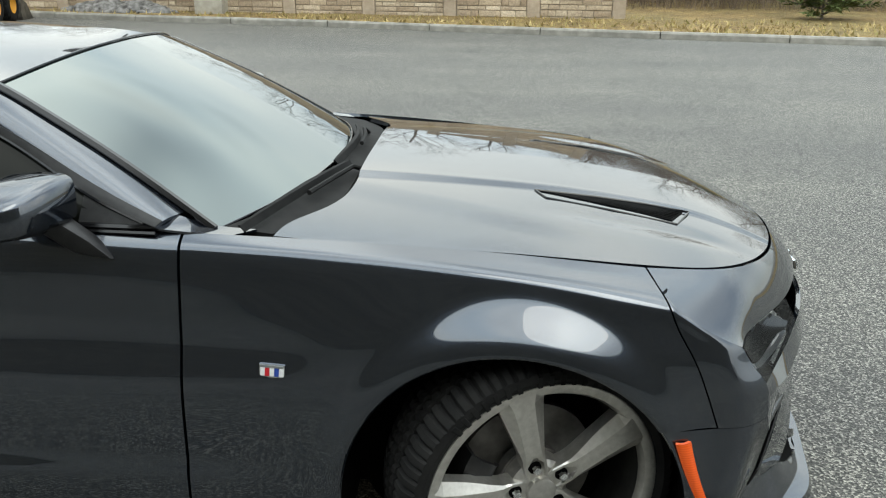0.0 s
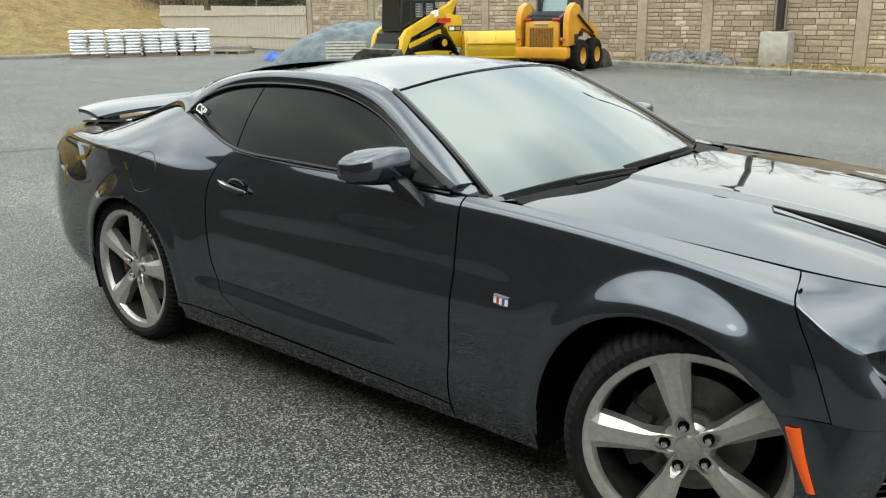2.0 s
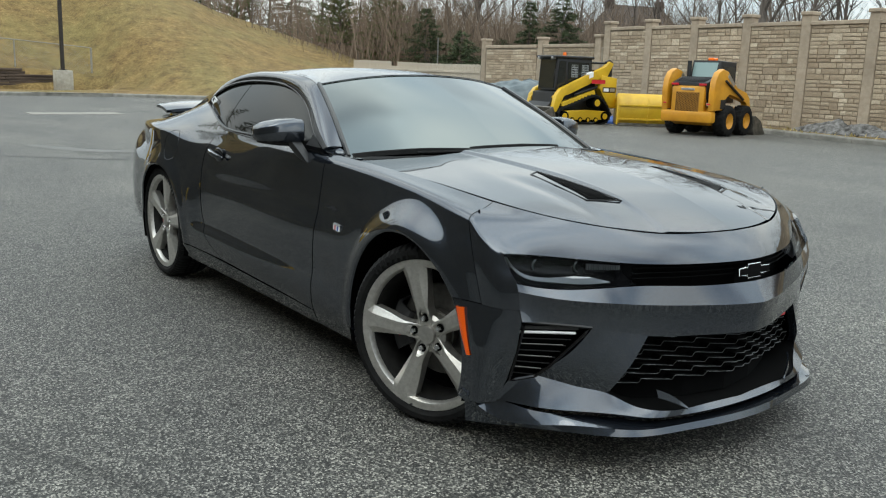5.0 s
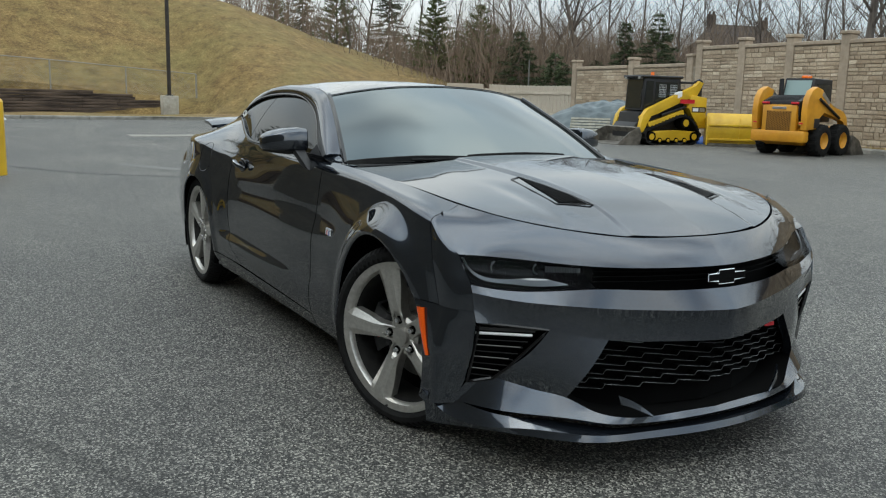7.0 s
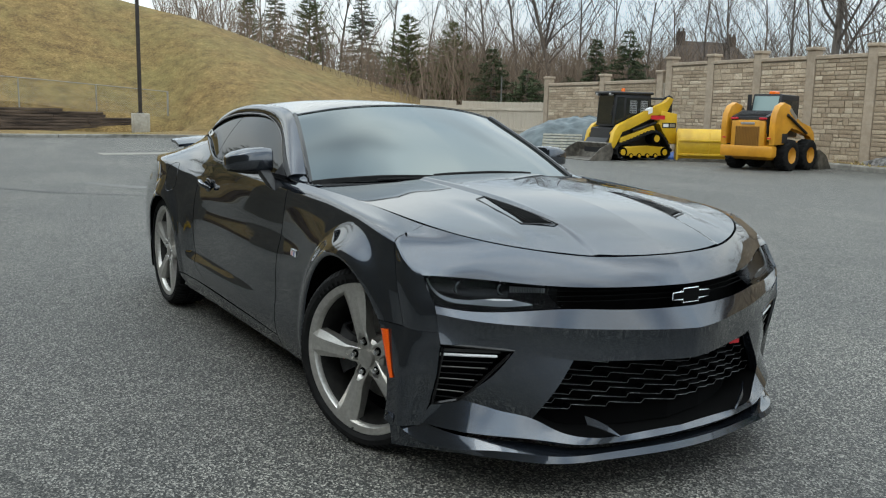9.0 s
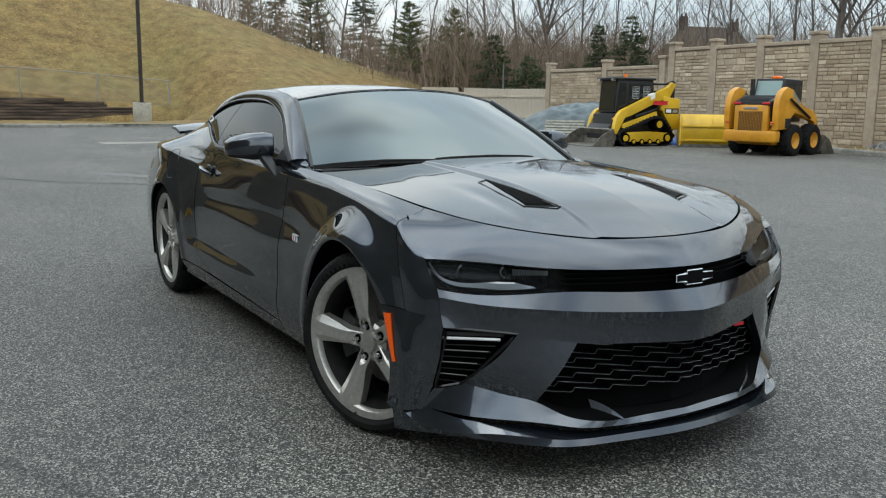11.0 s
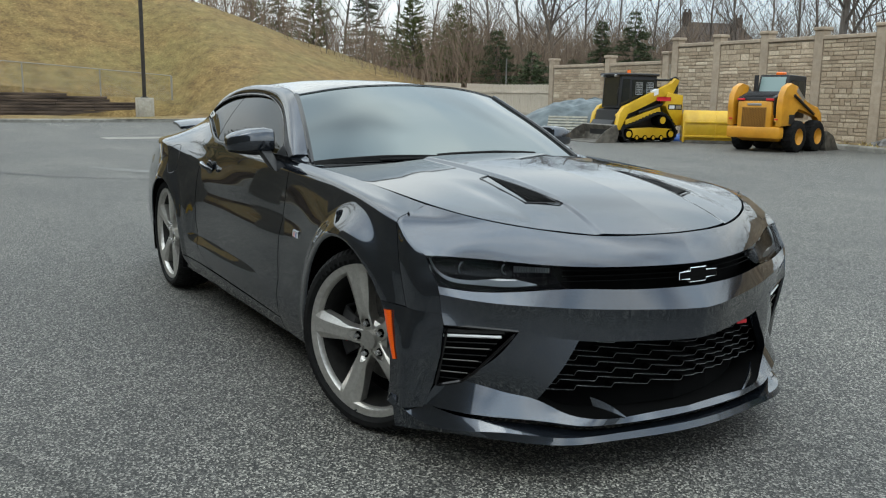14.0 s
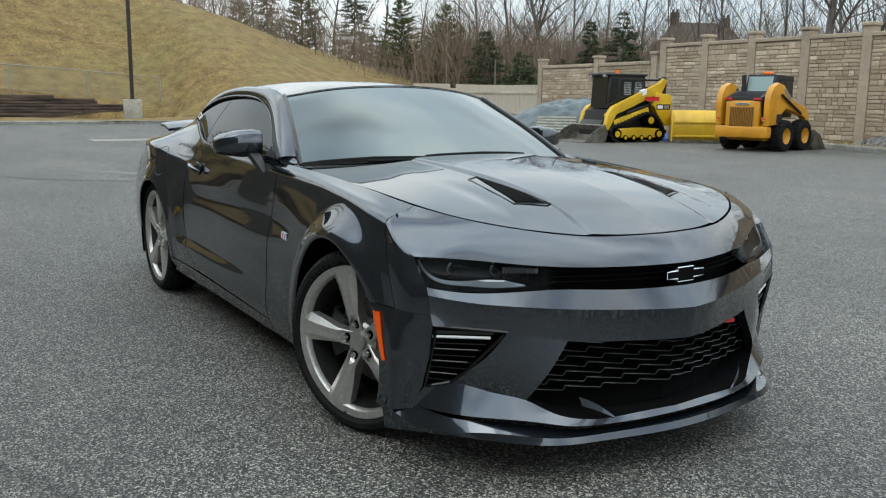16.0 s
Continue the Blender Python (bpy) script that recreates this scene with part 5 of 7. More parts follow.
def build_verge():
    """The grass strip between the kerb and the wall."""
    line = line3([(x, y, 0) for x, y in KERB_WALL[:11]], 120)
    rng = random.Random(4)
    rows = []
    for p in line:
        far = 30.0 if p[0] > 3 else max(21.0 - 0.088 * (p[0] + 18.77) + 0.4, p[1] + 0.5)
        rows.append([(p[0], p[1] + 0.15 + (far - p[1]) * s, 0.125 + 0.05 * math.sin(s * 3) + 0.03 * noise.noise((p[0], s * 5, 0))) for s in np.linspace(0, 1, 10)])
    v, f = sheet(np.array(rows), 0, np.array((0, 0, -50)))
    tagged(new("verge", mesh_of("verge", v, f, GRASS)), "strip of dormant yellow-green grass below the wall", "grass", kind="structure")
    verts, faces = [], []
    for _ in range(9000):
        i = rng.randrange(len(rows))
        s = rng.random()
        q = rows[i]
        x = q[0][0] + rng.uniform(-0.3, 0.3)
        y = q[0][1] + min(s * 3.2, max(q[-1][1] - q[0][1] - 0.5, 0.05))
        if x > 14:
            continue
        a, h, b = rng.uniform(0, 6.28), rng.uniform(0.04, 0.12), rng.uniform(0.02, 0.05)
        k = len(verts)
        verts += [(x - b * math.cos(a), y - b * math.sin(a), 0.12), (x + b * math.cos(a), y + b * math.sin(a), 0.12), (x + rng.uniform(-0.08, 0.08), y + rng.uniform(-0.08, 0.08), 0.14 + h)]
        faces.append((k, k + 1, k + 2))
    tagged(new("grass_blades", mesh_of("grass_blades", verts, faces, BLADE_MAT, 0)), "short dry grass blades along the kerb", "grass", kind="stuff")


build_verge()

RIDGE = spline([-90, -40, -5, 1, 8, 12, 16.3, 20.3, 25, 29, 38, 60, 140], [13.0, 12.0, 9.9, 8.7, 7.25, 6.25, 5.25, 4.25, 3.1, 2.0, 0.9, 0.6, 0.5])


def hill_z(x, y):
    d = float(np.interp(y, [-90, -40, -14, -2, 3, 8, 12.2, 14.5, 18.5, 40, 140], [-40, -38, -35.5, -34, -33.4, -33.0, -31.0, -31.4, -33.2, -36, -40])) - x
    shelf = 1 - step(8.4, 11.0, y)
    start = 1.0 + 4.95 * shelf
    s = min(max((d - start) / (17.5 - start), 0), 1)
    foot = float(np.interp(y, [-22, 0, 3, 8.6], [1.28, 1.2, 0.98, 0.36])) * shelf if d > start else 0.0
    h = foot + (float(RIDGE(y)) - foot) * (0.55 * s + 0.45 * s * s * (3 - 2 * s))
    back = max(d - 22, 0)
    return 0.13 + h + 0.02 * back + 0.10 * noise.noise((x * 0.3, y * 0.3, 1)) * min(d, 3) / 3


def build_hill():
    ys = np.r_[np.linspace(-90, -20, 15), np.linspace(-18, 44, 94), np.linspace(47, 140, 20)]
    rows = []
    for y in ys:
        edge = float(np.interp(y, [-90, -40, -14, -2, 3, 8, 12.2, 14.5, 18.5, 21, 40, 140], [-40, -38, -35.5, -34, -33.4, -33.0, -31.0, -31.4, -33.2, -36.4, -36.4, -40])) - 0.15
        row = []
        for s in np.linspace(0, 1, 70):
            x = edge - 1.5 * s - 75 * s * s
            row.append((x, y, hill_z(x, y) if s > 0 else 0.13))
        rows.append(row)
    v, f = sheet(np.array(rows), 0, np.array((0, 0, -80)))
    tagged(new("hill", mesh_of("hill", v, f, GRASS)), "steep bank of dormant straw-coloured grass", "hill", kind="structure")


build_hill()

# ---- the boundary wall ----
WALL_A, WALL_B = np.array((-18.77, 20.06)), np.array((1.945, -0.168))
WALL_YAW = math.degrees(math.atan2(WALL_B[1], WALL_B[0]))
PITCH = float(np.linalg.norm(WALL_B))


def build_wall():
    tall = thing("wall_tall", "tall tan split-face stone wall with pillars and coping", "wall", kind="structure")
    tall.matrix_world = pose(WALL_A[0], WALL_A[1], 0, 0, 0, WALL_YAW)
    rng = random.Random(3)
    shapes = {}

    def block(w, h):
        key = (round(w, 2), round(h, 2), rng.randrange(3))
        if key not in shapes:
            q = random.Random(str(key))
            e = 0.006
            fr = [(-w / 2 + e, -0.020 - q.uniform(0, 0.014), -h / 2 + e), (w / 2 - e, -0.020 - q.uniform(0, 0.014), -h / 2 + e), (w / 2 - e, -0.020 - q.uniform(0, 0.014), h / 2 - e), (-w / 2 + e, -0.020 - q.uniform(0, 0.014), h / 2 - e)]
            bk = [(-w / 2, 0.01, -h / 2), (w / 2, 0.01, -h / 2), (w / 2, 0.01, h / 2), (-w / 2, 0.01, h / 2)]
            mid = (q.uniform(-0.1, 0.1) * w, -0.032, 0)
            verts = fr + bk + [mid]
            faces = [(0, 1, 8), (1, 2, 8), (2, 3, 8), (3, 0, 8)] + [(4, 5, 1, 0), (5, 6, 2, 1), (6, 7, 3, 2), (7, 4, 0, 3)]
            shapes[key] = mesh_of("stone", verts, faces, STONE, 0)
        return shapes[key]

    def panel(parent, x0, x1, top, singly):
        far_v, far_f = [], []
        z = 0.05
        while z < top - 0.06:
            h = rng.choice((0.10, 0.10, 0.12, 0.15, 0.20))
            h = min(h, top - z)
            x = x0
            while x < x1 - 0.01:
                w = min(rng.choice((0.18, 0.26, 0.34, 0.42, 0.52)), x1 - x)
                if x1 - x - w < 0.12:
                    w = x1 - x
                split = h > 0.18 and rng.random() < 0.6
                for zz, hh in (((z, h / 2), (z + h / 2, h / 2)) if split else ((z, h),)):
                    me = block(w - 0.008, hh - 0.008)
                    c = (x + w / 2, -0.10, zz + hh / 2)
                    if singly:
                        attach("stone", me, parent, "", Matrix.Translation(c))
                    else:
                        k = len(far_v)
                        far_v += [(v.co.x + c[0], v.co.y + c[1], v.co.z + c[2]) for v in me.vertices]
                        far_f += [tuple(i + k for i in p.vertices) for p in me.polygons]
                x += w
            z += h
        if far_v:
            tagged(attach("stonework", mesh_of("stonework", far_v, far_f, STONE, 0), parent), kind="stuff")

    def pillar(parent, x, top, half=0.15):
        bm = bmesh.new()
        box(bm, (x - half, -0.155, 0), (x + half, 0.155, top - 0.10), 0.015)
        p = part("pillar", bm, PILLAR, parent, "", 0)
        part("pillar_cap", boxed((x - half - 0.035, -0.195, top - 0.10), (x + half + 0.035, 0.195, top), 0.02), PILLAR, p, "", 0)
        for k in range(int(top / 0.3)):
            part("pillar_joint", boxed((x - half - 0.002, -0.157, 0.28 + 0.3 * k), (x + half + 0.002, -0.1, 0.288 + 0.3 * k), 0), MORTAR, p, "", 0)

    part("core", boxed((0, -0.10, 0), (11 * PITCH, 0.10, 2.98), 0), MORTAR, tall, "", 0)
    for i in range(12):
        pillar(tall, i * PITCH + 0.1, 3.28 if i < 9 else 3.22)
    for i in range(11):
        a, b = i * PITCH + 0.26, (i + 1) * PITCH - 0.06
        panel(tall, a, b, 2.96 - 0.012 * i, i == 4)
        part("coping", boxed((a - 0.01, -0.17, 2.96 - 0.012 * i), (b + 0.01, 0.17, 3.07 - 0.012 * i), 0.015), PILLAR, tall, "", 0)
    low = thing("wall_low", "lower tan split-face stone wall with capped pillars", "wall", kind="structure")
    low.matrix_world = pose(WALL_A[0], WALL_A[1], 0, 0, 0, WALL_YAW)
    part("core", boxed((-3.8 * PITCH, -0.10, 0), (-0.12, 0.10, 2.42), 0), MORTAR, low, "", 0)
    for x in (-3.8 * PITCH, -1.85 * PITCH):
        pillar(low, x, 2.82)
    pillar(low, -0.35, 2.85)
    for a, b in ((-3.8 * PITCH + 0.21, -1.85 * PITCH - 0.21), (-1.85 * PITCH + 0.21, -0.56)):
        panel(low, a, b, 2.42, False)
        part("coping", boxed((a - 0.01, -0.17, 2.42), (b + 0.01, 0.17, 2.54), 0.015), PILLAR, low, "", 0)


def build_fence():
    a, b = np.array((-26.75, 20.9)), np.array((-38.8, 21.8))
    n = 80
    fence = thing("fence", "tall beige board fence with a missing top corner", "fence", kind="structure")
    fence.matrix_world = pose(a[0], a[1], 0, 0, 0, math.degrees(math.atan2(*(b - a)[::-1])))
    width = float(np.linalg.norm(b - a)) / n
    meshes = [mesh_of("board", *(lambda bm: ([tuple(v.co) for v in bm.verts], [tuple(v.index for v in f.verts) for f in bm.faces]))(indexed(boxed((0.010, -0.014, 0), (width - 0.010, 0.012, h), 0.008))), VINYL, 0) for h in (1.76, 1.78, 1.56)]
    for k in range(n):
        me = meshes[2] if 48 <= k <= 51 else meshes[k % 2]
        attach("board", me, fence, "", Matrix.Translation((k * width, 0.004 * (k % 2), 0.0 + 0.14 * step(10, 80, k))))
    for z in (0.5, 1.4):
        part("rail", boxed((0, 0.02, z), (n * width, 0.06, z + 0.1), 0.004), VINYL, fence, "", 0)
    bm = bmesh.new()
    rod(bm, (3.6, -0.06, 0), (3.6, -0.06, 2.95), 0.03)
    part("post", bm, IRON, fence, "thin dark post")


def indexed(bm):
    bm.verts.index_update()
    return bm


build_wall()
build_fence()

# ---- lamp posts ----
POLE = grained("dark_bronze_pole", (0.022, 0.018, 0.015), (0.04, 0.033, 0.028), 6, 0.5, 0.3)


def lamp_post(x, y, name_label):
    lamp = thing("lamp_post", name_label, "lamp post", "lamp posts of the lot")
    lamp.matrix_world = pose(x, y, 0.08)
    bm = bmesh.new()
    box(bm, (-0.34, -0.34, -0.08), (0.34, 0.34, 0.86), 0.03, segments=2)
    part("footing", bm, CONCRETE, lamp, "square concrete footing")
    bm = bmesh.new()
    box(bm, (-0.15, -0.15, 0.86), (0.15, 0.15, 0.885), 0.004)
    part("base_plate", bm, POLE, lamp)
    bm = bmesh.new()
    box(bm, (-0.075, -0.075, 0.88), (0.075, 0.075, 8.0), 0.012)
    part("pole", bm, POLE, lamp, "dark square pole")
    bm = bmesh.new()
    box(bm, (-0.06, -0.9, 7.9), (0.06, -0.1, 8.02), 0.02)
    box(bm, (-0.2, -1.35, 7.86), (0.2, -0.8, 8.04), 0.03)
    part("lamp_head", bm, POLE, lamp)
    for dx in (-0.11, 0.11):
        for dy in (-0.11, 0.11):
            bm = bmesh.new()
            rod(bm, (dx, dy, 0.88), (dx, dy, 0.92), 0.014, sides=6)
            part("bolt", bm, IRON, lamp)


lamp_post(-37.9, 6.75, "dark lamp pole on a square concrete footing by the bank")
lamp_post(-6.95, 18.75, "dark lamp pole on a square concrete footing by the wall")


# ---- timber wall and wire fence on the bank ----
TIMBER = grained("weathered_timber", (0.020, 0.013, 0.009), (0.115, 0.082, 0.060), 6, 0.9, bump=0.6, distance=0.02, stretch=(1, 0.12, 1))


def build_timber():
    wall = thing("timber_wall", "low stacked wall of dark weathered timbers", "wall", kind="structure")
    rng = random.Random(5)
    for row in range(8):
        z = 0.06 + 0.130 * row
        end = [8.6, 8.0, 7.9, 6.8, 6.7, 5.5, 5.4, 3.7][row]
        y = -22.0 + 0.7 * (row % 2)
        while y < end:
            ln = min(rng.choice((1.6, 2.4, 2.4, 3.0)), end - y)
            if ln > 0.3:
                o = rng.uniform(-0.03, 0.03) + 0.03 * row
                part("timber", boxed((-39.3 - o, y + 0.004, z + rng.uniform(0, 0.008)), (-39.0 - o, y + ln - 0.004, z + 0.124), 0.014), TIMBER, wall, "", 0)
            y += ln
    fence = thing("wire_fence", "grey chain-link fence on the bank above the timber wall", "fence")
    galv = grained("galvanised_wire", (0.22, 0.21, 0.185), (0.34, 0.325, 0.29), 20, 0.6, 0.3)
    top = lambda y: float(np.interp(y, [-22, 0, 3, 8.6], [3.0, 2.50, 2.33, 1.95]))
    low = lambda y: float(np.interp(y, [-22, 0, 3, 8.6], [1.3, 1.25, 1.0, 0.35]))
    for y in (-22, -18.4, -14.8, -11.2, -7.6, -4.0, -0.6, 2.0, 5.2, 8.4):
        bm = bmesh.new()
        rod(bm, (-39.6, y, low(y) - 0.4), (-39.6, y, top(y)), 0.03 if y < 8 else 0.045, sides=8)
        part("post", bm, galv, fence)
    rail = [(-39.6, y, top(y)) for y in np.linspace(-22, 8.4, 40)]
    attach("rail", mesh_of("rail", *tube(rail, 0.022, 6), galv), fence)
    verts, faces = [], []
    for s in (-1, 1):
        for k in range(330):
            y0 = -24 + 0.1 * k
            pts = []
            for q in np.linspace(0, 1, 8):
                z01 = q
                y = y0 + s * 1.35 * z01
                if -22 < y < 8.4:
                    pts.append((-39.6 + 0.004 * s, y, low(y) + (top(y) - low(y)) * z01))
            for a, b in zip(pts, pts[1:]):
                i = len(verts)
                verts += [a, b, (b[0], b[1] + 0.006, b[2]), (a[0], a[1] + 0.006, a[2])]
                faces.append((i, i + 1, i + 2, i + 3))
    tagged(attach("mesh", mesh_of("mesh", verts, faces, galv, 0), fence), kind="stuff")


build_timber()


# ---- machines and loose things by the wall ----
YELLOW = grained("loader_yellow_paint", (0.60, 0.36, 0.012), (0.70, 0.44, 0.02), 3, 0.42, coarse=1.6)
AMBER = grained("loader_orange_paint", (0.58, 0.25, 0.012), (0.68, 0.32, 0.02), 3, 0.42, coarse=1.6)
GLAZE = make_glass("cab_glass", (0.012, 0.016, 0.016), 0.03, 0.0)
STEEL = grained("worn_bucket_steel", (0.10, 0.09, 0.075), (0.22, 0.20, 0.17), 6, 0.55, 0.6, coarse=2)
BEACON = material("beacon_orange", (0.9, 0.16, 0.01), 0.25, 0, 0.4)
TARP = grained("grey_blue_tarpaulin", (0.042, 0.062, 0.070), (0.105, 0.135, 0.145), 3, 0.45, bump=0.5, distance=0.05, coarse=1)
BLUE_TARP = grained("blue_tarpaulin", (0.01, 0.05, 0.28), (0.03, 0.12, 0.42), 6, 0.45)
SACK = grained("white_plastic_sack", (0.62, 0.64, 0.65), (0.80, 0.81, 0.81), 4, 0.5, bump=0.4, distance=0.02)
PALLET_WOOD = grained("pallet_wood", (0.16, 0.115, 0.07), (0.28, 0.21, 0.14), 8, 0.85, stretch=(0.2, 1, 1))
GREY_WOOD = grained("greyed_pallet_wood", (0.15, 0.145, 0.115), (0.26, 0.25, 0.205), 8, 0.85)


def track_loader(at):
    """Compact track loader, bucket towards +x, near side towards +y."""
    m = thing("track_loader", "yellow compact track loader with a black cab and lowered bucket", "loader", at=at)
    for s in (1, -1):
        y0, y1 = (0.50, 0.86) if s > 0 else (-0.86, -0.50)
        belt = [(-0.98, 0.30), (-0.86, 0.10), (-0.70, 0.02), (0.72, 0.02), (0.92, 0.10), (1.02, 0.28), (0.98, 0.42), (0.80, 0.50), (-0.05, 0.80), (-0.45, 0.86), (-0.68, 0.72)]
        loop = line3([(x, 0, z) for x, z in belt + belt[:1]], 110)[:-1]
        verts, faces = [], []
        n = len(loop)
        for i, p in enumerate(loop):
            t = loop[(i + 1) % n] - loop[i - 1]
            t /= np.linalg.norm(t)
            nx, nz = t[2], -t[0]
            o = 0.03 if i % 3 == 0 else 0.0
            for y, d in ((y0, -0.03), (y0, 0.02 + o), (y1, 0.02 + o), (y1, -0.03)):
                verts.append((p[0] + nx * d, y, p[2] + nz * d))
        faces = [(i * 4 + a, i * 4 + (a + 1) % 4, ((i + 1) % n) * 4 + (a + 1) % 4, ((i + 1) % n) * 4 + a) for i in range(n) for a in range(4)]
        belt_ob = attach("track", mesh_of("track", verts, faces, RUBBER, 0), m, "black rubber track")
        bm = bmesh.new()
        prism(bm, [(-0.75, 0.14), (0.80, 0.14), (0.90, 0.30), (0.70, 0.42), (-0.20, 0.44), (-0.80, 0.40)], y0 + 0.05, y1 - 0.02 if s > 0 else y1 - 0.05, None, 0.02)
        part("track_frame", bm, YELLOW, belt_ob)
        for x, z, r in ((-0.42, 0.66, 0.17), (-0.75, 0.25, 0.15), (0.80, 0.25, 0.15), (-0.4, 0.14, 0.08), (-0.1, 0.14, 0.08), (0.2, 0.14, 0.08), (0.5, 0.14, 0.08)):
            bm = bmesh.new()
            rod(bm, (x, y0 + 0.02, z), (x, y1 + 0.005, z), r, sides=20)
            wheel = part("roller", bm, DARK, belt_ob)
            bm = bmesh.new()
            rod(bm, (x, y0 - 0.005, z), (x, y1 + 0.012, z), r * 0.62, sides=18)
            part("roller_hub", bm, YELLOW, wheel)
        # Lift arm, its tower and the lower link
        a0, a1 = (0.56, 0.74) if s > 0 else (-0.74, -0.56)
        arm = [(-1.08, 1.86), (-0.92, 1.92), (-0.80, 1.76), (0.70, 1.14), (0.90, 1.06), (1.06, 0.86), (1.16, 0.40), (1.02, 0.34), (0.90, 0.62), (0.78, 0.86), (0.55, 0.92), (-0.50, 1.38), (-0.86, 1.46)]
        part("lift_arm", prism(bmesh.new(), arm, a0, a1, None, 0.015), YELLOW, m, "yellow lift arm")
        part("arm_marking", prism(bmesh.new(), [(-0.14, 1.53), (-0.30, 1.60), (-0.30, 1.44), (-0.14, 1.38)], a0 - 0.003, a1 + 0.003), WHITE, m, "", 0)
        part("lower_link", prism(bmesh.new(), [(-0.45, 0.90), (-0.40, 1.05), (0.45, 0.78), (0.85, 0.66), (0.82, 0.50), (0.35, 0.62)], a0 + 0.03, a1 - 0.02, None, 0.01), YELLOW, m, "yellow lower link")
        part("link_tower", prism(bmesh.new(), [(-1.12, 1.30), (-1.14, 1.92), (-1.02, 1.98), (-0.86, 1.92), (-0.92, 1.30)], a0 - 0.02, a0 + 0.06 if s > 0 else a1 - 0.06, None, 0.01), BLACK, m, "black link tower")
        bm = bmesh.new()
        rod(bm, (-0.75, (a0 + a1) / 2, 1.2), (0.35, (a0 + a1) / 2, 0.88), 0.045)
        part("hydraulic_ram", bm, BLACK, m)
        part("rear_cowl", prism(bmesh.new(), [(-1.22, 0.50), (-1.22, 1.42), (-0.62, 1.50), (-0.52, 1.10), (-0.70, 0.92), (-0.95, 0.50)], a0 - 0.04, a1 + 0.04, None, 0.03), YELLOW, m, "yellow engine cowl")
        e = a1 + 0.042 if s > 0 else a0 - 0.042
        part("decal", boxed((-1.18, min(e, e - 0.004 * s), 0.98), (-0.66, max(e, e - 0.004 * s), 1.14), 0), BLACK, m, "black side decal with white and red bars", 0)
        for x0, x1, mat in ((-0.90, -0.70, WHITE), (-1.14, -0.95, SATIN)):
            part("decal_bar", boxed((x0, min(e, e + 0.003 * s), 1.01), (x1, max(e, e + 0.003 * s), 1.11), 0), mat, m, "", 0)
        part("red_panel", boxed((-0.74, min(e, e + 0.002 * s), 1.24), (-0.22, max(e - 0.06 * s, e + 0.002 * s), 1.36), 0.01), RED, m, "", 0)
    part("chassis", prism(bmesh.new(), [(-1.15, 0.40), (-1.15, 1.40), (-0.5, 1.30), (1.05, 0.95), (1.15, 0.30), (0.9, 0.25)], -0.52, 0.52, None, 0.03), BLACK, m)
    part("coupler", prism(bmesh.new(), [(0.98, 0.20), (1.02, 0.62), (1.14, 0.66), (1.26, 0.50), (1.24, 0.16)], -0.55, 0.55, None, 0.02), BLACK, m, "black bucket coupler")
    bm = bmesh.new()
    rod(bm, (1.0, -0.6, 0.80), (1.0, 0.6, 0.80), 0.07, sides=14)
    part("cross_tube", bm, YELLOW, m, "yellow cross tube between the arms")
    # Cab
    cab = [(0.92, 1.02), (0.86, 1.98), (-0.44, 1.98), (-0.52, 1.20), (-0.3, 1.02)]
    part("cab_frame", prism(bmesh.new(), cab, -0.46, 0.46, None, 0.04), BLACK, m, "black cab frame")
    part("cab_roof", boxed((-0.50, -0.52, 1.97), (0.98, 0.52, 2.05), 0.025), BLACK, m)
    for s in (1, -1):
        part("cab_window", prism(bmesh.new(), [(0.46, 1.22), (0.48, 1.86), (-0.32, 1.86), (-0.40, 1.40), (-0.2, 1.22)], 0.455 * s, 0.468 * s, None), GLAZE, m, "dark side window", 0)
        for x in (0.22, -0.18):
            bm = bmesh.new()
            for k in range(6):
                rod(bm, (x - 0.12 + 0.048 * k, 0.472 * s, 1.42), (x - 0.12 + 0.048 * k, 0.472 * s, 1.78), 0.008, sides=4)
                rod(bm, (x - 0.12, 0.472 * s, 1.42 + 0.072 * k), (x + 0.12, 0.472 * s, 1.42 + 0.072 * k), 0.008, sides=4)
            part("window_guard", bm, SATIN, m)
        part("door_glass", prism(bmesh.new(), [(0.86, 1.12), (0.81, 1.88), (0.56, 1.88), (0.56, 1.12)], 0.455 * s, 0.47 * s, None), GLAZE, m, "", 0)
        bm = bmesh.new()
        rod(bm, (0.80, 0.46 * s, 1.98), (0.80, 0.46 * s, 2.0), 0.05, sides=12)
        box(bm, (0.90, 0.34 * s - 0.05, 1.93), (1.02, 0.34 * s + 0.05, 2.0), 0.01)
        part("work_light", bm, SATIN, m)
    part("windscreen", prism(bmesh.new(), [(0.935, 1.08), (0.880, 1.92), (0.87, 1.92), (0.92, 1.08)], -0.38, 0.38), GLAZE, m, "", 0)
    bm = bmesh.new()
    rod(bm, (0.28, 0, 2.04), (0.28, 0, 2.16), 0.06, 0.05, sides=16)
    part("beacon", bm, BEACON, m, "orange beacon")
    bm = bmesh.new()
    rod(bm, (-0.62, 0.3, 1.42), (-0.62, 0.3, 1.66), 0.05, sides=12)
    box(bm, (-1.05, -0.5, 1.84), (-0.4, 0.5, 1.90), 0.02)
    part("rear_guard", bm, BLACK, m)
    bm = bmesh.new()
    rod(bm, (1.05, 0.52, 1.35), (1.05, 0.60, 1.62), 0.02)
    part("grab_handle", bm, BLACK, m)
    # Bucket: a bent shell with side plates
    shell = [(1.30, 0.50), (1.22, 0.28), (1.30, 0.06), (2.02, 0.02), (2.02, 0.0), (1.24, 0.0), (1.16, 0.28), (1.26, 0.53)]
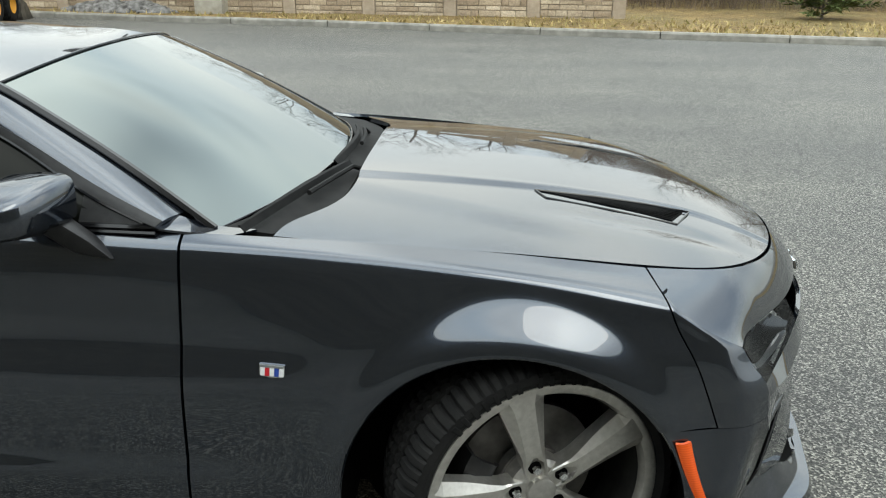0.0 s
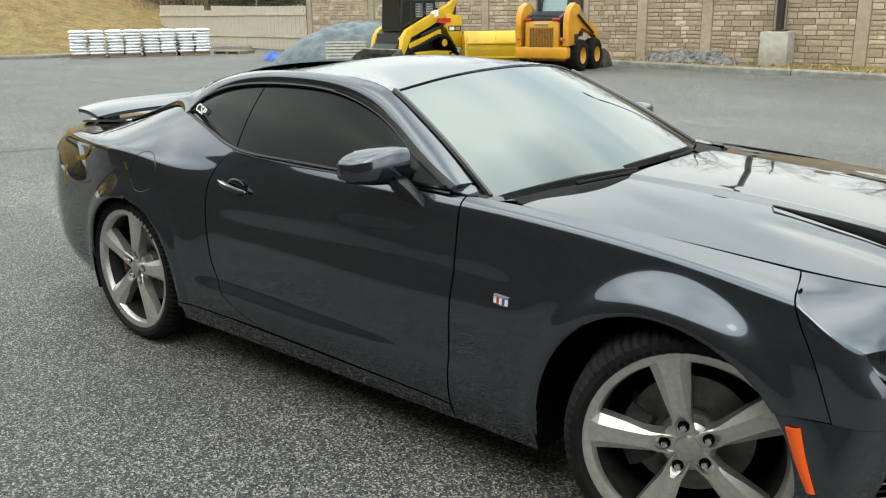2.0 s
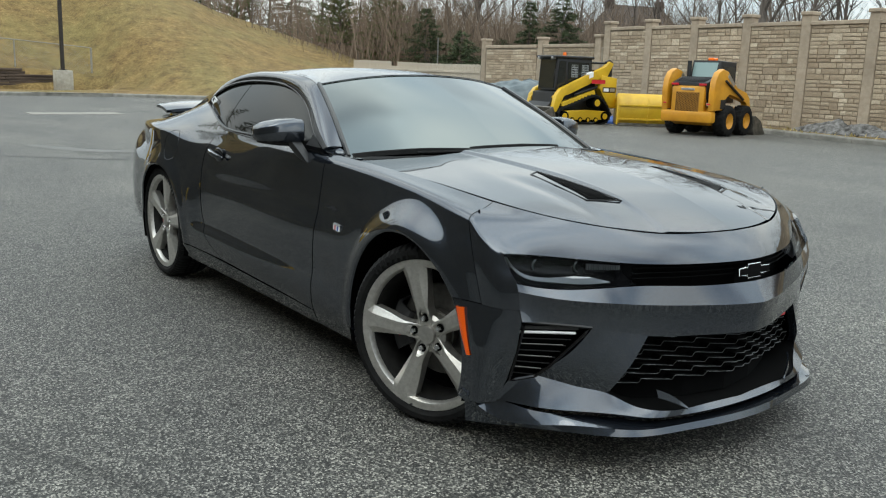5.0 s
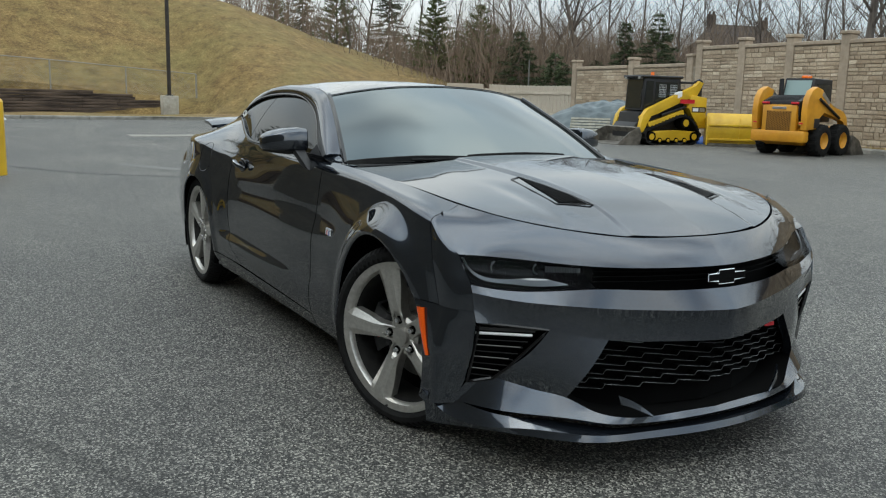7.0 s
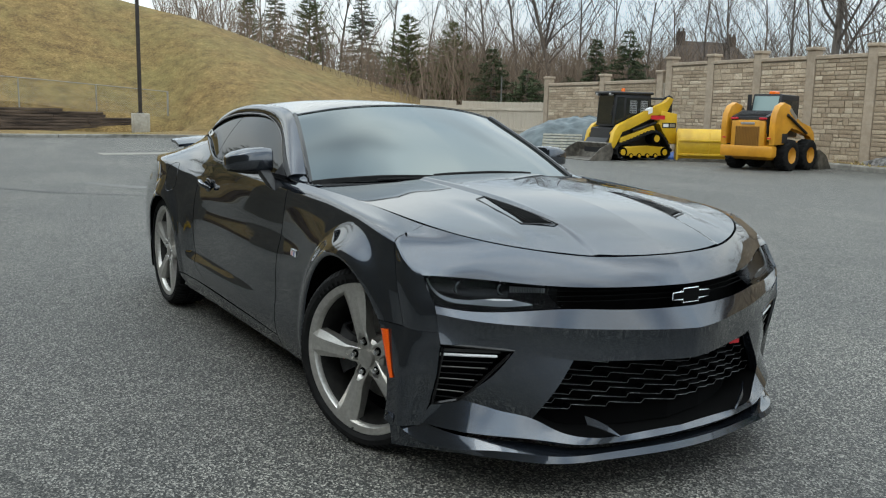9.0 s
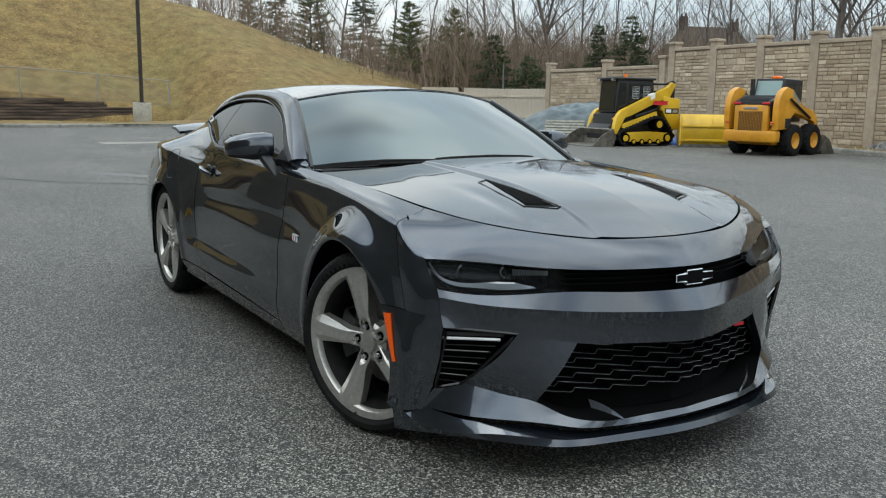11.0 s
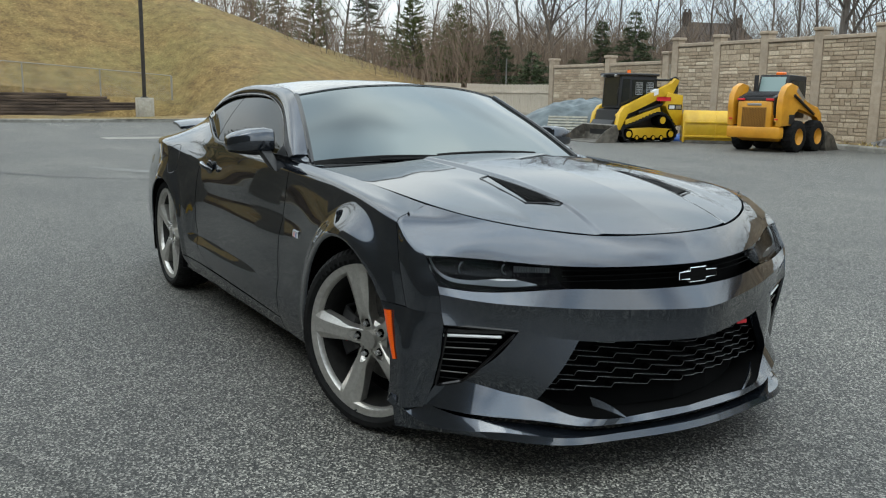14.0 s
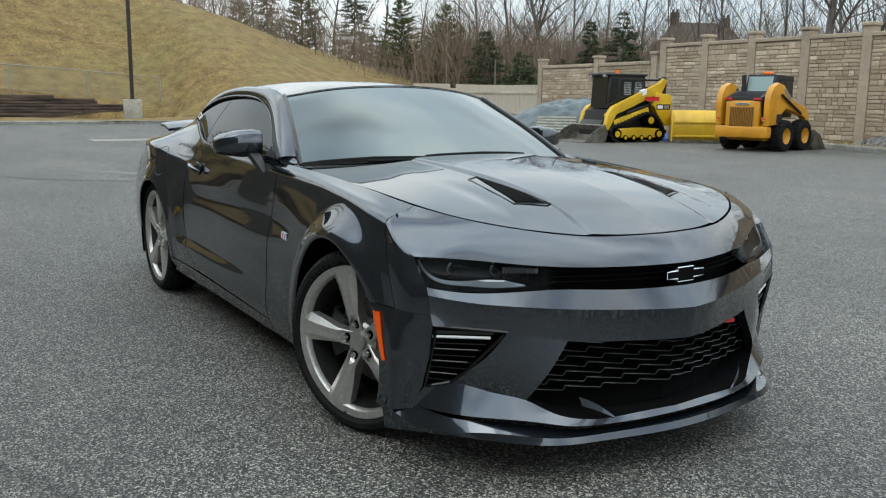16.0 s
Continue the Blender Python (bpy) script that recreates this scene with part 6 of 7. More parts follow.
    bucket = part("bucket", prism(bmesh.new(), shell, -0.88, 0.88, None), STEEL, m, "worn steel bucket")
    for s in (1, -1):
        part("bucket_side", prism(bmesh.new(), [(1.28, 0.52), (1.20, 0.28), (1.26, 0.02), (2.0, 0.02), (1.62, 0.36)], 0.86 * s - 0.012, 0.86 * s + 0.012), STEEL, bucket, "", 0)
    return m


def skid_loader(at):
    """Wheeled skid-steer loader, bucket towards +x, its back to -x."""
    m = thing("skid_loader", "orange-yellow wheeled skid loader seen from behind, bucket lowered", "loader", at=at)
    tread = [(0.22, -0.16), (0.30, -0.17), (0.37, -0.16), (0.41, -0.13), (0.42, 0.0), (0.41, 0.13), (0.37, 0.16), (0.30, 0.17), (0.22, 0.16)]
    lug = lambda i, k: 0.025 if 2 <= i <= 6 and (k + 2 * abs(i - 4)) % 6 < 3 else 0.0
    tyre_me = mesh_of("tyre", *lathe(tread, 90, wave=lug), RUBBER, 0)
    rim_me = mesh_of("rim", *lathe([(0.0, -0.07), (0.12, -0.07), (0.15, -0.10), (0.21, -0.13), (0.23, -0.16), (0.235, -0.10)], 32), AMBER, 30)
    for x in (-0.52, 0.55):
        for s in (1, -1):
            w = attach("wheel", tyre_me, m, "black lugged tyre on an orange rim", pose(x, 0.74 * s, 0.42, 0, 0, 0 if s < 0 else 180))
            attach("rim", rim_me, w)
    part("lower_body", prism(bmesh.new(), [(-1.28, 0.36), (-1.34, 0.62), (-1.05, 0.78), (0.9, 0.78), (0.95, 0.30), (-1.0, 0.28)], -0.54, 0.54, None, 0.04), AMBER, m, "orange lower body")
    part("rear_bumper", boxed((-1.40, -0.78, 0.36), (-1.12, 0.78, 0.68), 0.06, segments=2), AMBER, m, "orange rear bumper")
    part("rear_door", boxed((-1.36, -0.50, 0.55), (-1.16, 0.50, 1.36), 0.05, segments=2), AMBER, m, "orange rear door")
    grille = part("rear_grille", boxed((-1.372, -0.36, 0.60), (-1.352, 0.36, 1.20), 0.01), grained("grille_brown", (0.25, 0.11, 0.01), (0.34, 0.15, 0.015), 8, 0.6), m, "perforated rear grille")
    bm = bmesh.new()
    for i in range(15):
        for j in range(12):
            y, z = -0.32 + 0.0457 * i, 0.635 + 0.0475 * j + (0.023 if i % 2 else 0)
            if z < 1.18:
                q = [bm.verts.new((-1.3745, y + 0.017 * math.cos(t), z + 0.017 * math.sin(t))) for t in np.arange(6) * math.pi / 3]
                bm.faces.new(q)
    part("grille_hole", bm, DARK, grille, "", 0)
    part("name_bar", boxed((-1.378, -0.2, 1.24), (-1.355, 0.2, 1.30), 0.004), SATIN, m, "", 0)
    for s in (1, -1):
        part("tail_lamp", boxed((-1.376, 0.42 * s - 0.10, 1.375), (-1.30, 0.42 * s + 0.10, 1.43), 0.008), RED, m, "red tail lamp", 0)
        part("reflector", boxed((-1.41, 0.66 * s - 0.05, 0.86), (-1.385, 0.66 * s + 0.05, 0.90), 0.004), RED, m, "", 0)
        a0, a1 = sorted((0.62 * s, 0.80 * s))
        tower = [(-1.34, 0.70), (-1.38, 1.20), (-1.34, 1.52), (-1.18, 1.74), (-0.92, 1.84), (-0.62, 1.78), (-0.30, 1.50), (0.0, 1.30), (0.62, 1.22), (0.86, 1.05), (0.98, 0.70), (0.82, 0.66), (0.66, 0.96), (-0.10, 1.06), (-0.46, 1.20), (-0.72, 1.05), (-0.80, 0.72)]
        part("lift_arm", prism(bmesh.new(), tower, a0, a1, None, 0.035), AMBER, m, "orange rounded lift arm")
        part("arm_bar", prism(bmesh.new(), [(-0.66, 1.62), (-0.25, 1.36), (-0.18, 1.44), (-0.60, 1.72)], a0 - 0.004, a1 + 0.004, None), SATIN, m, "", 0)
        part("step_box", boxed((-0.98, a0 - 0.01, 0.74), (-0.66, a1 + 0.01, 1.02), 0.02), BLACK, m)
        bm = bmesh.new()
        rod(bm, (-0.8, 0.83 * s, 1.52), (0.35, 0.83 * s, 1.02), 0.035)
        part("hydraulic_ram", bm, BLACK, m)
    part("engine_hood", prism(bmesh.new(), [(-1.30, 1.36), (-1.28, 1.46), (-0.80, 1.62), (-0.45, 1.60), (-0.45, 1.0), (-1.25, 1.0)], -0.54, 0.54, None, 0.03), BLACK, m, "black engine hood")
    for k in range(5):
        part("hood_slat", boxed((-1.24 + 0.10 * k, -0.44, 1.475 + 0.03 * k), (-1.19 + 0.10 * k, 0.44, 1.50 + 0.03 * k), 0.005), BLACK, m, "", 0)
    part("cab_frame", prism(bmesh.new(), [(0.62, 0.9), (0.60, 2.06), (-0.40, 2.08), (-0.56, 1.50), (-0.40, 0.9)], -0.44, 0.44, None, 0.06), BLACK, m, "black rounded cab")
    part("rear_window", prism(bmesh.new(), [(-0.565, 1.52), (-0.425, 2.02), (-0.405, 2.02), (-0.54, 1.52)], -0.36, 0.36, None), make_glass("pale_cab_glass", (0.22, 0.30, 0.29), 0.03, 0.0), m, "pale green rear window", 0)
    for s in (1, -1):
        part("cab_side", prism(bmesh.new(), [(0.45, 1.30), (0.46, 1.92), (-0.30, 1.92), (-0.36, 1.45)], 0.436 * s, 0.447 * s), GLAZE, m, "", 0)
    bm = bmesh.new()
    rod(bm, (-0.60, 0.42, 1.5), (-0.60, 0.42, 2.06), 0.06, sides=14)
    part("exhaust", bm, BLACK, m, "black exhaust stack")
    bm = bmesh.new()
    box(bm, (-0.16, -0.10, 2.07), (0.08, 0.10, 2.16), 0.02)
    part("beacon", bm, BEACON, m, "orange beacon")
    shell = [(1.10, 0.52), (1.04, 0.28), (1.12, 0.05), (1.86, 0.02), (1.86, 0.0), (1.06, 0.0), (0.98, 0.28), (1.06, 0.55)]
    bucket = part("bucket", prism(bmesh.new(), shell, -0.92, 0.92, None), STEEL, m, "worn steel bucket")
    for s in (1, -1):
        part("bucket_side", prism(bmesh.new(), [(1.10, 0.55), (1.02, 0.28), (1.08, 0.02), (1.84, 0.02), (1.50, 0.40)], 0.90 * s - 0.012, 0.90 * s + 0.012), STEEL, bucket, "", 0)
    return m


track_loader(pose(-16.46, 16.09, 0, 0, 0, -97) @ Matrix.Scale(0.96, 4))
skid_loader(pose(-11.85, 16.69, 0, 0, 0, 100) @ Matrix.Scale(0.91, 4))


def snow_box(at):
    """A yellow snow pusher: a curved mouldboard with ribs, seen from its back."""
    m = thing("snow_pusher", "yellow snow pusher box resting on the asphalt", "snow pusher", at=at)
    prof = [(0.0, 0.06), (-0.10, 0.30), (-0.10, 0.62), (0.02, 0.84), (0.16, 0.94), (0.20, 0.90), (0.06, 0.80), (-0.05, 0.60), (-0.05, 0.30), (0.05, 0.06)]
    part("mouldboard", prism(bmesh.new(), prof, -1.25, 1.25, None, 0.01), YELLOW, m, "yellow curved mouldboard")
    for z, d in ((0.60, 0.112), (0.20, 0.09)):
        part("rib", boxed((-d - 0.02, -1.25, z - 0.03), (0.0, 1.25, z + 0.03), 0.008), YELLOW, m)
    for y in (-1.2, -0.35, 0.35, 1.2):
        part("upright", prism(bmesh.new(), [(-0.07, 0.08), (-0.125, 0.30), (-0.125, 0.62), (0.0, 0.84), (0.0, 0.08)], y - 0.02, y + 0.02), YELLOW, m)
    for s in (1, -1):
        part("end_plate", prism(bmesh.new(), [(-0.15, 0.04), (-0.15, 0.62), (0.05, 0.92), (0.8, 0.72), (0.86, 0.04)], 1.25 * s - 0.02, 1.25 * s + 0.02, None, 0.005), YELLOW, m)
    part("cutting_edge", boxed((-0.06, -1.25, 0.0), (0.05, 1.25, 0.09), 0.006), STEEL, m)


snow_box(pose(-14.35, 17.75, 0, 0, 0, 138))


def sack_pallet(at, seed):
    """A pallet of flat white sacks, laid in courses."""
    rng = random.Random(seed)
    m = thing("sack_pallet", "pallet stacked with white plastic sacks beside the kerb", "pallet", "pallets of sacks", at=at)
    for k in range(3):
        part("runner", boxed((-0.55, -0.52 + 0.46 * k, 0.0), (0.55, -0.42 + 0.46 * k, 0.09), 0), PALLET_WOOD, m, "", 0)
    for k in range(6):
        part("slat", boxed((-0.58 + 0.2 * k, -0.55, 0.09), (-0.44 + 0.2 * k, 0.55, 0.115), 0), PALLET_WOOD, m, "", 0)
    for row in range(8):
        for i in range(2):
            for j in range(3):
                bm = bmesh.new()
                x, y, z = -0.30 + 0.60 * i + rng.uniform(-0.03, 0.03), -0.38 + 0.38 * j + rng.uniform(-0.02, 0.02), 0.165 + 0.108 * row
                bmesh.ops.create_uvsphere(bm, u_segments=10, v_segments=6, radius=1)
                for v in bm.verts:
                    sx = math.copysign(abs(v.co.x) ** 0.55, v.co.x) * 0.30
                    sy = math.copysign(abs(v.co.y) ** 0.55, v.co.y) * 0.20
                    v.co = (x + sx, y + sy, z + v.co.z * (0.058 + rng.uniform(-0.008, 0.008)))
                part("sack", bm, SACK, m, "", 60)
    return m


for k in range(4):
    t = (k + 0.5) / 4
    sack_pallet(pose(-30.45 + 2.2 * t, 12.75 + 4.5 * t, 0, 0, 0, 64), k)


def flat_pallet(at, mat, label):
    m = thing("pallet", label, "pallet", at=at)
    for k in range(7):
        part("slat", boxed((-0.60, -0.50 + 0.155 * k, 0.10), (0.60, -0.40 + 0.155 * k, 0.12), 0), mat, m, "", 0)
    for k in range(3):
        part("runner", boxed((-0.60 + 0.55 * k, -0.50, 0.0), (-0.52 + 0.55 * k, 0.53, 0.10), 0), mat, m, "", 0)


flat_pallet(pose(-27.6, 17.9, 0, 0, 0, 20), PALLET_WOOD, "empty wooden pallet lying by the kerb")
flat_pallet(pose(-18.1, 14.9, 0.30, 32, 0, 48), GREY_WOOD, "greyed wooden pallet leaning on the covered heap")


def heap(name, label, category, mat, at, rx, ry, h, seed, rough=0.12, n=46, kind=""):
    """A heap with folds and lumps."""
    verts, faces = [], []
    for i in range(n + 1):
        r = i / n
        for k in range(64):
            t = 2 * math.pi * k / 64
            x, y = rx * r * math.cos(t), ry * r * math.sin(t)
            z = h * max(0.0, 1 - r**2.1) ** 0.9
            z += rough * (1 - r * 0.5) * (noise.fractal((x * 2.2 + seed, y * 2.2, seed), 1.0, 2.0, 4) + 0.5 * abs(noise.noise((t * 3, r * 2, seed)))) * (1 if r < 0.97 else 0)
            verts.append((x, y, max(z, -0.02) if i < n else -0.02))
    for i in range(n):
        faces += [(i * 64 + k, (i + 1) * 64 + k, (i + 1) * 64 + (k + 1) % 64, i * 64 + (k + 1) % 64) for k in range(64)]
    ob = new(name, mesh_of(name, verts, faces, mat, 50))
    ob.matrix_world = at
    return tagged(ob, label, category, kind=kind)


heap("tarpaulin_cover", "heap covered with a folded grey-blue tarpaulin", "tarpaulin", TARP, pose(-19.4, 16.9, 0, 0, 0, 45), 2.9, 1.7, 1.2, 3, 0.10)
heap("blue_tarpaulin", "crumpled blue tarpaulin on the asphalt", "tarpaulin", BLUE_TARP, pose(-22.2, 15.6, 0, 0, 0, 10), 0.55, 0.3, 0.22, 7, 0.15, 16)
heap("blue_tarpaulin", "crumpled blue tarpaulin behind the loader", "tarpaulin", BLUE_TARP, pose(-16.2, 17.75, 0, 0, 0, 10), 0.6, 0.4, 0.2, 9, 0.15, 16)
RUBBLE = grained("dirty_rubble", (0.05, 0.045, 0.04), (0.26, 0.25, 0.24), 7, 0.9, bump=0.8, distance=0.05, coarse=2)
heap("spoil_mound", "low dirty grey spoil heap on the verge", "spoil", RUBBLE, pose(-9.4, 19.0, 0.12, 0, 0, -12), 1.75, 0.5, 0.30, 5, 0.16)
SNOW = grained("old_snow", (0.55, 0.57, 0.58), (0.74, 0.76, 0.78), 4, 0.8, bump=0.5, distance=0.06, coarse=1)
heap("snow_mound", "old grey snow heap on the lot's edge", "snow", SNOW, pose(-33.0, -3.2, 0, 0, 0, 90), 3.0, 1.4, 1.0, 11, 0.2)


def loose_stones():
    rng = random.Random(21)
    shapes = []
    for k in range(4):
        bm = bmesh.new()
        bmesh.ops.create_icosphere(bm, subdivisions=1, radius=1)
        for v in bm.verts:
            v.co *= rng.uniform(0.7, 1.15)
        me = bpy.data.meshes.new("stone")
        bm.to_mesh(me)
        bm.free()
        me.materials.append(RUBBLE)
        shapes.append(me)
    for k in range(60):
        u, v = rng.gauss(0, 0.7), rng.gauss(0, 0.2)
        ob = new("stone", shapes[k % 4])
        r = rng.uniform(0.04, 0.11)
        ob.matrix_world = pose(-9.4 + u, 19.0 - 0.2 * u + v, 0.14 + 0.24 * math.exp(-u * u) * (0.6 if abs(v) < 0.3 else 0.3), rng.uniform(0, 90), 0, rng.uniform(0, 360)) @ Matrix.Diagonal((r, r * 0.8, r * 0.6, 1))
        tagged(ob, "grey broken stone on the rubble heap", "stone", "stones of the heap")


loose_stones()


def bollard(at):
    m = thing("bollard", "yellow painted concrete bollard with black marks", "bollard", "yellow bollards of the lot", at=at)
    bm = bmesh.new()
    rod(bm, (0, 0, 0), (0, 0, 1.02), 0.17, sides=24)
    bmesh.ops.create_uvsphere(bm, u_segments=24, v_segments=8, radius=0.17, matrix=Matrix.Translation((0, 0, 1.02)) @ Matrix.Diagonal((1, 1, 0.5, 1)))
    part("post", bm, YELLOW, m)
    part("mark", boxed((0.12, -0.07, 0.46), (0.174, 0.07, 0.60), 0.004), BLACK, m, "", 0)


bollard(pose(-10.9, -1.72, 0))
bollard(pose(-11.0, -6.7, 0, 0, 0, 30))
slab = new("drain_slab", mesh_of("drain_slab", *(lambda bm: ([tuple(v.co) for v in bm.verts], [tuple(v.index for v in f.verts) for f in bm.faces]))(indexed(boxed((-21.9, 2.0, -0.05), (-20.9, 4.3, 0.006), 0.002))), KERB_STONE, 0))
tagged(slab, "pale concrete drain slab set in the asphalt", "slab", kind="structure")


# ---- tar seams and old patches in the asphalt ----
TAR = grained("tar_seam", (0.018, 0.018, 0.019), (0.035, 0.035, 0.035), 14, 0.6)
PATCH = grained("worn_pale_patch", (0.13, 0.13, 0.122), (0.19, 0.188, 0.175), 22, 0.85, coarse=1.5)


def ribbon(points, width, seed):
    """A flat, uneven strip along a line on the ground."""
    line = line3([(x, y, 0) for x, y in points], 60)
    rng = random.Random(seed)
    rows = []
    for i, p in enumerate(line):
        t = line[min(i + 1, 59)] - line[max(i - 1, 0)]
        side = np.array((-t[1], t[0], 0)) / np.linalg.norm(t)
        w = width * (0.55 + 0.45 * math.sin(math.pi * i / 59)) * rng.uniform(0.7, 1.15)
        drift = side * 0.04 * noise.noise((i * 0.35, seed, 0))
        rows.append([tuple(p + drift + side * w * k + np.array((0, 0, 0.004))) for k in (-0.5, 0.5)])
    return sheet(np.array(rows), 0, np.array((0, 0, -50)))


for k, (points, width) in enumerate((
    ([(-16.5, -4.2), (-11.97, -1.24), (-11.41, -0.91), (-10.84, -0.52), (-10.43, -0.04), (-9.91, 0.68), (-9.2, 1.9)], 0.10),
)):
    tagged(new("tar_seam", mesh_of("tar_seam", *ribbon(points, width, 5 + k), TAR, 0)), "thin dark tar seam in the asphalt", "tar seam", kind="structure")
for k, (points, width) in enumerate((([(-29.2, -3.5), (-29.2, 0.04), (-29.25, 1.58), (-27.6, 2.3)], 0.5), ([(-12.4, 0.2), (-11.2, 0.9), (-10.6, 2.0)], 0.35))):
    tagged(new("pale_patch", mesh_of("pale_patch", *ribbon(points, width, 15 + k), PATCH, 0)), "pale worn patch on the asphalt", "patch", kind="structure")


# ---- woods behind the bank and the wall ----
BARK = grained("grey_bark", (0.075, 0.062, 0.052), (0.17, 0.145, 0.125), 9, 0.95, bump=0.5, distance=0.02, stretch=(1, 1, 0.25))
TWIG = make_stone("brown_twigs", [(0.095, 0.075, 0.062), (0.15, 0.118, 0.095), (0.075, 0.058, 0.048), (0.185, 0.148, 0.12)])
NEEDLE = make_stone("pine_needles", [(0.075, 0.105, 0.030), (0.125, 0.160, 0.045), (0.090, 0.120, 0.038), (0.19, 0.190, 0.060)])
SPRUCE = make_stone("spruce_needles", [(0.045, 0.068, 0.030), (0.075, 0.105, 0.046), (0.125, 0.145, 0.066)])
BRUSH = make_stone("dead_brush", [(0.17, 0.122, 0.085), (0.26, 0.190, 0.137), (0.125, 0.090, 0.066), (0.31, 0.235, 0.175)])
HOME = np.array((2.86, -2.33))


def far_place(px_dir, d):
    """A place at the distance d along a bearing from where the lot's open side lies."""
    return HOME + np.array(px_dir) / math.hypot(*px_dir) * d


def branches(rng, height, girth, levels, spread, lean=0.0, low=0.25):
    """Tapered limbs, each a list of points with radii; the trunk first."""
    out = []

    def grow(p, d, length, r, level):
        pts, rad = [tuple(p)], [r]
        n = 5 if level < 2 else 3
        for k in range(n):
            d = (d + Vector((rng.uniform(-1, 1), rng.uniform(-1, 1), rng.uniform(-0.3, 0.6))) * (0.10 if level == 0 else 0.22)).normalized()
            p = p + d * length / n
            pts.append(tuple(p))
            rad.append(r * (1 - 0.75 * (k + 1) / n) if level else r * (1 - 0.6 * (k + 1) / n))
        out.append((level, pts, rad))
        if level >= levels:
            return
        count = (11, 8, 7, 4)[level]
        for k in range(count):
            t = low + (1 - low) * (k + rng.random()) / count if level == 0 else rng.uniform(0.25, 1.0)
            i = min(int(t * n), n - 1)
            f = t * n - i
            q = Vector(pts[i]).lerp(Vector(pts[i + 1]), f)
            a = rng.uniform(0, 6.283)
            side = Vector((math.cos(a), math.sin(a), rng.uniform(0.1, 0.9)))
            grow(q, (d * (1 - spread) + side * spread).normalized(), length * rng.uniform(0.36, 0.58), max(rad[i] * 0.5, 0.007), level + 1)

    grow(Vector((0, 0, -0.3)), Vector((lean, 0, 1)).normalized(), height * 0.72, girth, 0)
    return out


def bare_tree(at, height, girth, seed, label, levels=3, spread=0.62):
    rng = random.Random(seed)
    tree = thing("tree", label, "tree", "bare trees of the woods", at=at)
    for name, keep, mat in (("trunk", (0, 1), BARK), ("crown", (2, 3, 4), TWIG)):
        verts, faces = [], []
        for level, pts, rad in branches(random.Random(seed), height, girth, levels, spread):
            if level in keep:
                v, f = tube(pts, rad, 6 if level == 0 else 4 if level == 1 else 3)
                k = len(verts)
                verts += v
                faces += [tuple(i + k for i in q) for q in f]
        attach(name, mesh_of(name, verts, faces, mat, 60 if name == "trunk" else 0), tree)
    return tree


def conifer(at, height, width, seed, mat, label, ragged=0.3):
    """An evergreen: a trunk with whorls of boughs, each bough a spine set with fine sprays of needles."""
    rng = random.Random(seed)
    tree = thing("tree", label, "tree", "evergreens of the woods", at=at)
    limb_v, limb_f = tube([(0, 0, -0.3), (0.02 * height * rng.uniform(-1, 1), 0, height * 0.5), (0, 0, height)], [height * 0.016, height * 0.010, 0.01], 6)
    verts, faces = [], []
    z = height * rng.uniform(0.06, 0.12)
    while z < height * 0.985:
        t = z / height
        count = rng.randint(5, 7) if t < 0.8 else 4
        turn = rng.uniform(0, 6.283)
        for b in range(count):
            if rng.random() < 0.5 * ragged:
                continue
            a = turn + 6.283 * b / count + rng.uniform(-0.3, 0.3)
            reach = width * min(1.0, 0.6 + 1.6 * t) * (1 - t) ** 0.75 * rng.uniform(1 - 1.3 * ragged, 1.12) + 0.10
            lift = rng.uniform(0.05, 0.45) if mat is NEEDLE else rng.uniform(-0.25, 0.10)
            d = Vector((math.cos(a), math.sin(a), lift)).normalized()
            side = d.cross(Vector((0, 0, 1))).normalized()
            tip = Vector((0, 0, z)) + d * reach
            k = len(limb_v)
            v, f = tube([(0, 0, z), tuple(tip)], [0.012 + 0.008 * reach, 0.004], 3)
            limb_v += v
            limb_f += [tuple(i + k for i in q) for q in f]
            n = 6 + int(reach * 11)
            for q in range(n):
                s = 0.22 + 0.78 * (q + rng.random()) / n
                c = Vector((0, 0, z)) + d * reach * s + Vector((0, 0, rng.uniform(-0.05, 0.05)))
                for _k in range(5):
                    e = (side * rng.uniform(-1, 1) + d * rng.uniform(0.1, 0.9) + Vector((0, 0, rng.uniform(-0.35, 0.55)))).normalized()
                    g = e.cross(Vector((rng.uniform(-1, 1), rng.uniform(-1, 1), 1))).normalized() * rng.uniform(0.016, 0.034)
                    ln = rng.uniform(0.16, 0.34) * (1.15 - 0.5 * s)
                    k = len(verts)
                    verts += [tuple(c - g), tuple(c + g), tuple(c + e * ln)]
                    faces.append((k, k + 1, k + 2))
        z += height * rng.uniform(0.022, 0.036) + 0.05
    attach("trunk", mesh_of("trunk", limb_v, limb_f, BARK, 60), tree)
    attach("crown", mesh_of("crown", verts, faces, mat, 0), tree)
    return tree


def back_ground(x, y):
    return hill_z(x, y) if x < -34 else 0.13


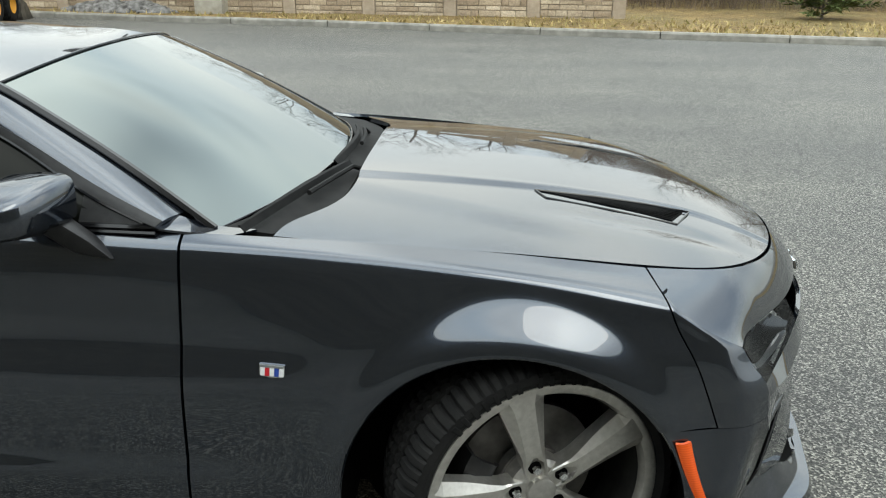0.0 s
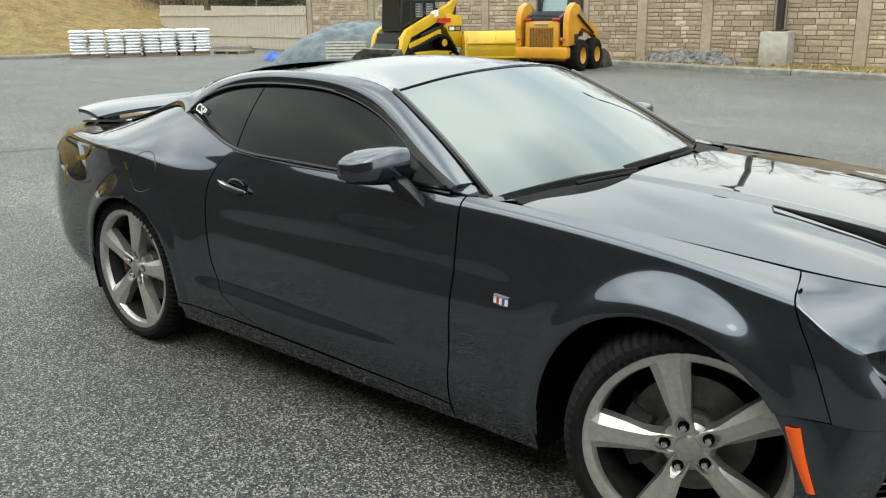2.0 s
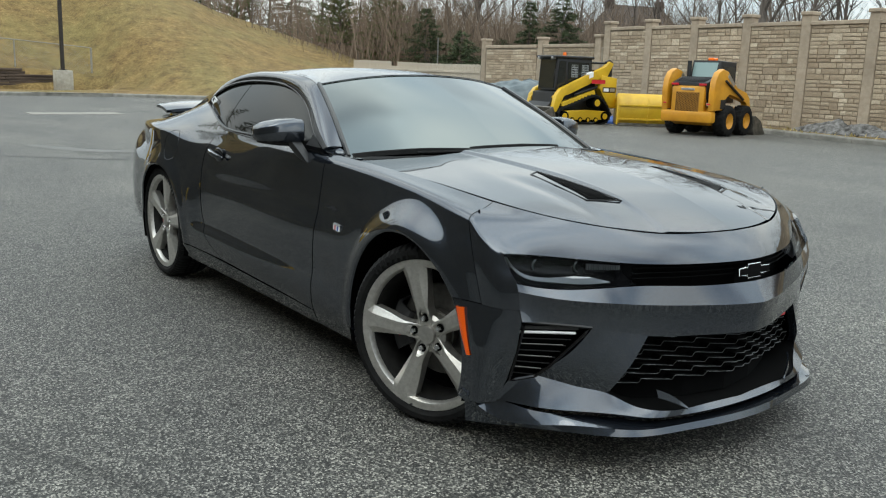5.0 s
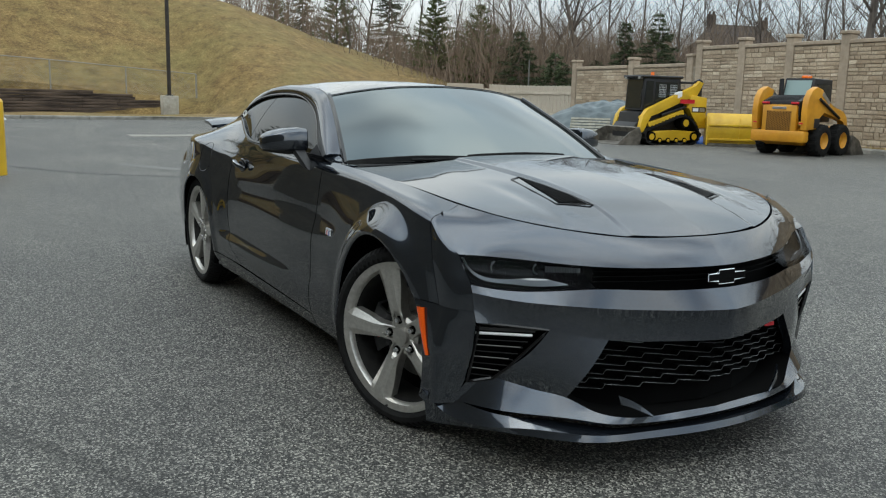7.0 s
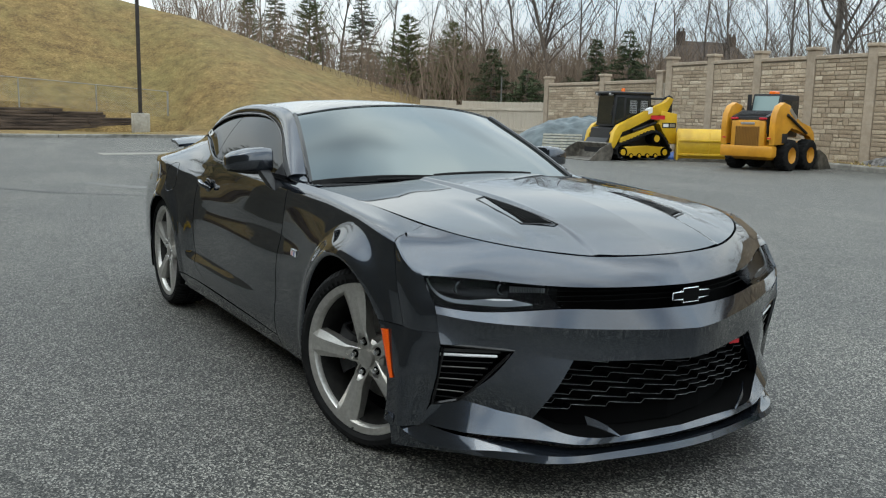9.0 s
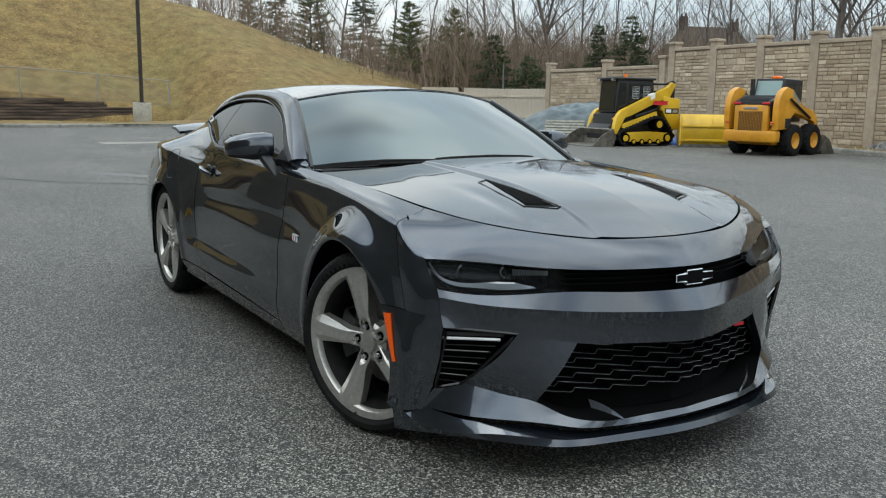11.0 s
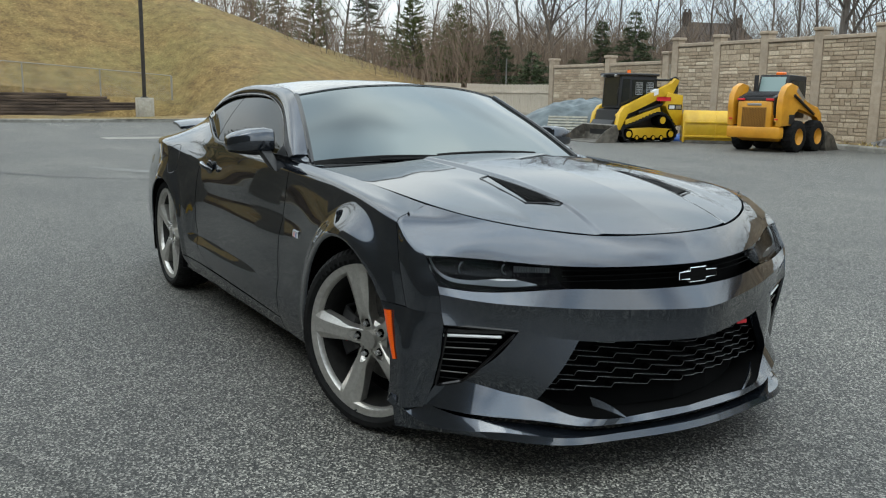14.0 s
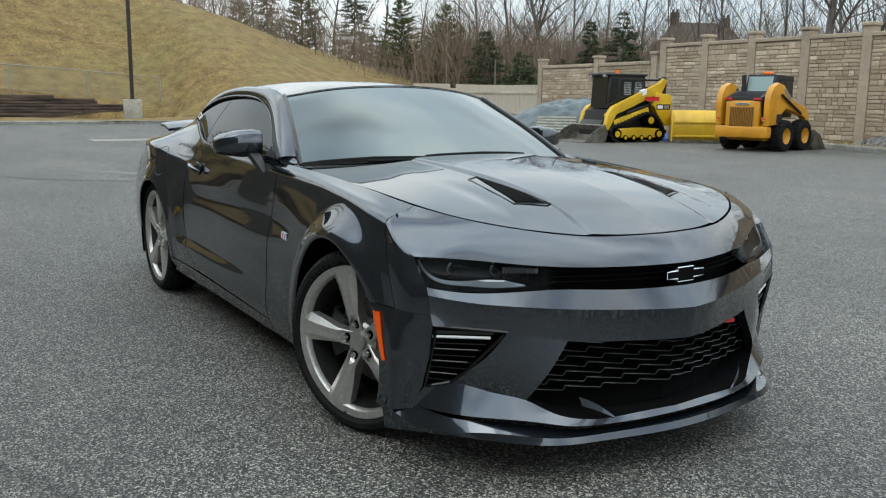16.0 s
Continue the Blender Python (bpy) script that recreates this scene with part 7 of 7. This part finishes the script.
def set_woods():
    # bearing, distance, height above the lot, half width, kind
    for k, (bx, by, d, top, w, mat) in enumerate((
        (-0.9350, 0.355, 66, 10.5, 1.2, SPRUCE), (-0.9210, 0.390, 64, 9.8, 1.6, NEEDLE), (-0.8970, 0.442, 66, 9.6, 1.9, SPRUCE),
        (-0.8725, 0.4886, 57, 7.4, 1.7, NEEDLE), (-0.8465, 0.5323, 55, 6.8, 1.6, NEEDLE), (-0.8220, 0.5696, 52, 5.0, 1.5, SPRUCE),
        (-0.7985, 0.602, 50, 3.7, 1.6, SPRUCE), (-0.7505, 0.661, 52, 5.7, 1.1, SPRUCE), (-0.7265, 0.687, 50, 6.1, 1.5, SPRUCE), (-0.9450, 0.327, 70, 11.0, 1.0, NEEDLE), (-0.7700, 0.638, 54, 3.6, 1.3, SPRUCE))):
        x, y = far_place((bx, by), d)
        z = back_ground(x, y)
        conifer(pose(x, y, z), top - z, w * 1.5, 50 + k, mat, "dark green pine with a ragged outline" if mat is NEEDLE else "dark spruce with drooping boughs")
    for k, (bx, by, d, h, g) in enumerate((
        (-0.9600, 0.28, 74, 9.0, 0.13), (-0.9520, 0.305, 70, 9.5, 0.12), (-0.9405, 0.340, 74, 10, 0.14), (-0.9135, 0.407, 70, 11, 0.17), (-0.9080, 0.419, 68, 11, 0.15),
        (-0.8930, 0.450, 64, 9.5, 0.12), (-0.8830, 0.4695, 72, 11, 0.15), (-0.8620, 0.507, 66, 10, 0.12), (-0.8380, 0.5457, 64, 10, 0.13), (-0.8250, 0.565, 60, 11, 0.16),
        (-0.8050, 0.593, 60, 12, 0.18), (-0.7920, 0.6105, 60, 13, 0.20), (-0.7800, 0.6258, 58, 12.5, 0.26), (-0.7640, 0.645, 62, 12, 0.15), (-0.7420, 0.670, 60, 11, 0.13),
        (-0.7180, 0.696, 58, 10.5, 0.13), (-0.6900, 0.724, 66, 11, 0.13), (-0.6650, 0.747, 60, 11, 0.15), (-0.6450, 0.764, 56, 11, 0.15), (-0.6220, 0.783, 60, 11, 0.14),
        (-0.6030, 0.798, 54, 11, 0.16), (-0.5700, 0.822, 46, 14, 0.34), (-0.5350, 0.845, 50, 12, 0.2), (-0.5000, 0.866, 55, 12, 0.2), (-0.45, 0.893, 50, 12, 0.2), (-0.55, 0.835, 62, 13, 0.2), (-0.585, 0.811, 64, 12, 0.16))):
        x, y = far_place((bx, by), d)
        z = back_ground(x, y)
        bare_tree(pose(x, y, z, 0, 0, 37 * k), h * 1.12, g * 0.72, 200 + k, "tall leafless tree with fine twigs" if g < 0.2 else "large leafless tree with a heavy trunk", 3, 0.55 if g < 0.25 else 0.72)
    # Tall bare trees past the wall's end, mirrored in the bonnet
    rng = random.Random(61)
    for k in range(11):
        x, y = -24 + 5.2 * k + rng.uniform(-1.5, 1.5), 38 + 10 * rng.random()
        bare_tree(pose(x, y, 0.1, 0, 0, 53 * k), rng.uniform(10.5, 13.5), rng.uniform(0.13, 0.19), 300 + k, "tall leafless tree behind the stone wall", 3, 0.62)
    # Young trees on the bank
    for x, y, h in ((-52.5, 12.6, 1.9), (-46.5, 19.4, 3.3)):
        bare_tree(pose(x, y, hill_z(x, y)), h, 0.035, int(-x), "young bare sapling on the grassy bank", 2, 0.5)
    # Pines past the corner of the building
    for k, (x, y, h, w) in enumerate(((-41, -8.5, 16.0, 3.2), (-45, -13, 19.0, 3.6), (-38.5, -16.5, 14.5, 3.0))):
        conifer(pose(x, y, 0.8), h, w, 70 + k, SPRUCE, "dark spruce past the corner of the building")
    # One bush by the end of the wall
    conifer(pose(7.6, 19.0, 0.1), 2.4, 1.3, 99, NEEDLE, "small green pine on the verge", 0.4)


set_woods()


def set_brush():
    """Thin bare stems and brush that close the view behind the bank and the wall."""
    rng = random.Random(77)
    for name, label, count, test in (
        ("woodland", "brown leafless undergrowth behind the bank and wall", 15000, 0),
        ("thicket", "dense brown brush beside the end of the wall", 2600, 1),
    ):
        verts, faces = [], []
        for _ in range(count):
            if test == 0:
                a = rng.uniform(0.24, 1.05)
                d = rng.uniform(52, 88)
                x, y = far_place((-math.cos(a), math.sin(a)), d)
                h = rng.uniform(1.4, 5.4) if rng.random() < 0.85 else rng.uniform(4.5, 7.5)
            else:
                x, y, h = rng.uniform(2.9, 22), rng.uniform(22, 29), rng.uniform(1.5, 5.0)
            z = back_ground(x, y)
            if test == 0 and z > 1.6:
                if rng.random() < 0.65:
                    continue
                h *= 0.6
            lean = Vector((rng.uniform(-0.4, 0.4), rng.uniform(-0.4, 0.4), 1))
            p, w = Vector((x, y, z - 0.1)), rng.uniform(0.007, 0.022)
            for s in range(6 + (h > 3) * 4):
                a = rng.uniform(0, 6.283)
                d3 = (lean + Vector((math.cos(a), math.sin(a), 0)) * rng.uniform(0.2, 1.1) * (s > 0)).normalized()
                q0 = p + lean * h * (0.0 if s == 0 else rng.uniform(0.2, 0.8))
                q1 = q0 + d3 * h * (1.0 if s == 0 else rng.uniform(0.2, 0.5))
                u = Vector((0.58, 0.81, 0)) * w * (1 if s == 0 else 0.6)
                k = len(verts)
                verts += [tuple(q0 - u), tuple(q0 + u), tuple(q1 + u * 0.3), tuple(q1 - u * 0.3)]
                faces.append((k, k + 1, k + 2, k + 3))
        tagged(new(name, mesh_of(name, verts, faces, BRUSH, 0)), label, "brush", kind="stuff")


set_brush()


def far_woods():
    """The farther wooded rise, an uneven belt behind the stems."""
    rows = []
    for a in np.linspace(0.10, 1.6, 150):
        x, y = far_place((-math.cos(a), math.sin(a)), 100)
        h = 4.4 + 1.6 * noise.noise((a * 9, 0, 0)) + 1.2 * noise.noise((a * 40, 3, 0))
        rows.append([(x, y, -0.5), (x * 1.02, y * 1.02, h * 0.5), (x * 1.06, y * 1.06, h)])
    v, f = sheet(np.array(rows), 0, np.array((0, 0, -10)))
    tagged(new("backdrop_woods", mesh_of("backdrop_woods", v, f, grained("far_woods_brown", (0.12, 0.092, 0.070), (0.21, 0.165, 0.13), 0.9, 1.0, bump=1.0, distance=1.0, stretch=(1, 1, 0.3)), 0)), "distant brown wooded rise", "backdrop", kind="structure")


far_woods()


def house(at):
    m = thing("house", "dark brick house with a steep roof and two chimneys", "house", at=at)
    brick = grained("dark_brick", (0.035, 0.026, 0.022), (0.065, 0.050, 0.042), 3, 0.9)
    roof = grained("dark_shingle", (0.05, 0.040, 0.036), (0.085, 0.07, 0.062), 4, 0.9, stretch=(1, 1, 3))
    part("wall", boxed((-4.2, -3, 0), (4.2, 3, 4.4), 0.02), brick, m, "", 0)
    r = bmesh.new()
    v = [r.verts.new(p) for p in ((-4.6, -3.5, 4.2), (4.6, -3.5, 4.2), (4.6, 3.5, 4.2), (-4.6, 3.5, 4.2), (-2.1, 0, 7.5), (2.0, 0, 7.3))]
    for q in ((0, 1, 5, 4), (1, 2, 5), (2, 3, 4, 5), (3, 0, 4), (3, 2, 1, 0)):
        r.faces.new([v[i] for i in q])
    top = part("roof", r, roof, m, "", 0)
    for x, h in ((-2.1, 8.25), (1.9, 7.75)):
        part("chimney", boxed((x - 0.36, -0.4, 5.2), (x + 0.36, 0.4, h), 0.02), brick, top, "", 0)
        for dx in (-0.17, 0.17):
            part("chimney_pot", boxed((x + dx - 0.09, -0.12, h), (x + dx + 0.09, 0.12, h + 0.26), 0.02), brick, top, "", 0)
    for x in (-1.7, 0.1, 1.8):
        w = part("window", boxed((x - 0.5, -3.04, 2.6), (x + 0.5, -2.98, 4.0), 0.01), WHITE, m, "", 0)
        part("pane", boxed((x - 0.42, -3.06, 2.68), (x + 0.42, -3.035, 3.92), 0), GLAZE, w, "", 0)


hx, hy = far_place((-0.667, 0.742), 76)
house(pose(hx, hy, 0.0, 0, 0, 42))


# ---- building behind the open side of the lot ----
def rear_building():
    """A plain long building that closes the lot on its near side."""
    m = thing("rear_building", "plain long brick building closing the lot", "building", kind="structure")
    brick = grained("brown_brick", (0.060, 0.054, 0.040), (0.105, 0.095, 0.073), 5, 0.9, coarse=0.6)
    part("wall", boxed((-25, -9.9, 0), (16, -9.5, 7.6), 0.02), brick, m, "", 0)
    part("end_wall", boxed((-25, -22, 0), (-24.6, -9.92, 7.6), 0.02), brick, m, "", 0)
    part("coping", boxed((-25.1, -10.0, 7.6), (16.1, -9.4, 7.8), 0.02), CONCRETE, m, "", 0)


rear_building()
